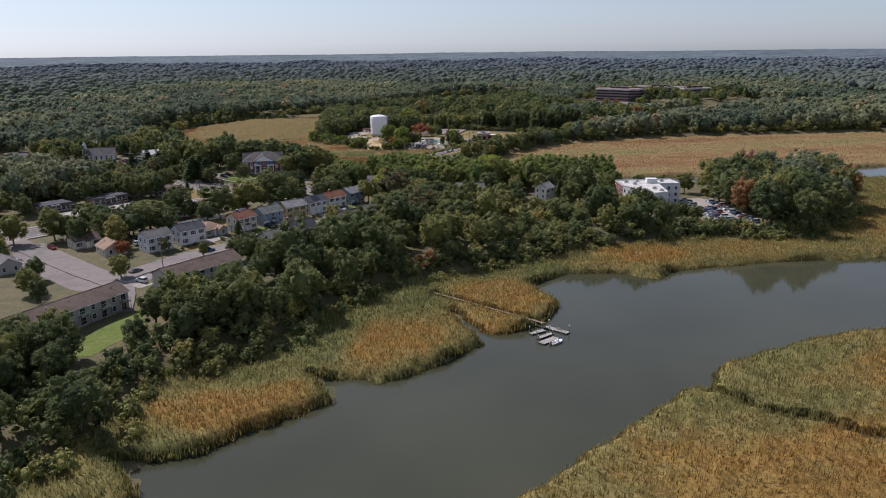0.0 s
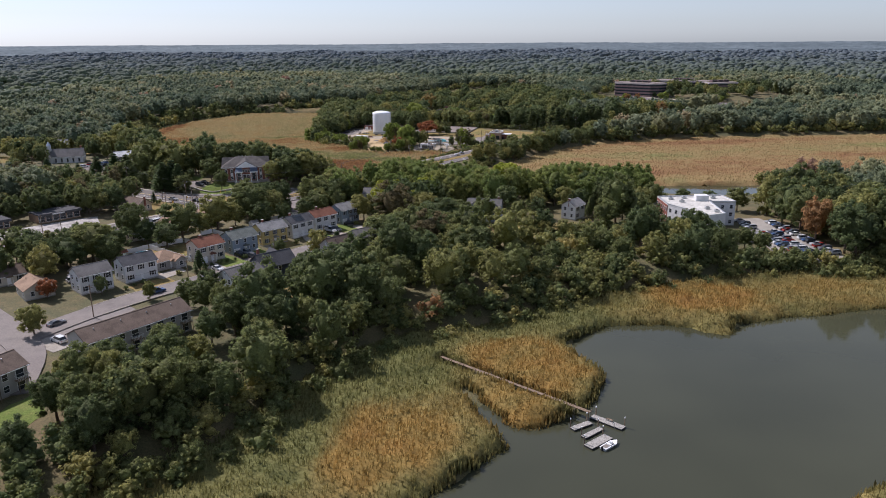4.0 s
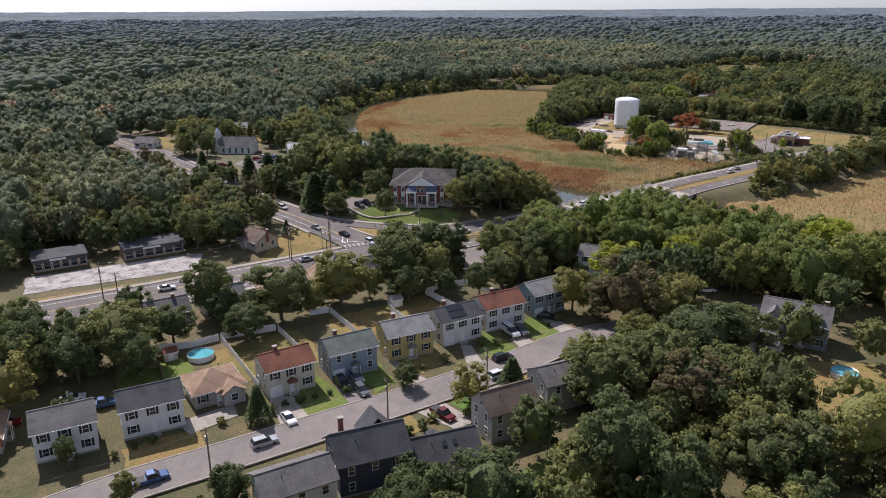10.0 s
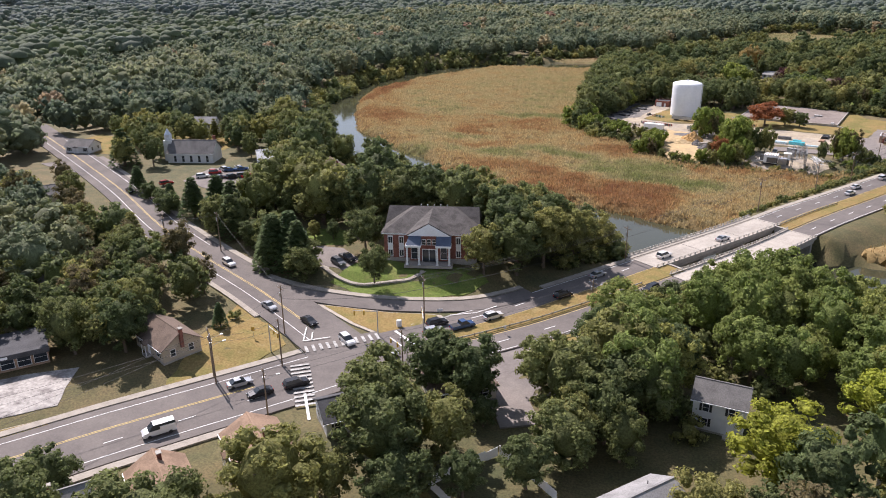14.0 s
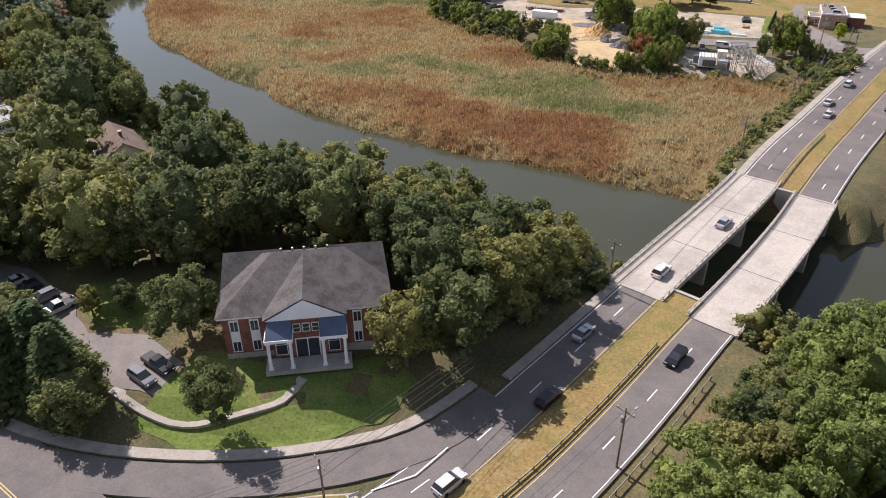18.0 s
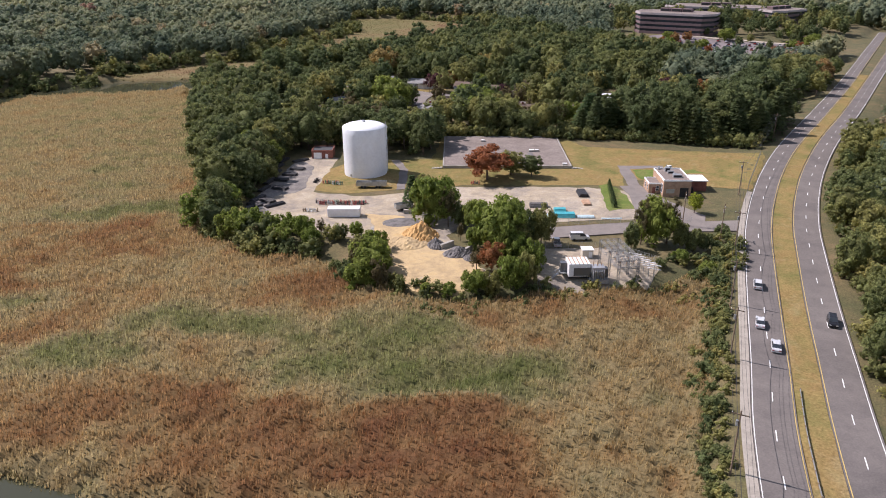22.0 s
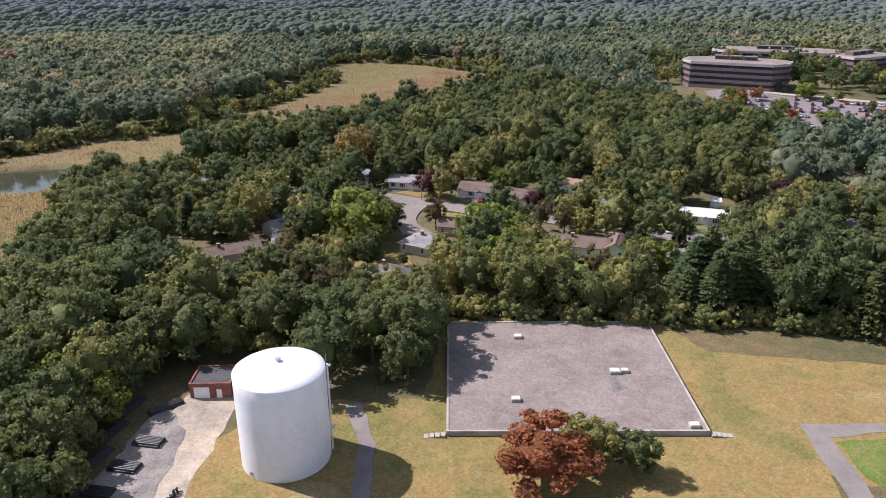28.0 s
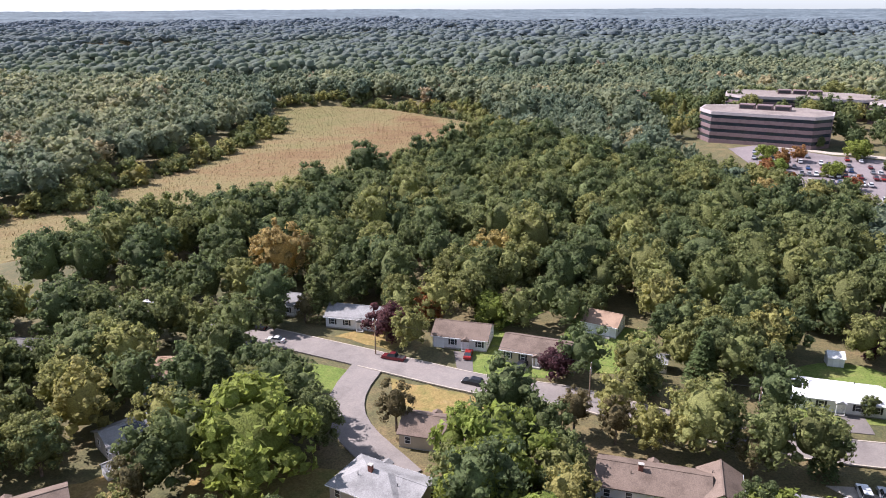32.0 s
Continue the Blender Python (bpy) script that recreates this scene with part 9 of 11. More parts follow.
    c = thing("control_cabin", pose(-13.6, 601.2, -0.2, 0, 0, -10), "small pale metal control cabin", "cabin")
    part("body", boxes((-1.4, 1.4, -1.2, 1.2, 0.1, 2.6), bevel=0.04), S_CREAM, c)
    part("roof", boxes((-1.55, 1.55, -1.35, 1.35, 2.6, 2.75)), M_WHITE, c)
    part("door", boxes((0.2, 1.1, -1.26, -1.18, 0.2, 2.2)), M_WHITE, c)
    for k in range(5):
        p = thing("cable_rack", pose(-4.6 + k * 0.35, 592.5 - k * 1.9, -0.3, 0, 0, -40), "white insulator rack on a steel stand", "rack")
        part("post", tube(bmesh.new(), (0, 0, -0.3), (0, 0, 4.2), 0.08, sides=6), M_STEEL, p)
        part("arm", tube(bmesh.new(), (-1.6, 0, 4.0), (1.6, 0, 4.0), 0.13, sides=6), M_WHITE, p)
        part("arm", tube(bmesh.new(), (-1.6, 0, 3.0), (1.6, 0, 3.0), 0.13, sides=6), M_WHITE, p)


substation()
M_MESH = plain("chain-link wire", (0.30, 0.31, 0.30), 0.5, 0.5, vary=0.2)


def chain_fence(points, label, h=2.2):
    """Posts and wires of a wire fence."""
    e = thing("wire_fence", pose(points[0][0], points[0][1], 0), label, "fence")
    inv = e.matrix_world.inverted()
    post = None
    for a, b in zip(points, points[1:]):
        a, b = Vector((*a, 0)), Vector((*b, 0))
        n = max(1, int((b - a).length / 3))
        for k in range(n + 1):
            p = a.lerp(b, k / n)
            m = inv @ Matrix.Translation((p.x, p.y, gz(p.x, p.y)))
            if post is None:
                post = part("post", tube(bmesh.new(), (0, 0, -0.4), (0, 0, h), 0.04, sides=5), M_STEEL, e)
                post.matrix_local = m
            else:
                share("post", post, e, m)
        bm = bmesh.new()
        za, zb = gz(a.x, a.y), gz(b.x, b.y)
        for q in range(8):
            z = 0.15 + q * (h - 0.2) / 7
            tube(bm, (a.x, a.y, za + z), (b.x, b.y, zb + z), 0.018, sides=3)
        o = part("netting", bm, M_MESH, e)
        o.matrix_local = inv


chain_fence([(-25, 609.8), (-16.4, 607), (-6, 604.6), (2.2, 592), (-8, 579.6), (-20, 580.6), (-32.8, 583.6), (-25, 609.8)], "grey chain-link fence round the substation")
chain_fence([(-24, 628.5), (12, 621.5), (26, 618)], "grey chain-link fence along the access road")
chain_fence([(88, 676), (62, 644), (50, 628)], "chain-link fence between grass and highway")
pole(22, 616, 60, 10.5)
pole(26, 603, 60, 10.5)
wire([(22, 616, 10.3), (26, 603, 10.3), (24.5, 594, 11.5)], 0.025, 0.5)

# ---- north: houses, offices ----
house(26.8, 770.3, 148, 17.5, 8.5, "long white ranch house with brown roof and rear deck", S_WHITE, R_BROWN, 1, 1.9, chimney=(2, 0.8), deck=True, wing=None)
house(36, 765, 58, 9, 6.5, "white cross wing with brown shingle roof", S_WHITE, R_BROWN, 1, 1.9, porch=False)
house(50.5, 752.5, 148, 17.5, 8.5, "long pale green ranch house with grey roof", S_CREAM, R_PALE, 1, 1.8, chimney=(-1, 0.6), garage=False)
house(57.5, 744.5, 148, 8.5, 9, "white-roofed sun room wing", S_CREAM, R_WHITE, 1, 1.6, porch=False, shutters=False)
house(77.7, 786, -32, 16.6, 8, "long white ranch house with a bright white roof", S_WHITE, R_WHITE, 1, 1.4, garage=True)
house(28.5, 821, -36, 17, 9, "ranch house with tan shingle roof behind a purple tree", S_TAN, R_BROWN, 1, 1.8)
house(49.4, 831.4, -45, 8.5, 7.5, "white garage with tan roof on a green lawn", S_WHITE, R_TAN, 1, 1.8, garage=True, porch=False)
house(13.8, 834.5, -30, 13, 9, "white ranch house with patchy brown roof", S_WHITE, R_BROWN, 1, 2.0, garage=True)
house(-8.6, 852, -29, 15, 8.5, "white ranch house with pale grey roof", S_WHITE, R_PALE, 1, 1.8)
house(-50, 832.5, -27, 11, 8, "low house with orange-brown roof beside a pool", S_CREAM, R_TAN, 1, 1.8)
house(-73.6, 788.8, 195, 17, 8, "long grey ranch house with brown roof", S_GREY, R_BROWN, 1, 1.7, chimney=(3, 0.6))
house(-17, 781.5, 135, 13, 9, "grey hip-roofed house with a carport", S_GREY, R_PALE, 1, 2.2, hip=True, chimney=(1, 0.5))
house(-12.5, 778, 135, 6, 8, "grey side wing with pale roof", S_GREY, R_PALE, 1, 1.6, porch=False)
house(-31.5, 761.4, 130, 11, 9, "grey hip-roofed house among trees", S_GREY, R_GREY, 1, 2.2, hip=True, chimney=(1, 0.5))
house(-83, 851.6, -26, 12, 8.5, "grey-roofed house under trees", S_GREY, R_GREY, 1, 1.8)
house(-27, 867, -32, 11, 8, "pale-roofed house under trees", S_WHITE, R_PALE, 1, 1.8)
house(-56.8, 809.7, 28, 13, 8.5, "grey house with pale roof and solar panels", S_GREY, R_PALE, 1, 1.8, solar=True)
house(-3, 795, 150, 13, 8, "brown-roofed house behind trees", S_TAN, R_BROWN, 1, 1.8)
house(113.5, 765, -40, 10, 8, "white house with grey roof beside the trees", S_WHITE, R_GREY, 1, 1.8)
house(-98, 820, -20, 11, 8, "grey house under trees", S_GREY, R_GREY, 1, 1.8)
house(157, 851, -38, 18, 11, "long low apartment house with tan roof", S_TAN, R_TAN, 2, 2.4, hip=True)
house(175, 826, -40, 20, 11, "long low apartment house with tan roof", S_TAN, R_TAN, 2, 2.4, hip=True)
house(196, 800, -40, 18, 11, "long low apartment house with tan roof", S_TAN, R_TAN, 2, 2.4, hip=True)
shed(51.2, 809.6, -34, 4.5, 4, 2.4, S_CREAM, R_PALE, "pale garden shed behind a drive")
shed(90.7, 800.5, -29, 3.4, 3, 2.2, S_WHITE, R_WHITE, "small white garden shed")
shed(-60, 800, 28, 3, 2.6, 2.1, S_WHITE, R_PALE, "small white garden shed")
for _k, (_p, _m, _t) in enumerate((
        ([(-36, 838), (-21, 832), (-14, 826), (-20, 818), (-30, 824)], M_LAWN, "green corner lawn"), ([(8, 818), (26, 812), (36, 822), (24, 838), (40, 846), (30, 850), (14, 842)], M_LAWN, "green lawns between houses"),
        ([(36, 812), (50, 806), (60, 826), (48, 842), (34, 826)], M_LAWN, "green back lawn"), ([(60, 785), (88, 772), (104, 786), (92, 802), (72, 800)], M_LAWN, "bright green mown lawn"),
        ([(-8, 822), (8, 809), (20, 802), (12, 794), (-6, 806)], M_DRYLAWN, "dry corner lawn"), ([(-16, 846), (-4, 834), (4, 842), (-4, 848)], M_DRYLAWN, "dry front lawn"),
        ([(-90, 780), (-62, 778), (-56, 790), (-60, 800), (-92, 796)], M_DRYLAWN, "dry lawn by the ranch house"), ([(16, 756), (40, 744), (48, 752), (32, 762), (18, 766)], M_LAWN, "shaded back lawn"),
        ([(40, 740), (66, 730), (72, 740), (48, 748)], M_DRYLAWN, "dry back yard"), ([(-50, 768), (-24, 770), (-20, 790), (-44, 800), (-52, 786)], M_DRYLAWN, "dry leafy yard grass"))):
    OPEN.append(_p)
    drape("lawn", _p, _m, 0.06 + 0.005 * (_k % 4), _t, "lawn")
for _k, _p in enumerate(([(18, 814), (20, 813), (27, 821), (25, 822)], [(72, 776), (76, 774), (80, 781), (76, 783)], [(56, 764), (61, 762), (64, 756), (59, 756)], [(8, 820), (11, 818), (14, 828), (10, 830)], [(-44, 846), (-36, 842), (-38, 836), (-46, 838)])):
    OPEN.append(_p)
    drape("driveway", _p, M_SIDEWALK if _k % 2 == 0 else M_ASPHALT, 0.13, "house driveway", "driveway")
drape("terrace", [(-62, 834), (-52, 828), (-44, 824), (-46, 819), (-60, 826)], M_SIDEWALK, 0.14, "pale paved pool terrace", "terrace")
drape("swimming_pool", [(-63, 836), (-57, 833), (-58, 829), (-64, 832)], POOL, 0.22, "pale blue swimming pool", "pool")
fence("fence", [(-58, 824), (-46, 817)], 1.6, M_WHITE, "white board fence by the pool terrace")
for _c in ((-44, 841, -30, "pickup", "white"), (-40, 843, 60, "suv", "silver"), (-47, 844, 60, "pickup", "silver"), (-30, 846.5, 148, "sedan", "white"), (-34, 855, 148, "sedan", "black"), (-62, 877, 148, "van", "white"), (-4.5, 829.5, 145, "pickup", "maroon"), (9.5, 813.5, 140, "suv", "black"), (22.5, 818, 50, "suv", "black"), (12.5, 826.5, 65, "sedan", "red"), (61, 776.5, 148, "sedan", "white"), (60, 760, 60, "suv", "white"), (62.5, 758, 60, "pickup", "silver"), (50, 792, 70, "suv", "black"), (-37, 847, 60, "suv", "blue")):
    car(*_c)
for _x, _y in ((-8, 833), (56, 782), (84, 766), (30, 800), (-40, 852)):
    pole(_x, _y, 58, 9.0)
wire([(-40, 852, 9.3), (-8, 833, 9.3), (30, 800, 9.3), (56, 782, 9.5), (84, 766, 9.8)], 0.025, 0.6)
strip("kerb", LINES["north_street"], -4.3, -4.0, 0.2, M_KERB, "pale kerb along the residential street", "kerb", start=10)
strip("kerb", LINES["north_street"], 4.0, 4.3, 0.2, M_KERB, "pale kerb along the residential street", "kerb", start=100)


# offices beyond the woods
M_OFFICE = plain("dark mauve brick", (0.17, 0.115, 0.115), 0.8, vary=0.15, scale=0.4, fine=3)
M_BAND = plain("pale mauve concrete band", (0.42, 0.36, 0.35), 0.8, vary=0.12, scale=0.3, fine=2)


def office(x, y, z, rot, outline, floors, label):
    """A long office block with bands of brick and dark glass."""
    e = thing("office_building", pose(x, y, z, 0, 0, rot), label, "office building")

    def prism(inset, z0, z1):
        c = np.mean(np.array(outline), 0)
        pts = []
        for p in outline:
            d = np.array(p) - c
            pts.append(c + d * (1 - inset / np.linalg.norm(d)))
        n = len(pts)
        return solid([(*p, z0) for p in pts] + [(*p, z1) for p in pts], [tuple(range(n))[::-1], tuple(range(n, 2 * n))] + [(i, (i + 1) % n, n + (i + 1) % n, n + i) for i in range(n)])

    for k in range(floors):
        b = k * 3.7
        part("wall_band", prism(0.0, b - (2 if k == 0 else 0), b + 1.9), M_OFFICE, e)
        part("window_band", prism(0.35, b + 1.9, b + 3.7), M_GLASS, e, "long band of dark windows")
    part("parapet", prism(-0.2, floors * 3.7, floors * 3.7 + 1.6), M_BAND, e)
    part("roof", prism(0.6, floors * 3.7 + 1.55, floors * 3.7 + 1.65), M_ROOFGRAVEL, e)
    t = floors * 3.7 + 1.6
    for k in range(3):
        c = np.mean(np.array(outline), 0) * 0.4 + (k * 9 - 9, 3)
        p = part("plant_room", boxes((c[0] - 4, c[0] + 4, c[1] - 3, c[1] + 3, t, t + 2.6), bevel=0.1), M_OFFICE, e)
        part("louvre", boxes((c[0] - 3.4, c[0] + 3.4, c[1] - 3.1, c[1] - 3.0, t + 0.5, t + 2.1)), M_BLACK, p)
    return e


office(238, 1018, gz(238, 1018), -44, [(-32, -4), (-24, -16), (26, -16), (34, -6), (34, 10), (20, 20), (-20, 20), (-32, 12)], 4, "dark mauve brick office block with window bands")
office(312, 1078, gz(312, 1078), -38, [(-44, -8), (-34, -18), (34, -18), (46, -6), (46, 12), (30, 22), (-34, 22), (-44, 12)], 3, "dark mauve brick office block behind the first")
office(345, 1030, gz(345, 1030), 20, [(-22, -8), (-14, -14), (18, -14), (24, -4), (24, 10), (-16, 12)], 3, "dark mauve brick office wing")
office(262, 1178, gz(262, 1178), -38, [(-26, -6), (-20, -12), (20, -12), (28, -2), (24, 12), (-22, 12)], 2, "low dark mauve office block among trees")
drape("car_park", [(192, 934), (205, 900), (240, 876), (300, 905), (330, 930), (292, 946), (250, 975), (226, 1006), (210, 1006)], plain("mauve-grey asphalt", (0.2, 0.172, 0.172), 0.9, vary=0.15, scale=0.1, fine=1), 0.2, "large mauve-grey office car park with rows of cars", "car park", cut=10)
drape("kerb_strip", [(222, 1012), (228, 1014), (252, 982), (296, 952), (330, 936), (328, 932), (292, 948), (250, 978)], M_KERB, 0.3, "pale kerb strip before the offices", "kerb", cut=10)
_rng = random.Random(4)
_fw = (math.cos(radians(-38)), math.sin(radians(-38)))
for _row in range(7):
    for _k in range(36):
        _u, _v = -66 + 3.0 * _k, -34 + 10.5 * _row
        _x, _y = 248 + _u * _fw[0] - _v * _fw[1], 932 + _u * _fw[1] + _v * _fw[0]
        if inside([(194, 936), (208, 903), (240, 880), (298, 908), (322, 928), (290, 942), (248, 970), (225, 1000), (212, 1000)], np.array(_x), np.array(_y)) and _rng.random() < 0.62:
            car(_x, _y, 52 + 180 * _rng.randint(0, 1), _rng.choice(("sedan", "suv", "suv", "sedan", "pickup")), _rng.choice(("white", "white", "silver", "grey", "black", "red", "blue", "maroon")), group="cars in the office car park", lift=0.3, far=True)
drape("road", [(168, 888), (172, 884), (200, 868), (236, 858), (238, 862), (204, 874), (178, 890)], M_ASPHALT_OLD, 0.2, "asphalt lane by the apartments", "road")

# ---- single trees ----
G = "leafy green broadleaf tree in early autumn"
for _x, _y, _r, _h, _k in ((-121, 293, 8, 14, BROAD), (-125, 285.6, 4.6, 11, BROAD), (-119.5, 321.5, 5, 14, BROAD), (-118, 306, 4.6, 9, BROAD), (-102.6, 326, 7, 13.5, BROAD), (-103.6, 313, 4.4, 9, BROAD), (-93.2, 339, 6.8, 14, BROAD), (-87, 360.5, 7.2, 15, BROAD), (-83, 353, 6.2, 15, BROAD), (-76.7, 376, 5.4, 13, BROAD), (-84, 378, 5, 12, BROAD), (-60.3, 377.8, 6.2, 15, BROAD), (-54, 389, 6.5, 15, BROAD), (-37, 353.5, 4.2, 11, BROAD), (-23.8, 346, 8.5, 17, OLIVE), (-13, 359, 5.4, 11, BROAD), (-24, 308.3, 6.8, 13, BROAD), (-16, 320, 6.6, 12, BROAD), (-7, 333, 8, 13, BROAD), (0.7, 341, 6, 11, BROAD), (-7.6, 307, 7, 14, OLIVE), (4, 312.6, 6, 12, BROAD)):
    tree(_x, _y, _k, _h * 1.06, "broad dark green shade tree between back yards" if _k is BROAD else "large olive-green tree turning brown", wide=_r / (0.35 * _h))
for _x, _y, _h in ((-114, 290, 11), (-127, 300, 12), (-113, 318, 9), (-110, 326, 7), (-97, 332, 8), (-88, 345, 9), (-97, 346, 5), (-78, 347, 10), (-86, 360, 12), (-76, 360, 12), (-73, 371, 6), (-58, 364, 11), (-62, 357, 9), (-53, 372, 13), (-48, 380, 14), (-66, 384, 12), (-57, 396, 13), (-46, 394, 13), (-70, 352, 8), (-30, 352, 12), (-18, 350, 11), (-30, 318, 8), (-12, 326, 11), (-2, 320, 12), (-20, 336, 10), (-134, 312, 10), (-126, 332, 9), (-96, 340, 5)):
    tree(_x, _y, BROAD, _h, "leafy tree filling a back yard", wide=1.15)
tree(-28, 369, LIME, 14.5, "bright lime-yellow leafy tree", wide=1.3)
tree(-11, 387.5, LIME, 13, "bright lime-yellow leafy tree", wide=1.4)
tree(-48.2, 304.8, BROAD, 4.6, "small round clipped tree on a green lawn", wide=1.25)
tree(-42, 313, PINE, 6.5, "dark young tree beside a drive", wide=1.4)
tree(-61.5, 305.5, BROAD, 5.6, "small street tree beside the kerb", wide=1.1)
for _x, _y, _h in ((91, 322, 11.5), (86, 330, 9), (99, 316, 8), (106, 317, 8.5), (110, 312, 8), (83, 336, 6), (78, 345, 7), (77, 358, 12), (78, 366, 13), (112, 375, 10), (90, 383, 12), (104, 386, 9), (126, 378, 11)):
    tree(_x, _y, BROAD, _h, "dense dark tree beside the white building", wide=1.15)
tree(25, 404, LIME, 17, "bright yellow-green leafy tree", wide=1.25)
for _x, _y, _h in ((-129, 291, 13), (-136, 285, 14), (-133, 278, 13), (-74, 250, 9), (-68, 246, 11), (-43, 262, 14), (-36, 258, 13), (-51, 252, 12), (-47, 226, 14), (-56, 232, 13), (-66, 214, 11), (-60, 240, 12), (-72, 262, 8), (-107, 231, 8.5), (-150, 282, 11), (-134, 229, 8), (-128, 214, 9), (-131, 280, 10), (-121, 207, 8), (-145, 290, 14), (-155, 282, 14), (-168, 276, 13), (-140, 272, 12), (-176, 244, 14), (-190, 262, 14)):
    tree(_x, _y, BROAD, _h, G)
for _x, _y, _h in ((-157, 366, 13), (-148, 370, 13), (-152, 378, 13), (-165, 376, 13), (-165, 408, 14), (-176, 402, 13), (-181, 408, 12), (-190, 400, 14), (-160, 392, 11), (-172, 388, 12), (-152, 400, 10), (-200, 410, 14), (-210, 420, 13), (-198, 380, 14), (-186, 372, 13), (-176, 362, 13), (-205, 398, 13), (-192, 356, 13), (-200, 344, 14), (-210, 366, 14), (-230, 437, 13), (-222, 428, 12), (-240, 428, 14), (-250, 452, 11)):
    tree(_x, _y, BROAD if _y % 4 else OLIVE, _h, G if _y % 4 else "olive-brown autumn tree beside the west road")
for _x, _y, _h in ((-172, 440, 13), (-168, 434, 12), (-180, 444, 13), (-186, 453, 8), (-190, 445, 12), (-196, 452, 7), (-178, 455, 9), (-203, 450, 8), (-171, 452, 10), (-225, 460, 9), (-255, 486, 14)):
    tree(_x, _y, PINE, _h * 1.1, "dark green conifer beside the west road", wide=1.25)
for _x, _y, _h in ((-131, 452, 14), (-126, 458, 14), (-118, 462, 15), (-139, 450, 12), (-109, 464, 14), (-100, 462, 14), (-94, 452, 15), (-89, 444, 15), (-85, 436, 14), (-80, 444, 14), (-74, 452, 13), (-82, 454, 15), (-70, 462, 13), (-76, 466, 13), (-90, 462, 14), (-96, 474, 13), (-88, 482, 12), (-148, 450, 12), (-92, 431, 11), (-66, 466, 10)):
    tree(_x, _y, BROAD, _h * 1.22, "tall leafy green tree beside the brick hall", wide=1.1)
for _x, _y, _h, _k in ((-141, 421.5, 15, PINE), (-137, 418.5, 14, PINE), (-146, 423.5, 10, PINE), (-152, 427, 8, PINE), (-134, 416, 10, BROAD), (-145, 420, 15, PINE), (-148, 422.5, 13, PINE), (-158, 430, 8, BROAD)):
    tree(_x, _y, _k, _h, "dense dark green tree between hall and road", wide=1.3)
for _x, _y, _h in ((-182, 461, 5.5), (-190, 458, 4.5), (-173, 462, 6), (-200, 445, 7), (-210, 453, 5), (-168, 458, 8), (-216, 455, 6), (-178, 468, 6.5)):
    tree(_x, _y, BUSHY, _h, "bushy green tree below the church car park")
for _k in range(16):
    _x, _y = 36 + 4.6 * _k + (_k * 37 % 5) * 0.9, 726 - 2.0 * _k + (_k * 53 % 7) * 2.2
    tree(_x, _y, (PINE, PINE, BROAD)[_k * 11 % 7 % 3], 11.5 + (_k * 29 % 5) * 1.3, "tall dark green tree in a dense pine belt", wide=1.6)
for _x, _y, _h in ((-49.6, 415.3, 9), (-45.6, 421.3, 10), (-41.8, 427.8, 9), (-38.0, 433.8, 8), (-43.6, 429.8, 7), (-35.5, 440.3, 7), (-48.0, 423.0, 8), (-43.9, 416.9, 10)):
    tree(_x, _y, BROAD + VINES[:2], _h, "bright green tree at the wood's edge beside the highway", wide=1.15)
tree(-124.6, 431.4, BROAD, 12, "green shade tree between hall and car park")
tree(-142, 435, BROAD, 6, "small lawn tree by the car park")
tree(-137, 436.5, BROAD, 6, "small lawn tree by the car park")
tree(-115, 416.5, BROAD, 9.5, "round green lawn tree before the brick hall", z=5.2)
tree(-137, 386, PINE, 6, "small dark spruce on the corner lawn")
tree(-137, 391, SHRUB, 2.2, "small round shrub on the corner lawn", "shrub", "shrub")
for _x, _y, _h in ((-114, 272, 6), (-104, 262, 6), (-88, 257.5, 6)):
    tree(_x, _y, BROAD, _h, "small street tree beside the kerb")
tree(-82.5, 285, PINE, 7.6, "dark conifer in a front yard", wide=1.2)
tree(-118, 258, RUST, 6, "small rust-red tree in a front yard")
for _x, _y, _h in ((-97, 170, 14), (-94, 164, 14), (-101, 160, 13), (-107, 171, 12), (-90, 155, 11), (-112, 166, 13), (-108, 163, 12), (-104, 152, 13), (-76, 196, 14), (-71, 194, 14), (-73, 203, 12), (-72, 186, 13), (-64, 187, 13), (-68, 180, 12), (-80, 190, 11), (-58, 194, 14), (-62, 203, 14), (-66, 209, 10), (-82, 201, 7), (-80, 176, 9), (-98, 148, 12), (-87, 206, 6)):
    tree(_x, _y, BROAD, _h, "dark green tree behind the row of homes")
for _x, _y, _h in ((-250, 500, 11), (-244, 489, 12), (-228, 521, 12), (-216, 513, 11), (-263, 512, 12), (-240, 534, 13), (-256, 526, 12), (-190, 496, 13), (-184, 488, 12)):
    tree(_x, _y, BROAD, _h, "leafy green tree beside the church")
for _x, _y, _h in ((-56, 374, 13), (-58, 368, 11), (-52, 378, 14), (-64, 384, 12), (-50, 368, 10)):
    tree(_x, _y, BROAD, _h, "leafy green tree beside the stub street")
for _x, _y, _h in ((-91, 762, 12), (-85, 769, 6), (-77, 760, 9), (-71, 753, 12), (-64, 748, 12), (-84, 752, 13), (-94, 772, 11), (-66, 763, 9), (-91, 752, 12), (-54, 752, 13), (-48, 746, 13), (-40, 748, 11), (-34, 742, 12), (-26, 746, 9), (-44, 772, 12), (-52, 766, 12), (-57, 776, 11)):
    tree(_x, _y, BROAD if _x % 3 else OLIVE, _h, "leafy tree at the southern end of the suburb")
# garden shrubs
_rs = random.Random(8)
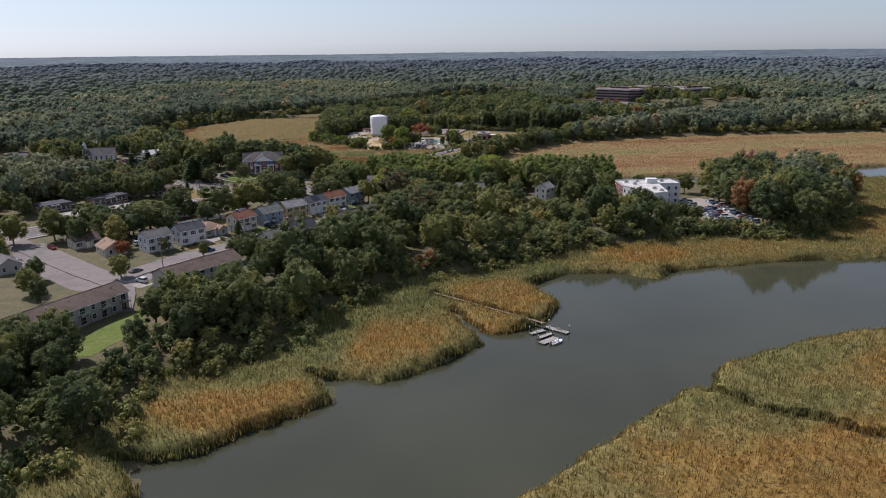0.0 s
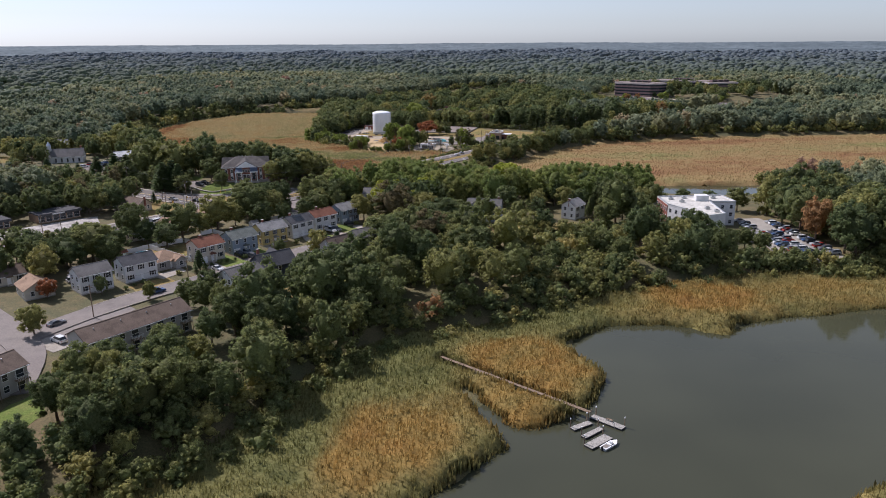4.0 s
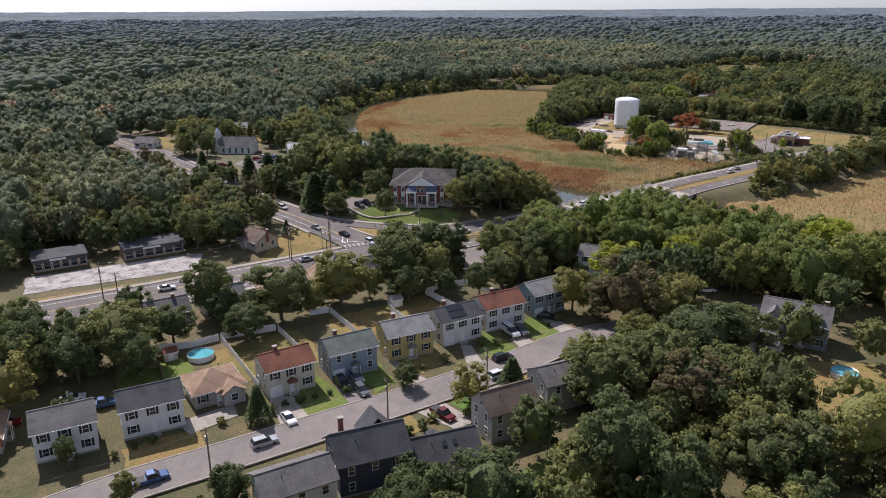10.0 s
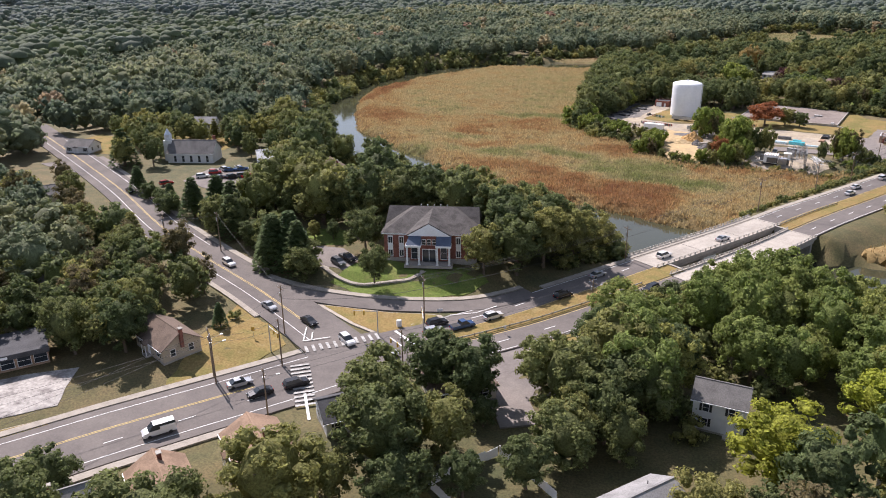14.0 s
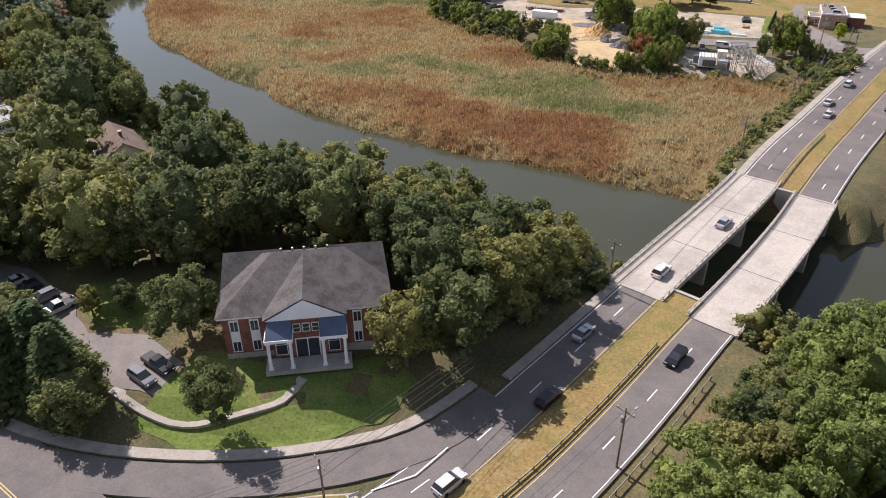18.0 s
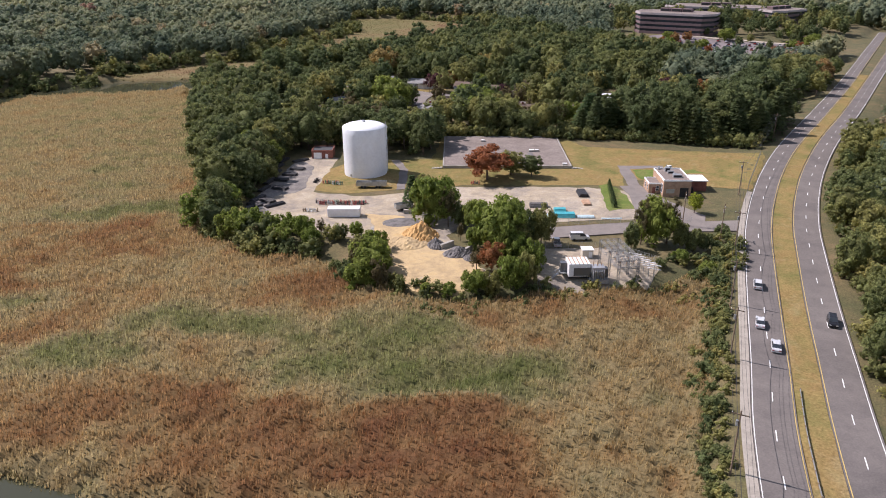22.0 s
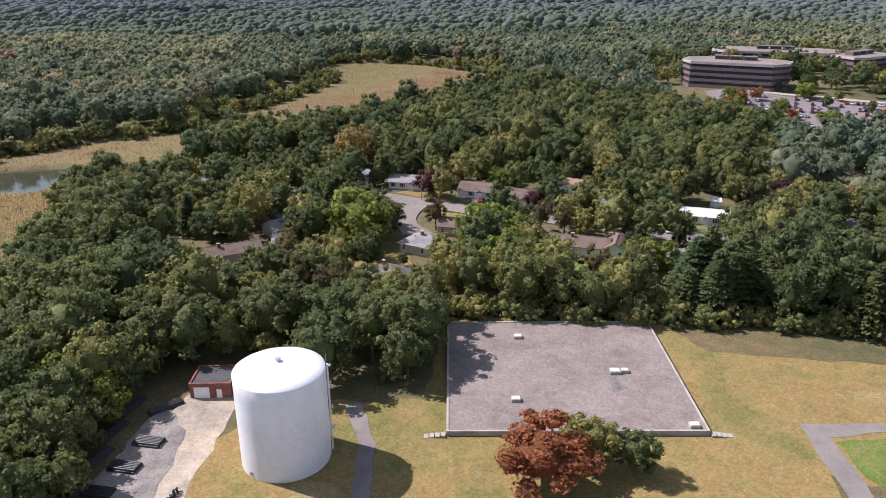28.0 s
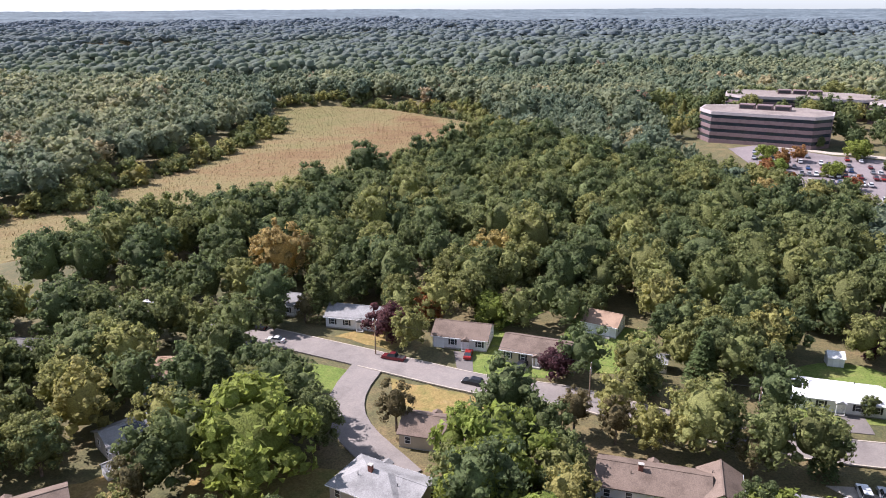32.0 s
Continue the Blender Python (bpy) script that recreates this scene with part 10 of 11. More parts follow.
for _k in range(46):
    _l = LINES["side_street"]
    _p, _ang = at_run(_l, 40 + _k * 3.0)
    _s = _rs.choice((-1, 1)) * _rs.uniform(8.5, 11.5)
    _n = (math.sin(radians(_ang)), -math.cos(radians(_ang)))
    tree(_p[0] + _n[0] * _s, _p[1] + _n[1] * _s, SHRUB, _rs.uniform(0.9, 1.9), "clipped green garden shrub", "shrub", "shrub", "front garden shrubs")
# yard trees
for _x, _y, _h, _k, _t in ((-20.5, 672, 11.5, RUST, "rust-red and green maple before the reservoir"), (-11, 675.5, 9, BROAD, "small green tree before the reservoir"), (-4.5, 672, 8, BROAD, "small green tree before the reservoir"),
                          (-108, 838, 15, OLIVE, "bare-looking brownish tree at the marsh edge"), (31, 625, 6.5, LIME, "yellow-green spreading tree by the pump house"), (-51, 649, 11, PINE, "ragged conifer covered with vines"), (-26.5, 633.5, 3.6, RUST, "bright red shrub beside the pipe store")):
    tree(_x, _y, _k, _h, _t, wide=1.45 if _x in (-20.5, -11, -4.5) else 1.0)
for _x, _y, _h in ((-48.5, 641, 9), (-46.2, 635, 9), (-44, 630, 8), (-37, 625.5, 8), (-41, 629, 6.5), (-43, 619, 4.5), (-40, 613.5, 4), (-36.5, 613, 4.5), (-34.5, 609.5, 9.5), (-31, 609, 8.5), (-27, 613, 7.5), (-22, 612.8, 8.5), (-36, 602, 5.5), (-32.6, 601.5, 6.5), (-30, 596.5, 6.5), (-33.5, 590.5, 5.5), (-38, 589.5, 6), (-43, 588.5, 4.6), (-47, 589.5, 4), (4, 606, 10), (7.5, 605.5, 8.5), (10.8, 604.5, 8.5), (12.6, 600.6, 6.5), (15, 598, 5), (-0.5, 602.5, 5), (18, 598, 3.6)):
    tree(_x, _y, (VINES, BUSHY, VINES + OLIVE)[int(_x * 2 + _y) % 3], _h * _rs.uniform(1.15, 1.55), "vine-draped green tree in the works yard", wide=_rs.uniform(0.55, 0.78))
for _x, _y, _h in ((-68.5, 599, 8), (-72, 602, 7.5), (-69.4, 606, 9), (-73, 608, 8.5), (-76, 606, 6.5), (-67.5, 612, 7.5), (-71.5, 614.5, 6.5), (-66.5, 618, 5), (-78, 612, 4), (-64, 596, 4), (-58, 592.5, 2.8), (-53, 590, 3), (-70.5, 629, 4.5), (-75, 627, 5), (-80, 631, 5.5), (-85, 633, 5.5), (-89, 636.5, 6), (-94, 637.5, 6.5), (-99, 640, 8), (-83, 627.5, 5), (-91, 630.5, 6.5), (-98, 633, 6.5), (-104, 639, 9), (-109, 648, 10), (-111, 658, 12), (-109, 668, 12), (-107, 678, 12), (-103, 692, 12), (-98, 704, 11), (-92, 718, 10), (-95, 700, 11), (-98, 693, 12), (-101, 701, 13), (-94, 709, 10), (-101, 712, 13), (-99, 721, 13), (-95, 687, 8), (-99, 683, 11), (-90, 722, 12)):
    _k = (BUSHY, VINES, OLIVE, VINES, BUSHY)[int(_x * 3 + _y * 2) % 5]
    tree(_x, _y, _k, _h * _rs.uniform(0.85, 1.1), "leafy green tree at the edge of the marsh", wide=_rs.uniform(0.7, 0.9) if _y < 645 else 1.0)
tree(-44, 598.5, OLIVE, 6, "small russet tree beside the sand")
tree(-40.6, 596.5, RUST, 8, "russet autumn tree beside the substation")
for _k in range(9):
    tree(17.2 - 0.9 * _k, 655.5 - 2.5 * _k, PINE, 3.0, "small clipped dark conifer in a row", "conifer", "tree", "row of young conifers")
for _k in range(26):
    _x, _y = 4 + _k * 1.4 + _rs.uniform(-2, 2), 586 + _rs.uniform(-2, 10) - abs(_k - 12) * 0.2
    if ROAD_NEAR[int((_y - YS0) / CELL), int((_x - XS0) / CELL)] > 3:
        tree(_x, _y, SHRUB + VINES[:1], _rs.uniform(2, 4), "wild green shrub at the marsh edge", "shrub", "shrub", "roadside scrub")
for _k in range(34):
    _p, _ang = at_run(LINES["carriageway_north"], 150 + _k * 3.2)
    _n = (math.sin(radians(_ang)), -math.cos(radians(_ang)))
    _s = -(9.0 + _rs.uniform(0, 4))
    tree(_p[0] + _n[0] * _s, _p[1] + _n[1] * _s, SHRUB, _rs.uniform(1.4, 3.4), "wild green shrub on the road bank", "shrub", "shrub", "roadside scrub")
# north gardens
for _x, _y, _h, _k, _t in ((-37, 793, 16, VINES, "large bright yellow-green tree between houses"), (-36, 770, 12, BROAD, G), (-55, 788, 11, OLIVE, "green and bronze autumn tree"), (-41, 805, 11, BROAD, G), (-30, 806, 12, BROAD, G), (-62, 850, 13, BROAD, G), (-72, 803, 13, BROAD, G), (-80, 810, 13, BROAD, G), (3, 781, 13, VINES, "bright yellow-green tree behind the house"), (-2, 772, 12, VINES, "bright yellow-green tree behind the house"), (28, 785, 10, OLIVE, "thin grey-brown tree with few leaves"), (22, 790, 10, OLIVE, "thin grey-brown tree with few leaves"), (28, 811, 7.5, PURPLE, "dark purple plum tree"), (61, 803, 14, BROAD, G), (56, 800, 13, PINE, "dark green conifer between gardens"), (97, 818, 13, BROAD, G), (57, 766, 8, PINE, "blue-green spruce by the drive"), (46, 770, 10, OLIVE, "bronze autumn tree by the street"), (38, 758, 9, BROAD, G), (14, 750, 11, OLIVE, "bronze autumn tree in a garden"), (20, 743, 12, OLIVE, "bronze and green autumn tree"), (31, 742, 11, OLIVE, "bronze autumn tree in a garden"), (40, 752, 9, VINES, "yellow-green tree behind the house"), (1, 754, 13, VINES, "bright green tree in a garden"), (-10, 800, 11, OLIVE, "thinning brown and green tree"), (-25, 798, 12, BROAD, G), (-92, 850, 13, BROAD, G), (-4, 840, 9, PURPLE, "dark bronze autumn tree on the lawn"), (-14, 858, 12, BROAD, G), (2, 856, 12, BROAD, G), (-22, 856, 8, OLIVE, "small bronze autumn tree"), (-30, 853, 9, BROAD, G), (80, 780, 5, BROAD, "small round lawn tree"), (88, 776, 5, BROAD, "small round lawn tree"), (-46, 825, 9, BROAD, G), (-36, 818, 10, BROAD, G), (-50, 852, 12, BROAD, G), (-70, 862, 12, BROAD, G), (-78, 838, 12, BROAD, G), (-68, 826, 12, BROAD, G), (-88, 826, 13, BROAD, G), (-61, 772, 9, BROAD, G), (-73, 774, 4.5, BROAD, G), (-88, 778, 9, BROAD, G), (-46, 758, 12, BROAD, G), (-18, 760, 8, BROAD, G), (-6, 762, 9, BROAD, G), (46, 785, 11, BROAD, G), (42, 800, 12, PINE, "dark green conifer between gardens"), (58, 818, 12, BROAD, G), (66, 812, 12, BROAD, G), (74, 806, 12, BROAD, G), (100, 800, 6, PURPLE, "dark purple ornamental tree"), (102, 780, 11, BROAD, G), (108, 772, 12, OLIVE, "bronze autumn tree in a garden"), (92, 752, 12, BROAD, G), (84, 748, 12, BROAD, G), (76, 750, 11, OLIVE, "bronze autumn tree in a garden"), (70, 756, 8, PINE, "blue-green spruce in a garden"), (112, 792, 10, PURPLE, "dark purple ornamental tree"), (124, 778, 11, RUST, "red autumn tree in a garden"), (0, 770, 9, BROAD, G), (10, 768, 10, BROAD, G), (-26, 771, 4.5, BROAD, G), (8, 846, 9, RUST, "orange autumn tree by the house"), (24, 842, 8, VINES, "yellow-green tree in a garden")):
    tree(_x, _y, _k, _h, _t)
for _k in range(30):
    _u, _v = _rs.uniform(-70, 60), _rs.uniform(-45, 60)
    _x, _y = 255 + _u * 0.79 + _v * 0.62, 940 - _u * 0.62 + _v * 0.79
    tree(_x, _y, [BROAD, RUST, VINES][_k % 3], _rs.uniform(6, 9), "small car park tree turning red and yellow", "ornamental_tree", group="car park trees")

# ---- planting ----
WOOD_KINDS = [Kind(300 + k, (15, 17, 19)[k % 3], 5.7 + 0.5 * (k % 3), 1.6, 1150, 0.56, M_LEAF_FAR, 32 + 4 * (k % 3)) for k in range(8)]
THIN_KINDS = [Kind(320 + k, 14, 4.6, 2.4, 700, 0.46, M_LEAF_FAR, 20, shrink=0.55) for k in range(2)]
PINE_KINDS = [Kind(330 + k, 15, 4.4, 2, 1300, 0.75, M_LEAF_FAR, needle=True) for k in range(3)]
GARDEN_KINDS = [Kind(350 + k, 15, 5.4, 1.8, 640, 0.60, M_LEAF_FAR, 30) for k in range(5)]
LOW_KINDS = [Kind(340 + k, 5.5, 3.0, 0.1, 170, 0.55, M_LEAF_FAR, 10) for k in range(3)]


def wood_block(poly, spacing, seed, kinds, label, lo=0.8, hi=1.15, tones=(0.0, 0.9), drop=0.06, leaf=M_LEAF_FAR):
    """A stand of trees, each with trunk and crown, joined into two meshes."""
    rng = np.random.default_rng(seed)
    vs, fs, tn, n = [], [], [], 0
    tv, tf, m = [], [], 0
    tk = [np.array([q.co[:] for q in k.trunk.vertices]) for k in kinds]
    tt = []
    for k in kinds:
        k.trunk.calc_loop_triangles()
        tt.append(np.array([t.vertices[:] for t in k.trunk.loop_triangles]))
    for x, y in scatter(poly, spacing, seed, drop=drop):
        i = rng.integers(len(kinds))
        a, s = rng.random() * 6.28, rng.uniform(lo, hi)
        c, sn, h = math.cos(a) * s, math.sin(a) * s, gz(x, y)
        zs = s * rng.uniform(0.9, 1.12)
        for src, dst in ((kinds[i].v, vs), (tk[i], tv)):
            dst.append(np.stack([src[:, 0] * c - src[:, 1] * sn + x, src[:, 0] * sn + src[:, 1] * c + y, src[:, 2] * zs + h], 1))
        fs.append(kinds[i].f + n), tf.append(tt[i] + m)
        n, m = n + len(kinds[i].v), m + len(tk[i])
        t = rng.random()
        t = 0.92 + 0.08 * rng.random() if t > 0.985 else tones[0] + (tones[1] - tones[0]) * t ** 1.6
        tn.append(np.full(len(kinds[i].v), t))
    if not vs:
        return
    me = mesh_from("crowns", np.concatenate(vs), np.concatenate(fs), leaf, True)
    me.attributes.new("tone", "FLOAT", "POINT").data.foreach_set("value", np.concatenate(tn).astype(np.float32))
    root = tagged(new("woodland", me), label, "woods", kind="stuff")
    o = new("trunks", mesh_from("trunks", np.concatenate(tv), np.concatenate(tf), M_BARK, True))
    o.parent = root


for _poly, _sp, _seed in NEAR_WOODS:
    if _seed == 25:
        wood_block(_poly, 7.4, _seed, PINE_KINDS + PINE_KINDS + WOOD_KINDS[:2], "dark green belt of white pines and mixed trees", 0.95, 1.3, tones=(0.0, 0.3))
    else:
        wood_block(_poly, _sp, _seed, BROAD + OLIVE[:1] if _seed == 22 else WOOD_KINDS + THIN_KINDS[:1], "dense green mixed woodland with touches of autumn", tones={22: (0.4, 0.9), 29: (0.3, 0.9), 24: (0.05, 0.72), 26: (0.0, 0.66)}.get(_seed, (0.0, 0.8)), lo={21: 0.42, 29: 0.7, 24: 0.72, 26: 0.82}.get(_seed, 0.75), hi={21: 1.02, 29: 1.0, 24: 1.12, 26: 1.22}.get(_seed, 1.15), leaf=M_LEAF_PALE if _seed == 22 else M_LEAF_FAR)
    wood_block(_poly, 7.5 if _seed == 21 else 11.0, _seed + 100, LOW_KINDS, "leafy undergrowth below the trees", 0.5, 1.1, (0.1, 0.85), 0.35)


_belt = [(4, 520), (20, 544), (46, 583), (76, 622), (132, 684), (152, 678), (121, 643), (78, 602), (57, 574), (41, 548), (18, 514)]
wood_block(_belt, 6.6, 181, WOOD_KINDS, "green trees and brush beside the divided highway", 0.4, 0.8, (0.2, 0.92), 0.2)
wood_block(_belt, 4.6, 182, LOW_KINDS, "low brush beside the divided highway", 0.4, 1.0, (0.2, 0.9), 0.2)
_bank, _low = CLEAR[:2]
CLEAR[0] = CLEAR[1] = [(0, 0), (0.1, 0), (0, 0.1)]
wood_block(_bank, 4.4, 173, LOW_KINDS, "dark low bushes on the river bank", 0.45, 0.9, (0.0, 0.5), 0.1)
wood_block([(-93, 170), (-84, 190), (-79, 199), (-66, 200), (-56, 190), (-70, 176), (-80, 164)], 4.2, 174, LOW_KINDS, "dense low vines and bushes below the lawn", 0.45, 0.95, (0.0, 0.5), 0.06)
wood_block(_low, 4.6, 171, LOW_KINDS, "tangled low scrub and vines beside the reeds", 0.45, 1.1, (0.2, 0.95), 0.12)
wood_block(_low, 15.0, 172, THIN_KINDS + WOOD_KINDS[:1], "scattered thin trees standing in scrub", 0.5, 0.75, (0.2, 0.95), 0.2)


def yard_trees(poly, spacing, seed, label):
    """Trees between the houses of a street."""
    rng = np.random.default_rng(seed)
    keep = CLEAR[:]
    CLEAR.clear()
    for x, y in scatter(poly, spacing, seed, drop=0.15):
        if all((x - hx) ** 2 + (y - hy) ** 2 > (hr + 2.4) ** 2 for hx, hy, hr in HOUSES) and not any(inside(p, np.array(x), np.array(y)) for p in OPEN):
            spots.append((x, y))
    CLEAR.extend(keep)


OPEN.append(CLEAR[3])
OPEN.append([(-146, 292), (-128, 300), (-112, 320), (-98, 340), (-84, 360), (-92, 374), (-112, 354), (-128, 334), (-152, 306)])
OPEN.append([(-176, 316), (-144, 350), (-150, 364), (-160, 370), (-178, 352), (-196, 336), (-188, 322)])
OPEN += [[(-84, 783), (-63, 787), (-62, 771), (-83, 769)], [(-40, 758), (-25, 760), (-24, 746), (-40, 746)], [(-26, 777), (-8, 775), (-8, 762), (-27, 764)], [(14, 768), (40, 762), (38, 750), (14, 756)]]
spots = []
yard_trees([(-200, 250), (-165, 240), (-118, 252), (-116, 262), (-124, 290), (-150, 300)], 9.5, 81, "")
yard_trees([(-14, 318), (40, 318), (64, 340), (62, 384), (-14, 376)], 10, 88, "")
yard_trees([(-50, 246), (-20, 300), (-14, 350), (-30, 330), (-58, 290)], 9, 82, "")
yard_trees([(-142, 362), (-150, 398), (-175, 412), (-205, 420), (-260, 440), (-300, 440), (-205, 330), (-190, 320)], 7.2, 83, "")
yard_trees([(-310, 545), (-262, 486), (-250, 476), (-222, 458), (-180, 470), (-172, 500), (-230, 552)], 8.5, 84, "")
yard_trees([(-104, 760), (-30, 752), (20, 740), (125, 738), (130, 775), (110, 812), (60, 836), (20, 850), (-60, 895), (-110, 880)], 7.4, 85, "")
yard_trees([(160, 870), (200, 862), (190, 900), (178, 940), (160, 960)], 9, 86, "")
yard_trees([(226, 1016), (296, 956), (330, 940), (420, 1010), (380, 1120), (250, 1160), (190, 1040)], 12, 87, "")


def edge_scrub(points, label, seed, reach=7.0, step=2.6, hi=1.0):
    """Bushes along the foot of a wood, down to the reeds."""
    rng = np.random.default_rng(seed)
    line = smooth_line([(*p, 0) for p in points], step)
    n = side_of(line)
    vs, fs, tn, k = [], [], [], 0
    for (x, y, _), (nx, ny) in zip(line, n):
        for q in range(2):
            o = rng.uniform(-reach, reach)
            px, py = x + nx * o + rng.uniform(-1, 1), y + ny * o + rng.uniform(-1, 1)
            v, f = (lambda d: (d.v, d.f))(LOW_KINDS[rng.integers(3)])
            s = rng.uniform(0.35, hi)
            vs.append(v * s + (px, py, gz(px, py))), fs.append(f + k)
            tn.append(np.full(len(v), rng.uniform(0.1, 0.9)))
            k += len(v)
    me = mesh_from("scrub", np.concatenate(vs), np.concatenate(fs), M_LEAF_FAR, True)
    me.attributes.new("tone", "FLOAT", "POINT").data.foreach_set("value", np.concatenate(tn).astype(np.float32))
    tagged(new("scrub", me), label, "scrub", kind="stuff")


edge_scrub([(-96, 112), (-82, 124), (-72, 140), (-72, 158), (-64, 171), (-46, 189), (-38, 210), (-27, 232), (-8, 247), (10, 257), (50, 282), (80, 295), (112, 302), (146, 300), (172, 322), (200, 350)], "leafy scrub between wood and reeds", 61)
edge_scrub([(-118, 895), (-124, 834), (-116, 746), (-112, 700), (-106, 668), (-108, 646), (-98, 632), (-78, 624)], "leafy scrub at the marsh edge", 62, 5)
edge_scrub([(-70, 600), (-58, 588), (-46, 584), (-30, 588), (-14, 580), (4, 580), (20, 592), (28, 600)], "leafy scrub below the works yard", 63, 5, 2.4, hi=0.52)
edge_scrub([(-66, 456), (-76, 462), (-90, 474), (-120, 487), (-150, 509), (-180, 524), (-222, 586)], "leafy scrub on the river bank", 64, 5)
edge_scrub([(-34, 507), (-20, 530), (4, 567), (16, 586)], "low green weeds on the bank beside the highway", 69, 1.6, 2.6, hi=0.36)
edge_scrub([(112, 300), (130, 298), (146, 300)], "leafy scrub by the car park", 67, 3)
edge_scrub([(-40, 444), (-12, 436), (16, 428), (44, 421), (66, 420), (98, 426)], "leafy scrub on the river bank", 65, 4)
edge_scrub([(-76, 446), (-71, 455), (-66, 463), (-61, 471)], "leafy bushes beside the bridge end", 68, 2, hi=0.8)
edge_scrub([(-248, 624), (-276, 660), (-286, 700), (-296, 760), (-292, 825), (-272, 880), (-238, 920), (-208, 931), (-198, 955), (-140, 997), (-106, 1008), (-91, 1048), (-60, 1094), (-29, 1160), (-8, 1206)], "dense dark scrub at the foot of the far woods", 70, 8.0, 4.6, hi=1.8)
edge_scrub([(-10, 1318), (50, 1312), (92, 1284), (140, 1196), (118, 1112), (92, 1060), (34, 1012), (-26, 970), (-76, 944)], "dense dark scrub round the meadow", 71, 6.0, 5.2, hi=1.6)
edge_scrub([(124, 648), (198, 678), (300, 690), (405, 700)], "dense scrub along the far edge of the reeds", 72, 7.0, 5.0, hi=1.7)
edge_scrub([(-22, 738), (28, 722), (70, 706), (96, 690)], "low bushes below the pines", 66, 4)


def spot_woods():
    rng = np.random.default_rng(71)
    vs, fs, tn, n = [], [], [], 0
    for x, y in spots:
        k = (GARDEN_KINDS + THIN_KINDS + PINE_KINDS[:1])[rng.integers(8)]
        s = rng.uniform(0.6, 1.1) if y > 700 else rng.uniform(0.55, 0.95)
        a = rng.random() * 6.28
        c, sn = math.cos(a) * s, math.sin(a) * s
        vs.append(np.stack([k.v[:, 0] * c - k.v[:, 1] * sn + x, k.v[:, 0] * sn + k.v[:, 1] * c + y, k.v[:, 2] * s + gz(x, y)], 1)), fs.append(k.f + n)
        tn.append(np.full(len(k.v), rng.random() ** 1.7 * 0.88))
        n += len(k.v)
    me = mesh_from("garden_trees", np.concatenate(vs), np.concatenate(fs), M_LEAF_FAR, True)
    me.attributes.new("tone", "FLOAT", "POINT").data.foreach_set("value", np.concatenate(tn).astype(np.float32))
    tagged(new("garden_trees", me), "scattered garden trees between the houses", "trees", kind="stuff")


spot_woods()


def seen_land(x, y):
    """Land inside the camera's view along the walk; woods outside it are left out."""
    return (x > -90 - 1.32 * (y - 140)) & (x < 150 + 1.05 * np.maximum(y - 250, 0.4 * y))


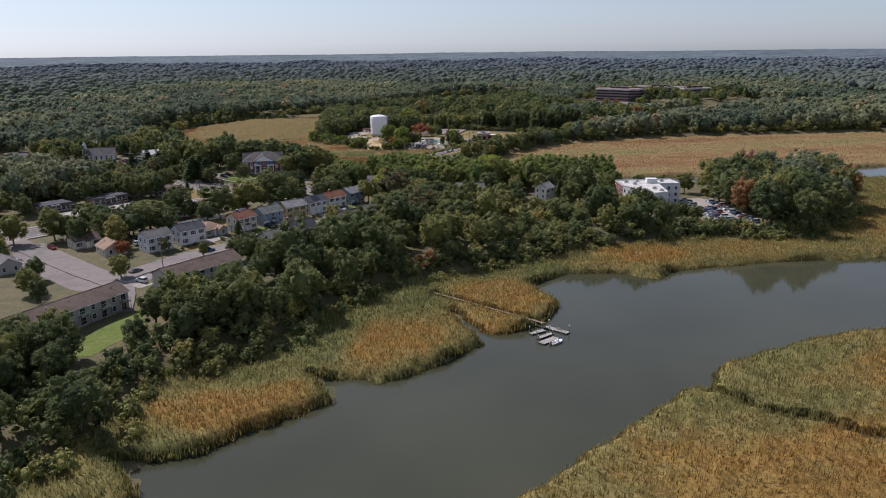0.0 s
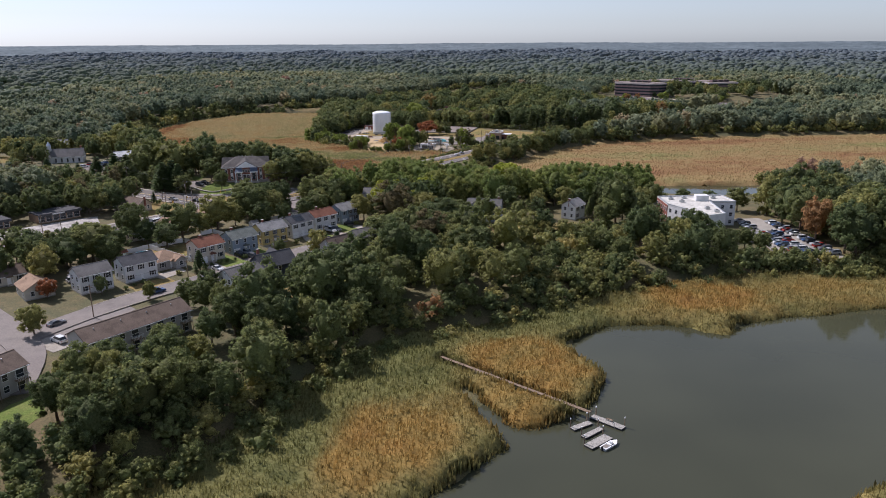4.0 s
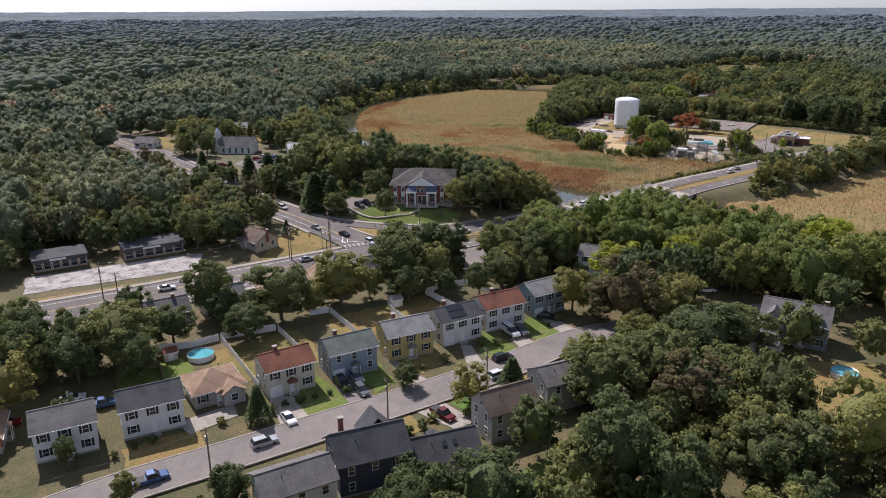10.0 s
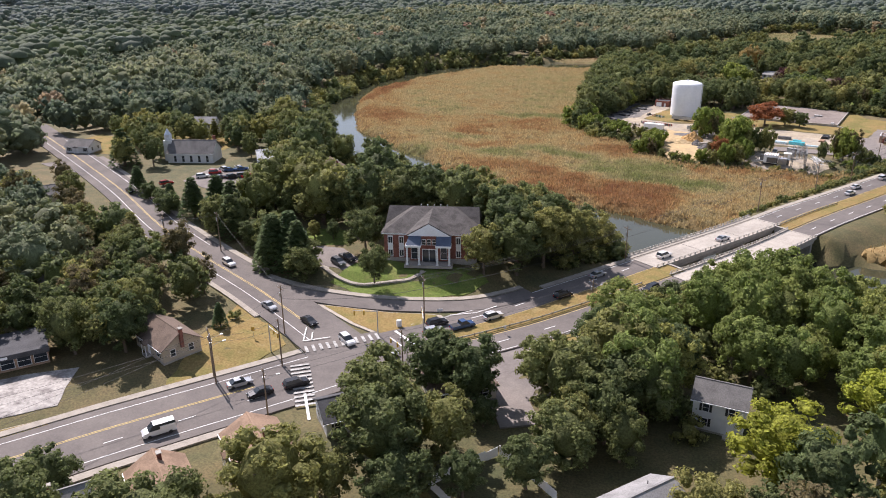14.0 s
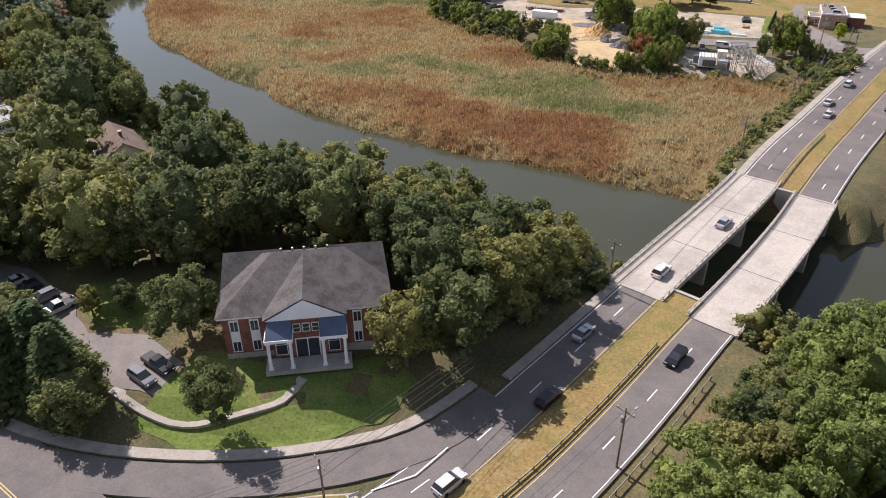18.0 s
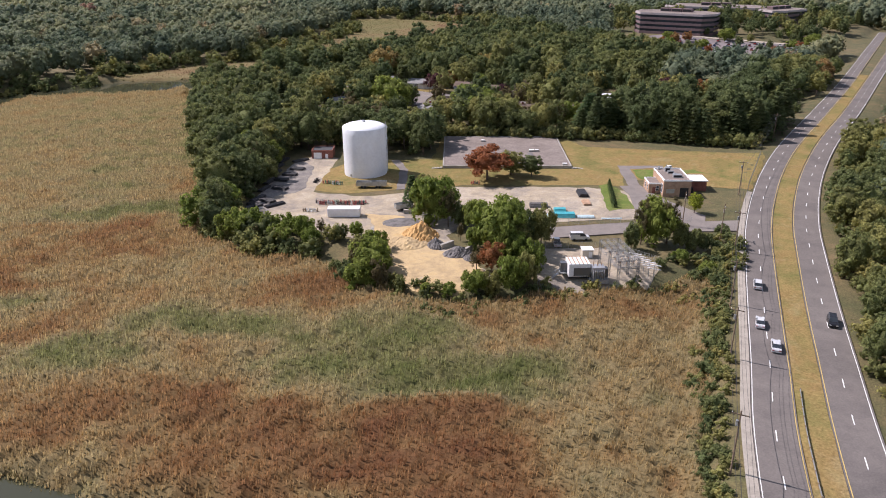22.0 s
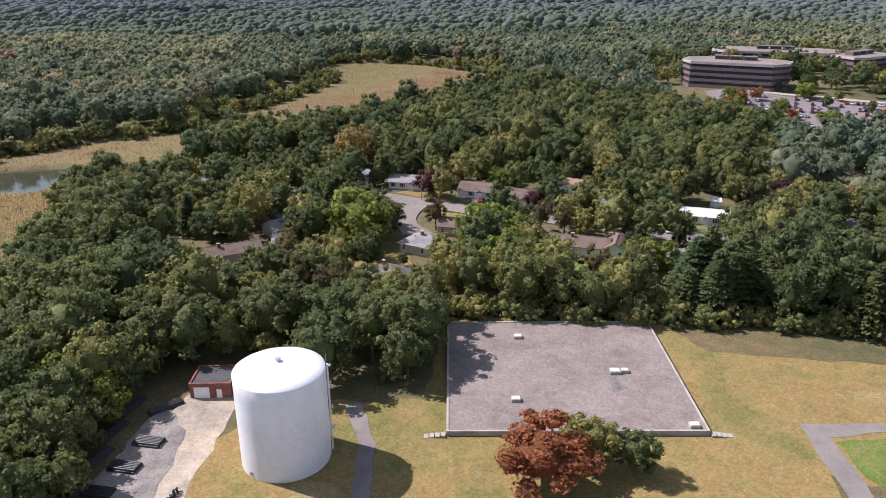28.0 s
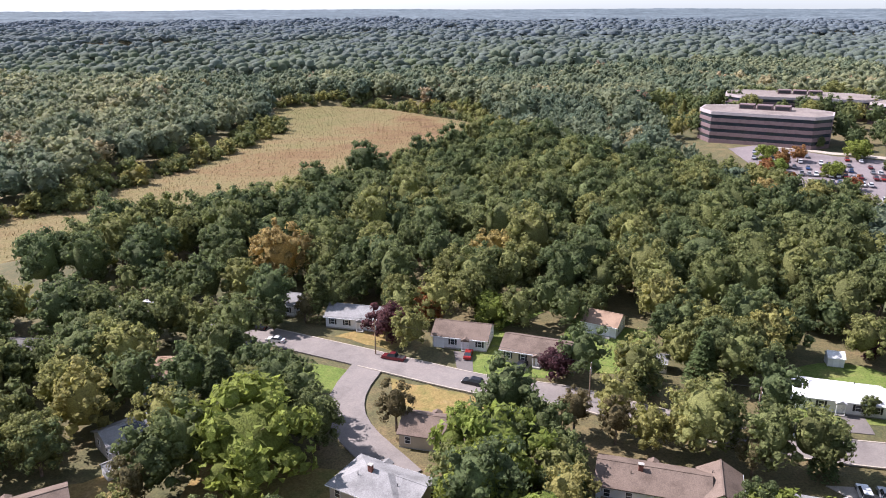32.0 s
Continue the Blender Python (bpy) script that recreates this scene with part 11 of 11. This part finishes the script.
def far_woods():
    """Woods farther off: many low crowns in one mesh."""
    rng = np.random.default_rng(5)
    kinds = []
    for k in range(8):
        kinds.append(crown_arrays(rng, lobes_of(rng, 20, 6.4, 16, 0.5), 90, 1.15, OCTA, 0.92))
    mids = [crown_arrays(rng, lobes_of(rng, 22, 6.2, 16, 0.8), 230, 0.95, OCTA, 0.76) for k in range(6)]
    blocks = [
        [(-520, -60), (-130, -60), (-165, 150), (-205, 250), (-205, 330), (-180, 385), (-205, 420), (-300, 450), (-312, 548), (-235, 560), (-206, 576), (-256, 624), (-284, 660), (-294, 700), (-304, 760), (-300, 825), (-278, 884), (-242, 926), (-212, 938), (-204, 962), (-145, 1004), (-112, 1012), (-98, 1052), (-67, 1098), (-36, 1163), (-14, 1208), (-12, 1324), (50, 1318), (96, 1290), (146, 1196), (122, 1108), (94, 1056), (112, 1062), (152, 962), (152, 884), (190, 1040), (250, 1162), (380, 1122), (425, 1010), (335, 898), (200, 866), (150, 878), (142, 828), (112, 812), (132, 770), (112, 738), (160, 790), (240, 850), (380, 960), (640, 1100), (640, 1470), (-520, 1470)],
        [(80, 605), (122, 645), (198, 674), (405, 696), (640, 700), (640, 1080), (440, 920), (278, 790), (140, 672), (110, 645)],
        [(150, 300), (176, 324), (196, 345), (205, 385), (236, 440), (200, 430), (160, 416), (140, 400), (160, 388), (168, 330)],
    ]
    vs, fs, tone, n = [], [], [], 0
    for seed, poly in enumerate(blocks):
        for x, y in scatter(poly, 12.6, 50 + seed, drop=0.03):
            if not seen_land(np.array(x), np.array(y)):
                continue
            v, f = kinds[rng.integers(8)]
            stand = 0.55 * float(vnoise(np.array(x), np.array(y), 55, 41)) + 0.45 * float(vnoise(np.array(x), np.array(y), 150, 42))
            a, s = rng.random() * 6.28, rng.uniform(0.7, 1.25) * (0.62 + 0.9 * stand)
            if math.hypot(x - 20, y - 800) < 430 and seed != 2:
                v, f = mids[rng.integers(6)]
            elif seed == 2 or (x > -300 and 200 < y < 540):
                d = GARDEN_KINDS[rng.integers(5)]
                v, f = d.v, d.f
            c, sn = math.cos(a) * s, math.sin(a) * s
            h = float(gz(x, y)) + float(out_rise(np.array(x), np.array(y)))
            vs.append(np.stack([v[:, 0] * c - v[:, 1] * sn + x, v[:, 0] * sn + v[:, 1] * c + y, v[:, 2] * (0.45 + 0.55 * s) * rng.uniform(0.85, 1.15) + h], 1))
            fs.append(f + n)
            tone.append(np.full(len(v), rng.uniform(0.9, 1.0) if rng.random() > 0.972 else min(0.85, max(0.0, 1.1 * stand - 0.25 + rng.uniform(-0.22, 0.3)))))
            n += len(v)
    light = [canopy_arrays(rng, 5, 8.0, 5.2) for k in range(6)]
    small = [canopy_arrays(rng, 6, 10.0, 4.4) for k in range(6)]
    near = np.meshgrid(np.arange(-1300, 1400, 17.5), np.arange(300, 2000, 17.5))
    wide = np.meshgrid(np.arange(-2600, 2700, 30.0), np.arange(300, 3300, 30.0))
    x, y = (np.concatenate([near[k].ravel(), wide[k].ravel()]) for k in (0, 1))
    outer = np.arange(x.size) >= near[0].size
    jit = np.where(outer, 14.0, 8.0)
    x, y = x + jit * rng.uniform(-1, 1, x.size), y + jit * rng.uniform(-1, 1, x.size)
    away = np.hypot(x + 40, y - 700)
    core = (x > XS0 + 6) & (x < XS1 - 6) & (y < YS1 - 8)
    ok = ~core & seen_land(x, y) & np.where(outer, (away > 1230) & (away < 2560), away < 1250) & ~inside(FARFIELD, x, y)
    vs2, fs2, haze_tone, n2 = [], [], [], 0
    for px, py, far, dist in zip(x[ok], y[ok], outer[ok], away[ok]):
        v, f = (small if far else light)[rng.integers(6)]
        a, s = rng.random() * 6.28, rng.uniform(0.65, 1.3) * (2.1 if far else 1.3)
        c, sn = math.cos(a) * s, math.sin(a) * s
        stand = 0.5 * float(vnoise(np.array(px), np.array(py), 90, 43)) + 0.5 * float(vnoise(np.array(px), np.array(py), 260, 44))
        h = float(gz(px, py)) + float(out_rise(np.array(px), np.array(py))) + 22 * (stand - 0.55)
        vs2.append(np.stack([v[:, 0] * c - v[:, 1] * sn + px, v[:, 0] * sn + v[:, 1] * c + py, v[:, 2] * (1.12 if far else 1.05) * rng.uniform(0.85, 1.2) + h], 1))
        fs2.append(f + n2)
        # the tone climbs with distance, so farther crowns take more painted haze
        haze_tone.append(np.full(len(v), min(0.95, max(0.0, (dist - 250) / 2100 + 0.5 * (stand - 0.5) + rng.uniform(-0.18, 0.18)))))
        n2 += len(v)
    me = mesh_from("far_woods", np.concatenate(vs2), np.concatenate(fs2), M_FAR_HAZE, True)
    me.attributes.new("tone", "FLOAT", "POINT").data.foreach_set("value", np.concatenate(haze_tone).astype(np.float32))
    tagged(new("far_woods", me), "far woods of countless tree crowns with blue haze in their colour", "woods", kind="stuff")
    me = mesh_from("woods", np.concatenate(vs), np.concatenate(fs), M_LEAF_HAZE, True)
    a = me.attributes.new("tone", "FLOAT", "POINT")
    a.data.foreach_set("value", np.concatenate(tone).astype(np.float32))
    tagged(new("woods", me), "broad mixed green woodland with first autumn colour and painted haze", "woods", kind="stuff")


far_woods()


def distant_woods():
    """The canopy that runs on to the skyline."""
    rng = np.random.default_rng(9)
    ang = np.radians(np.linspace(-25, 205, 520))
    rad = 560 * (4560 / 560) ** np.linspace(0, 1, 210)
    a, r = np.meshgrid(ang, rad)
    x, y = -40 + r * np.cos(a), 900 + r * np.sin(a) * np.where(r > 2000, 1, 1)
    rr = np.hypot(x + 40, y - 340)
    lumps = 9 * (vnoise(x, y, 26, 1) - 0.5) + 9 * (vnoise(x, y, 130, 2) - 0.5) + 5 * (rng.random(x.shape) - 0.5)
    hills = 7 * np.clip((rr - 2600) / 1500, 0, 1) * (vnoise(x, y, 700, 4) - 0.3)
    z = 13 + out_rise(x, y) + lumps * np.clip(1.6 - rr / 3000, 0.3, 1.0) + hills
    out = (x < XS0) | (x > XS1) | (y > YS1)
    fld = inside(FARFIELD, x, y)
    z = np.where(fld, 6 + out_rise(x, y), z)
    out &= np.hypot(x + 40, y - 700) > 2500
    keep = (out[:-1, :-1] & out[1:, :-1] & out[:-1, 1:] & out[1:, 1:]) & (rr[:-1, :-1] < 4560) & ~fld[:-1, :-1]
    me = mesh_from("distant_woods", np.stack([x, y, z], -1).reshape(-1, 3), grid_faces(len(ang), len(rad), keep), M_SKYLINE_HAZE, True)
    at = me.attributes.new("tone", "FLOAT", "POINT")
    at.data.foreach_set("value", np.clip(0.1 + rr / 4600 + 0.35 * (vnoise(x, y, 60, 7) - 0.5), 0, 1).ravel().astype(np.float32))
    tagged(new("distant_woods", me), "unbroken forest canopy to the skyline, haze painted in blue-grey tones", "woods", kind="stuff")


distant_woods()
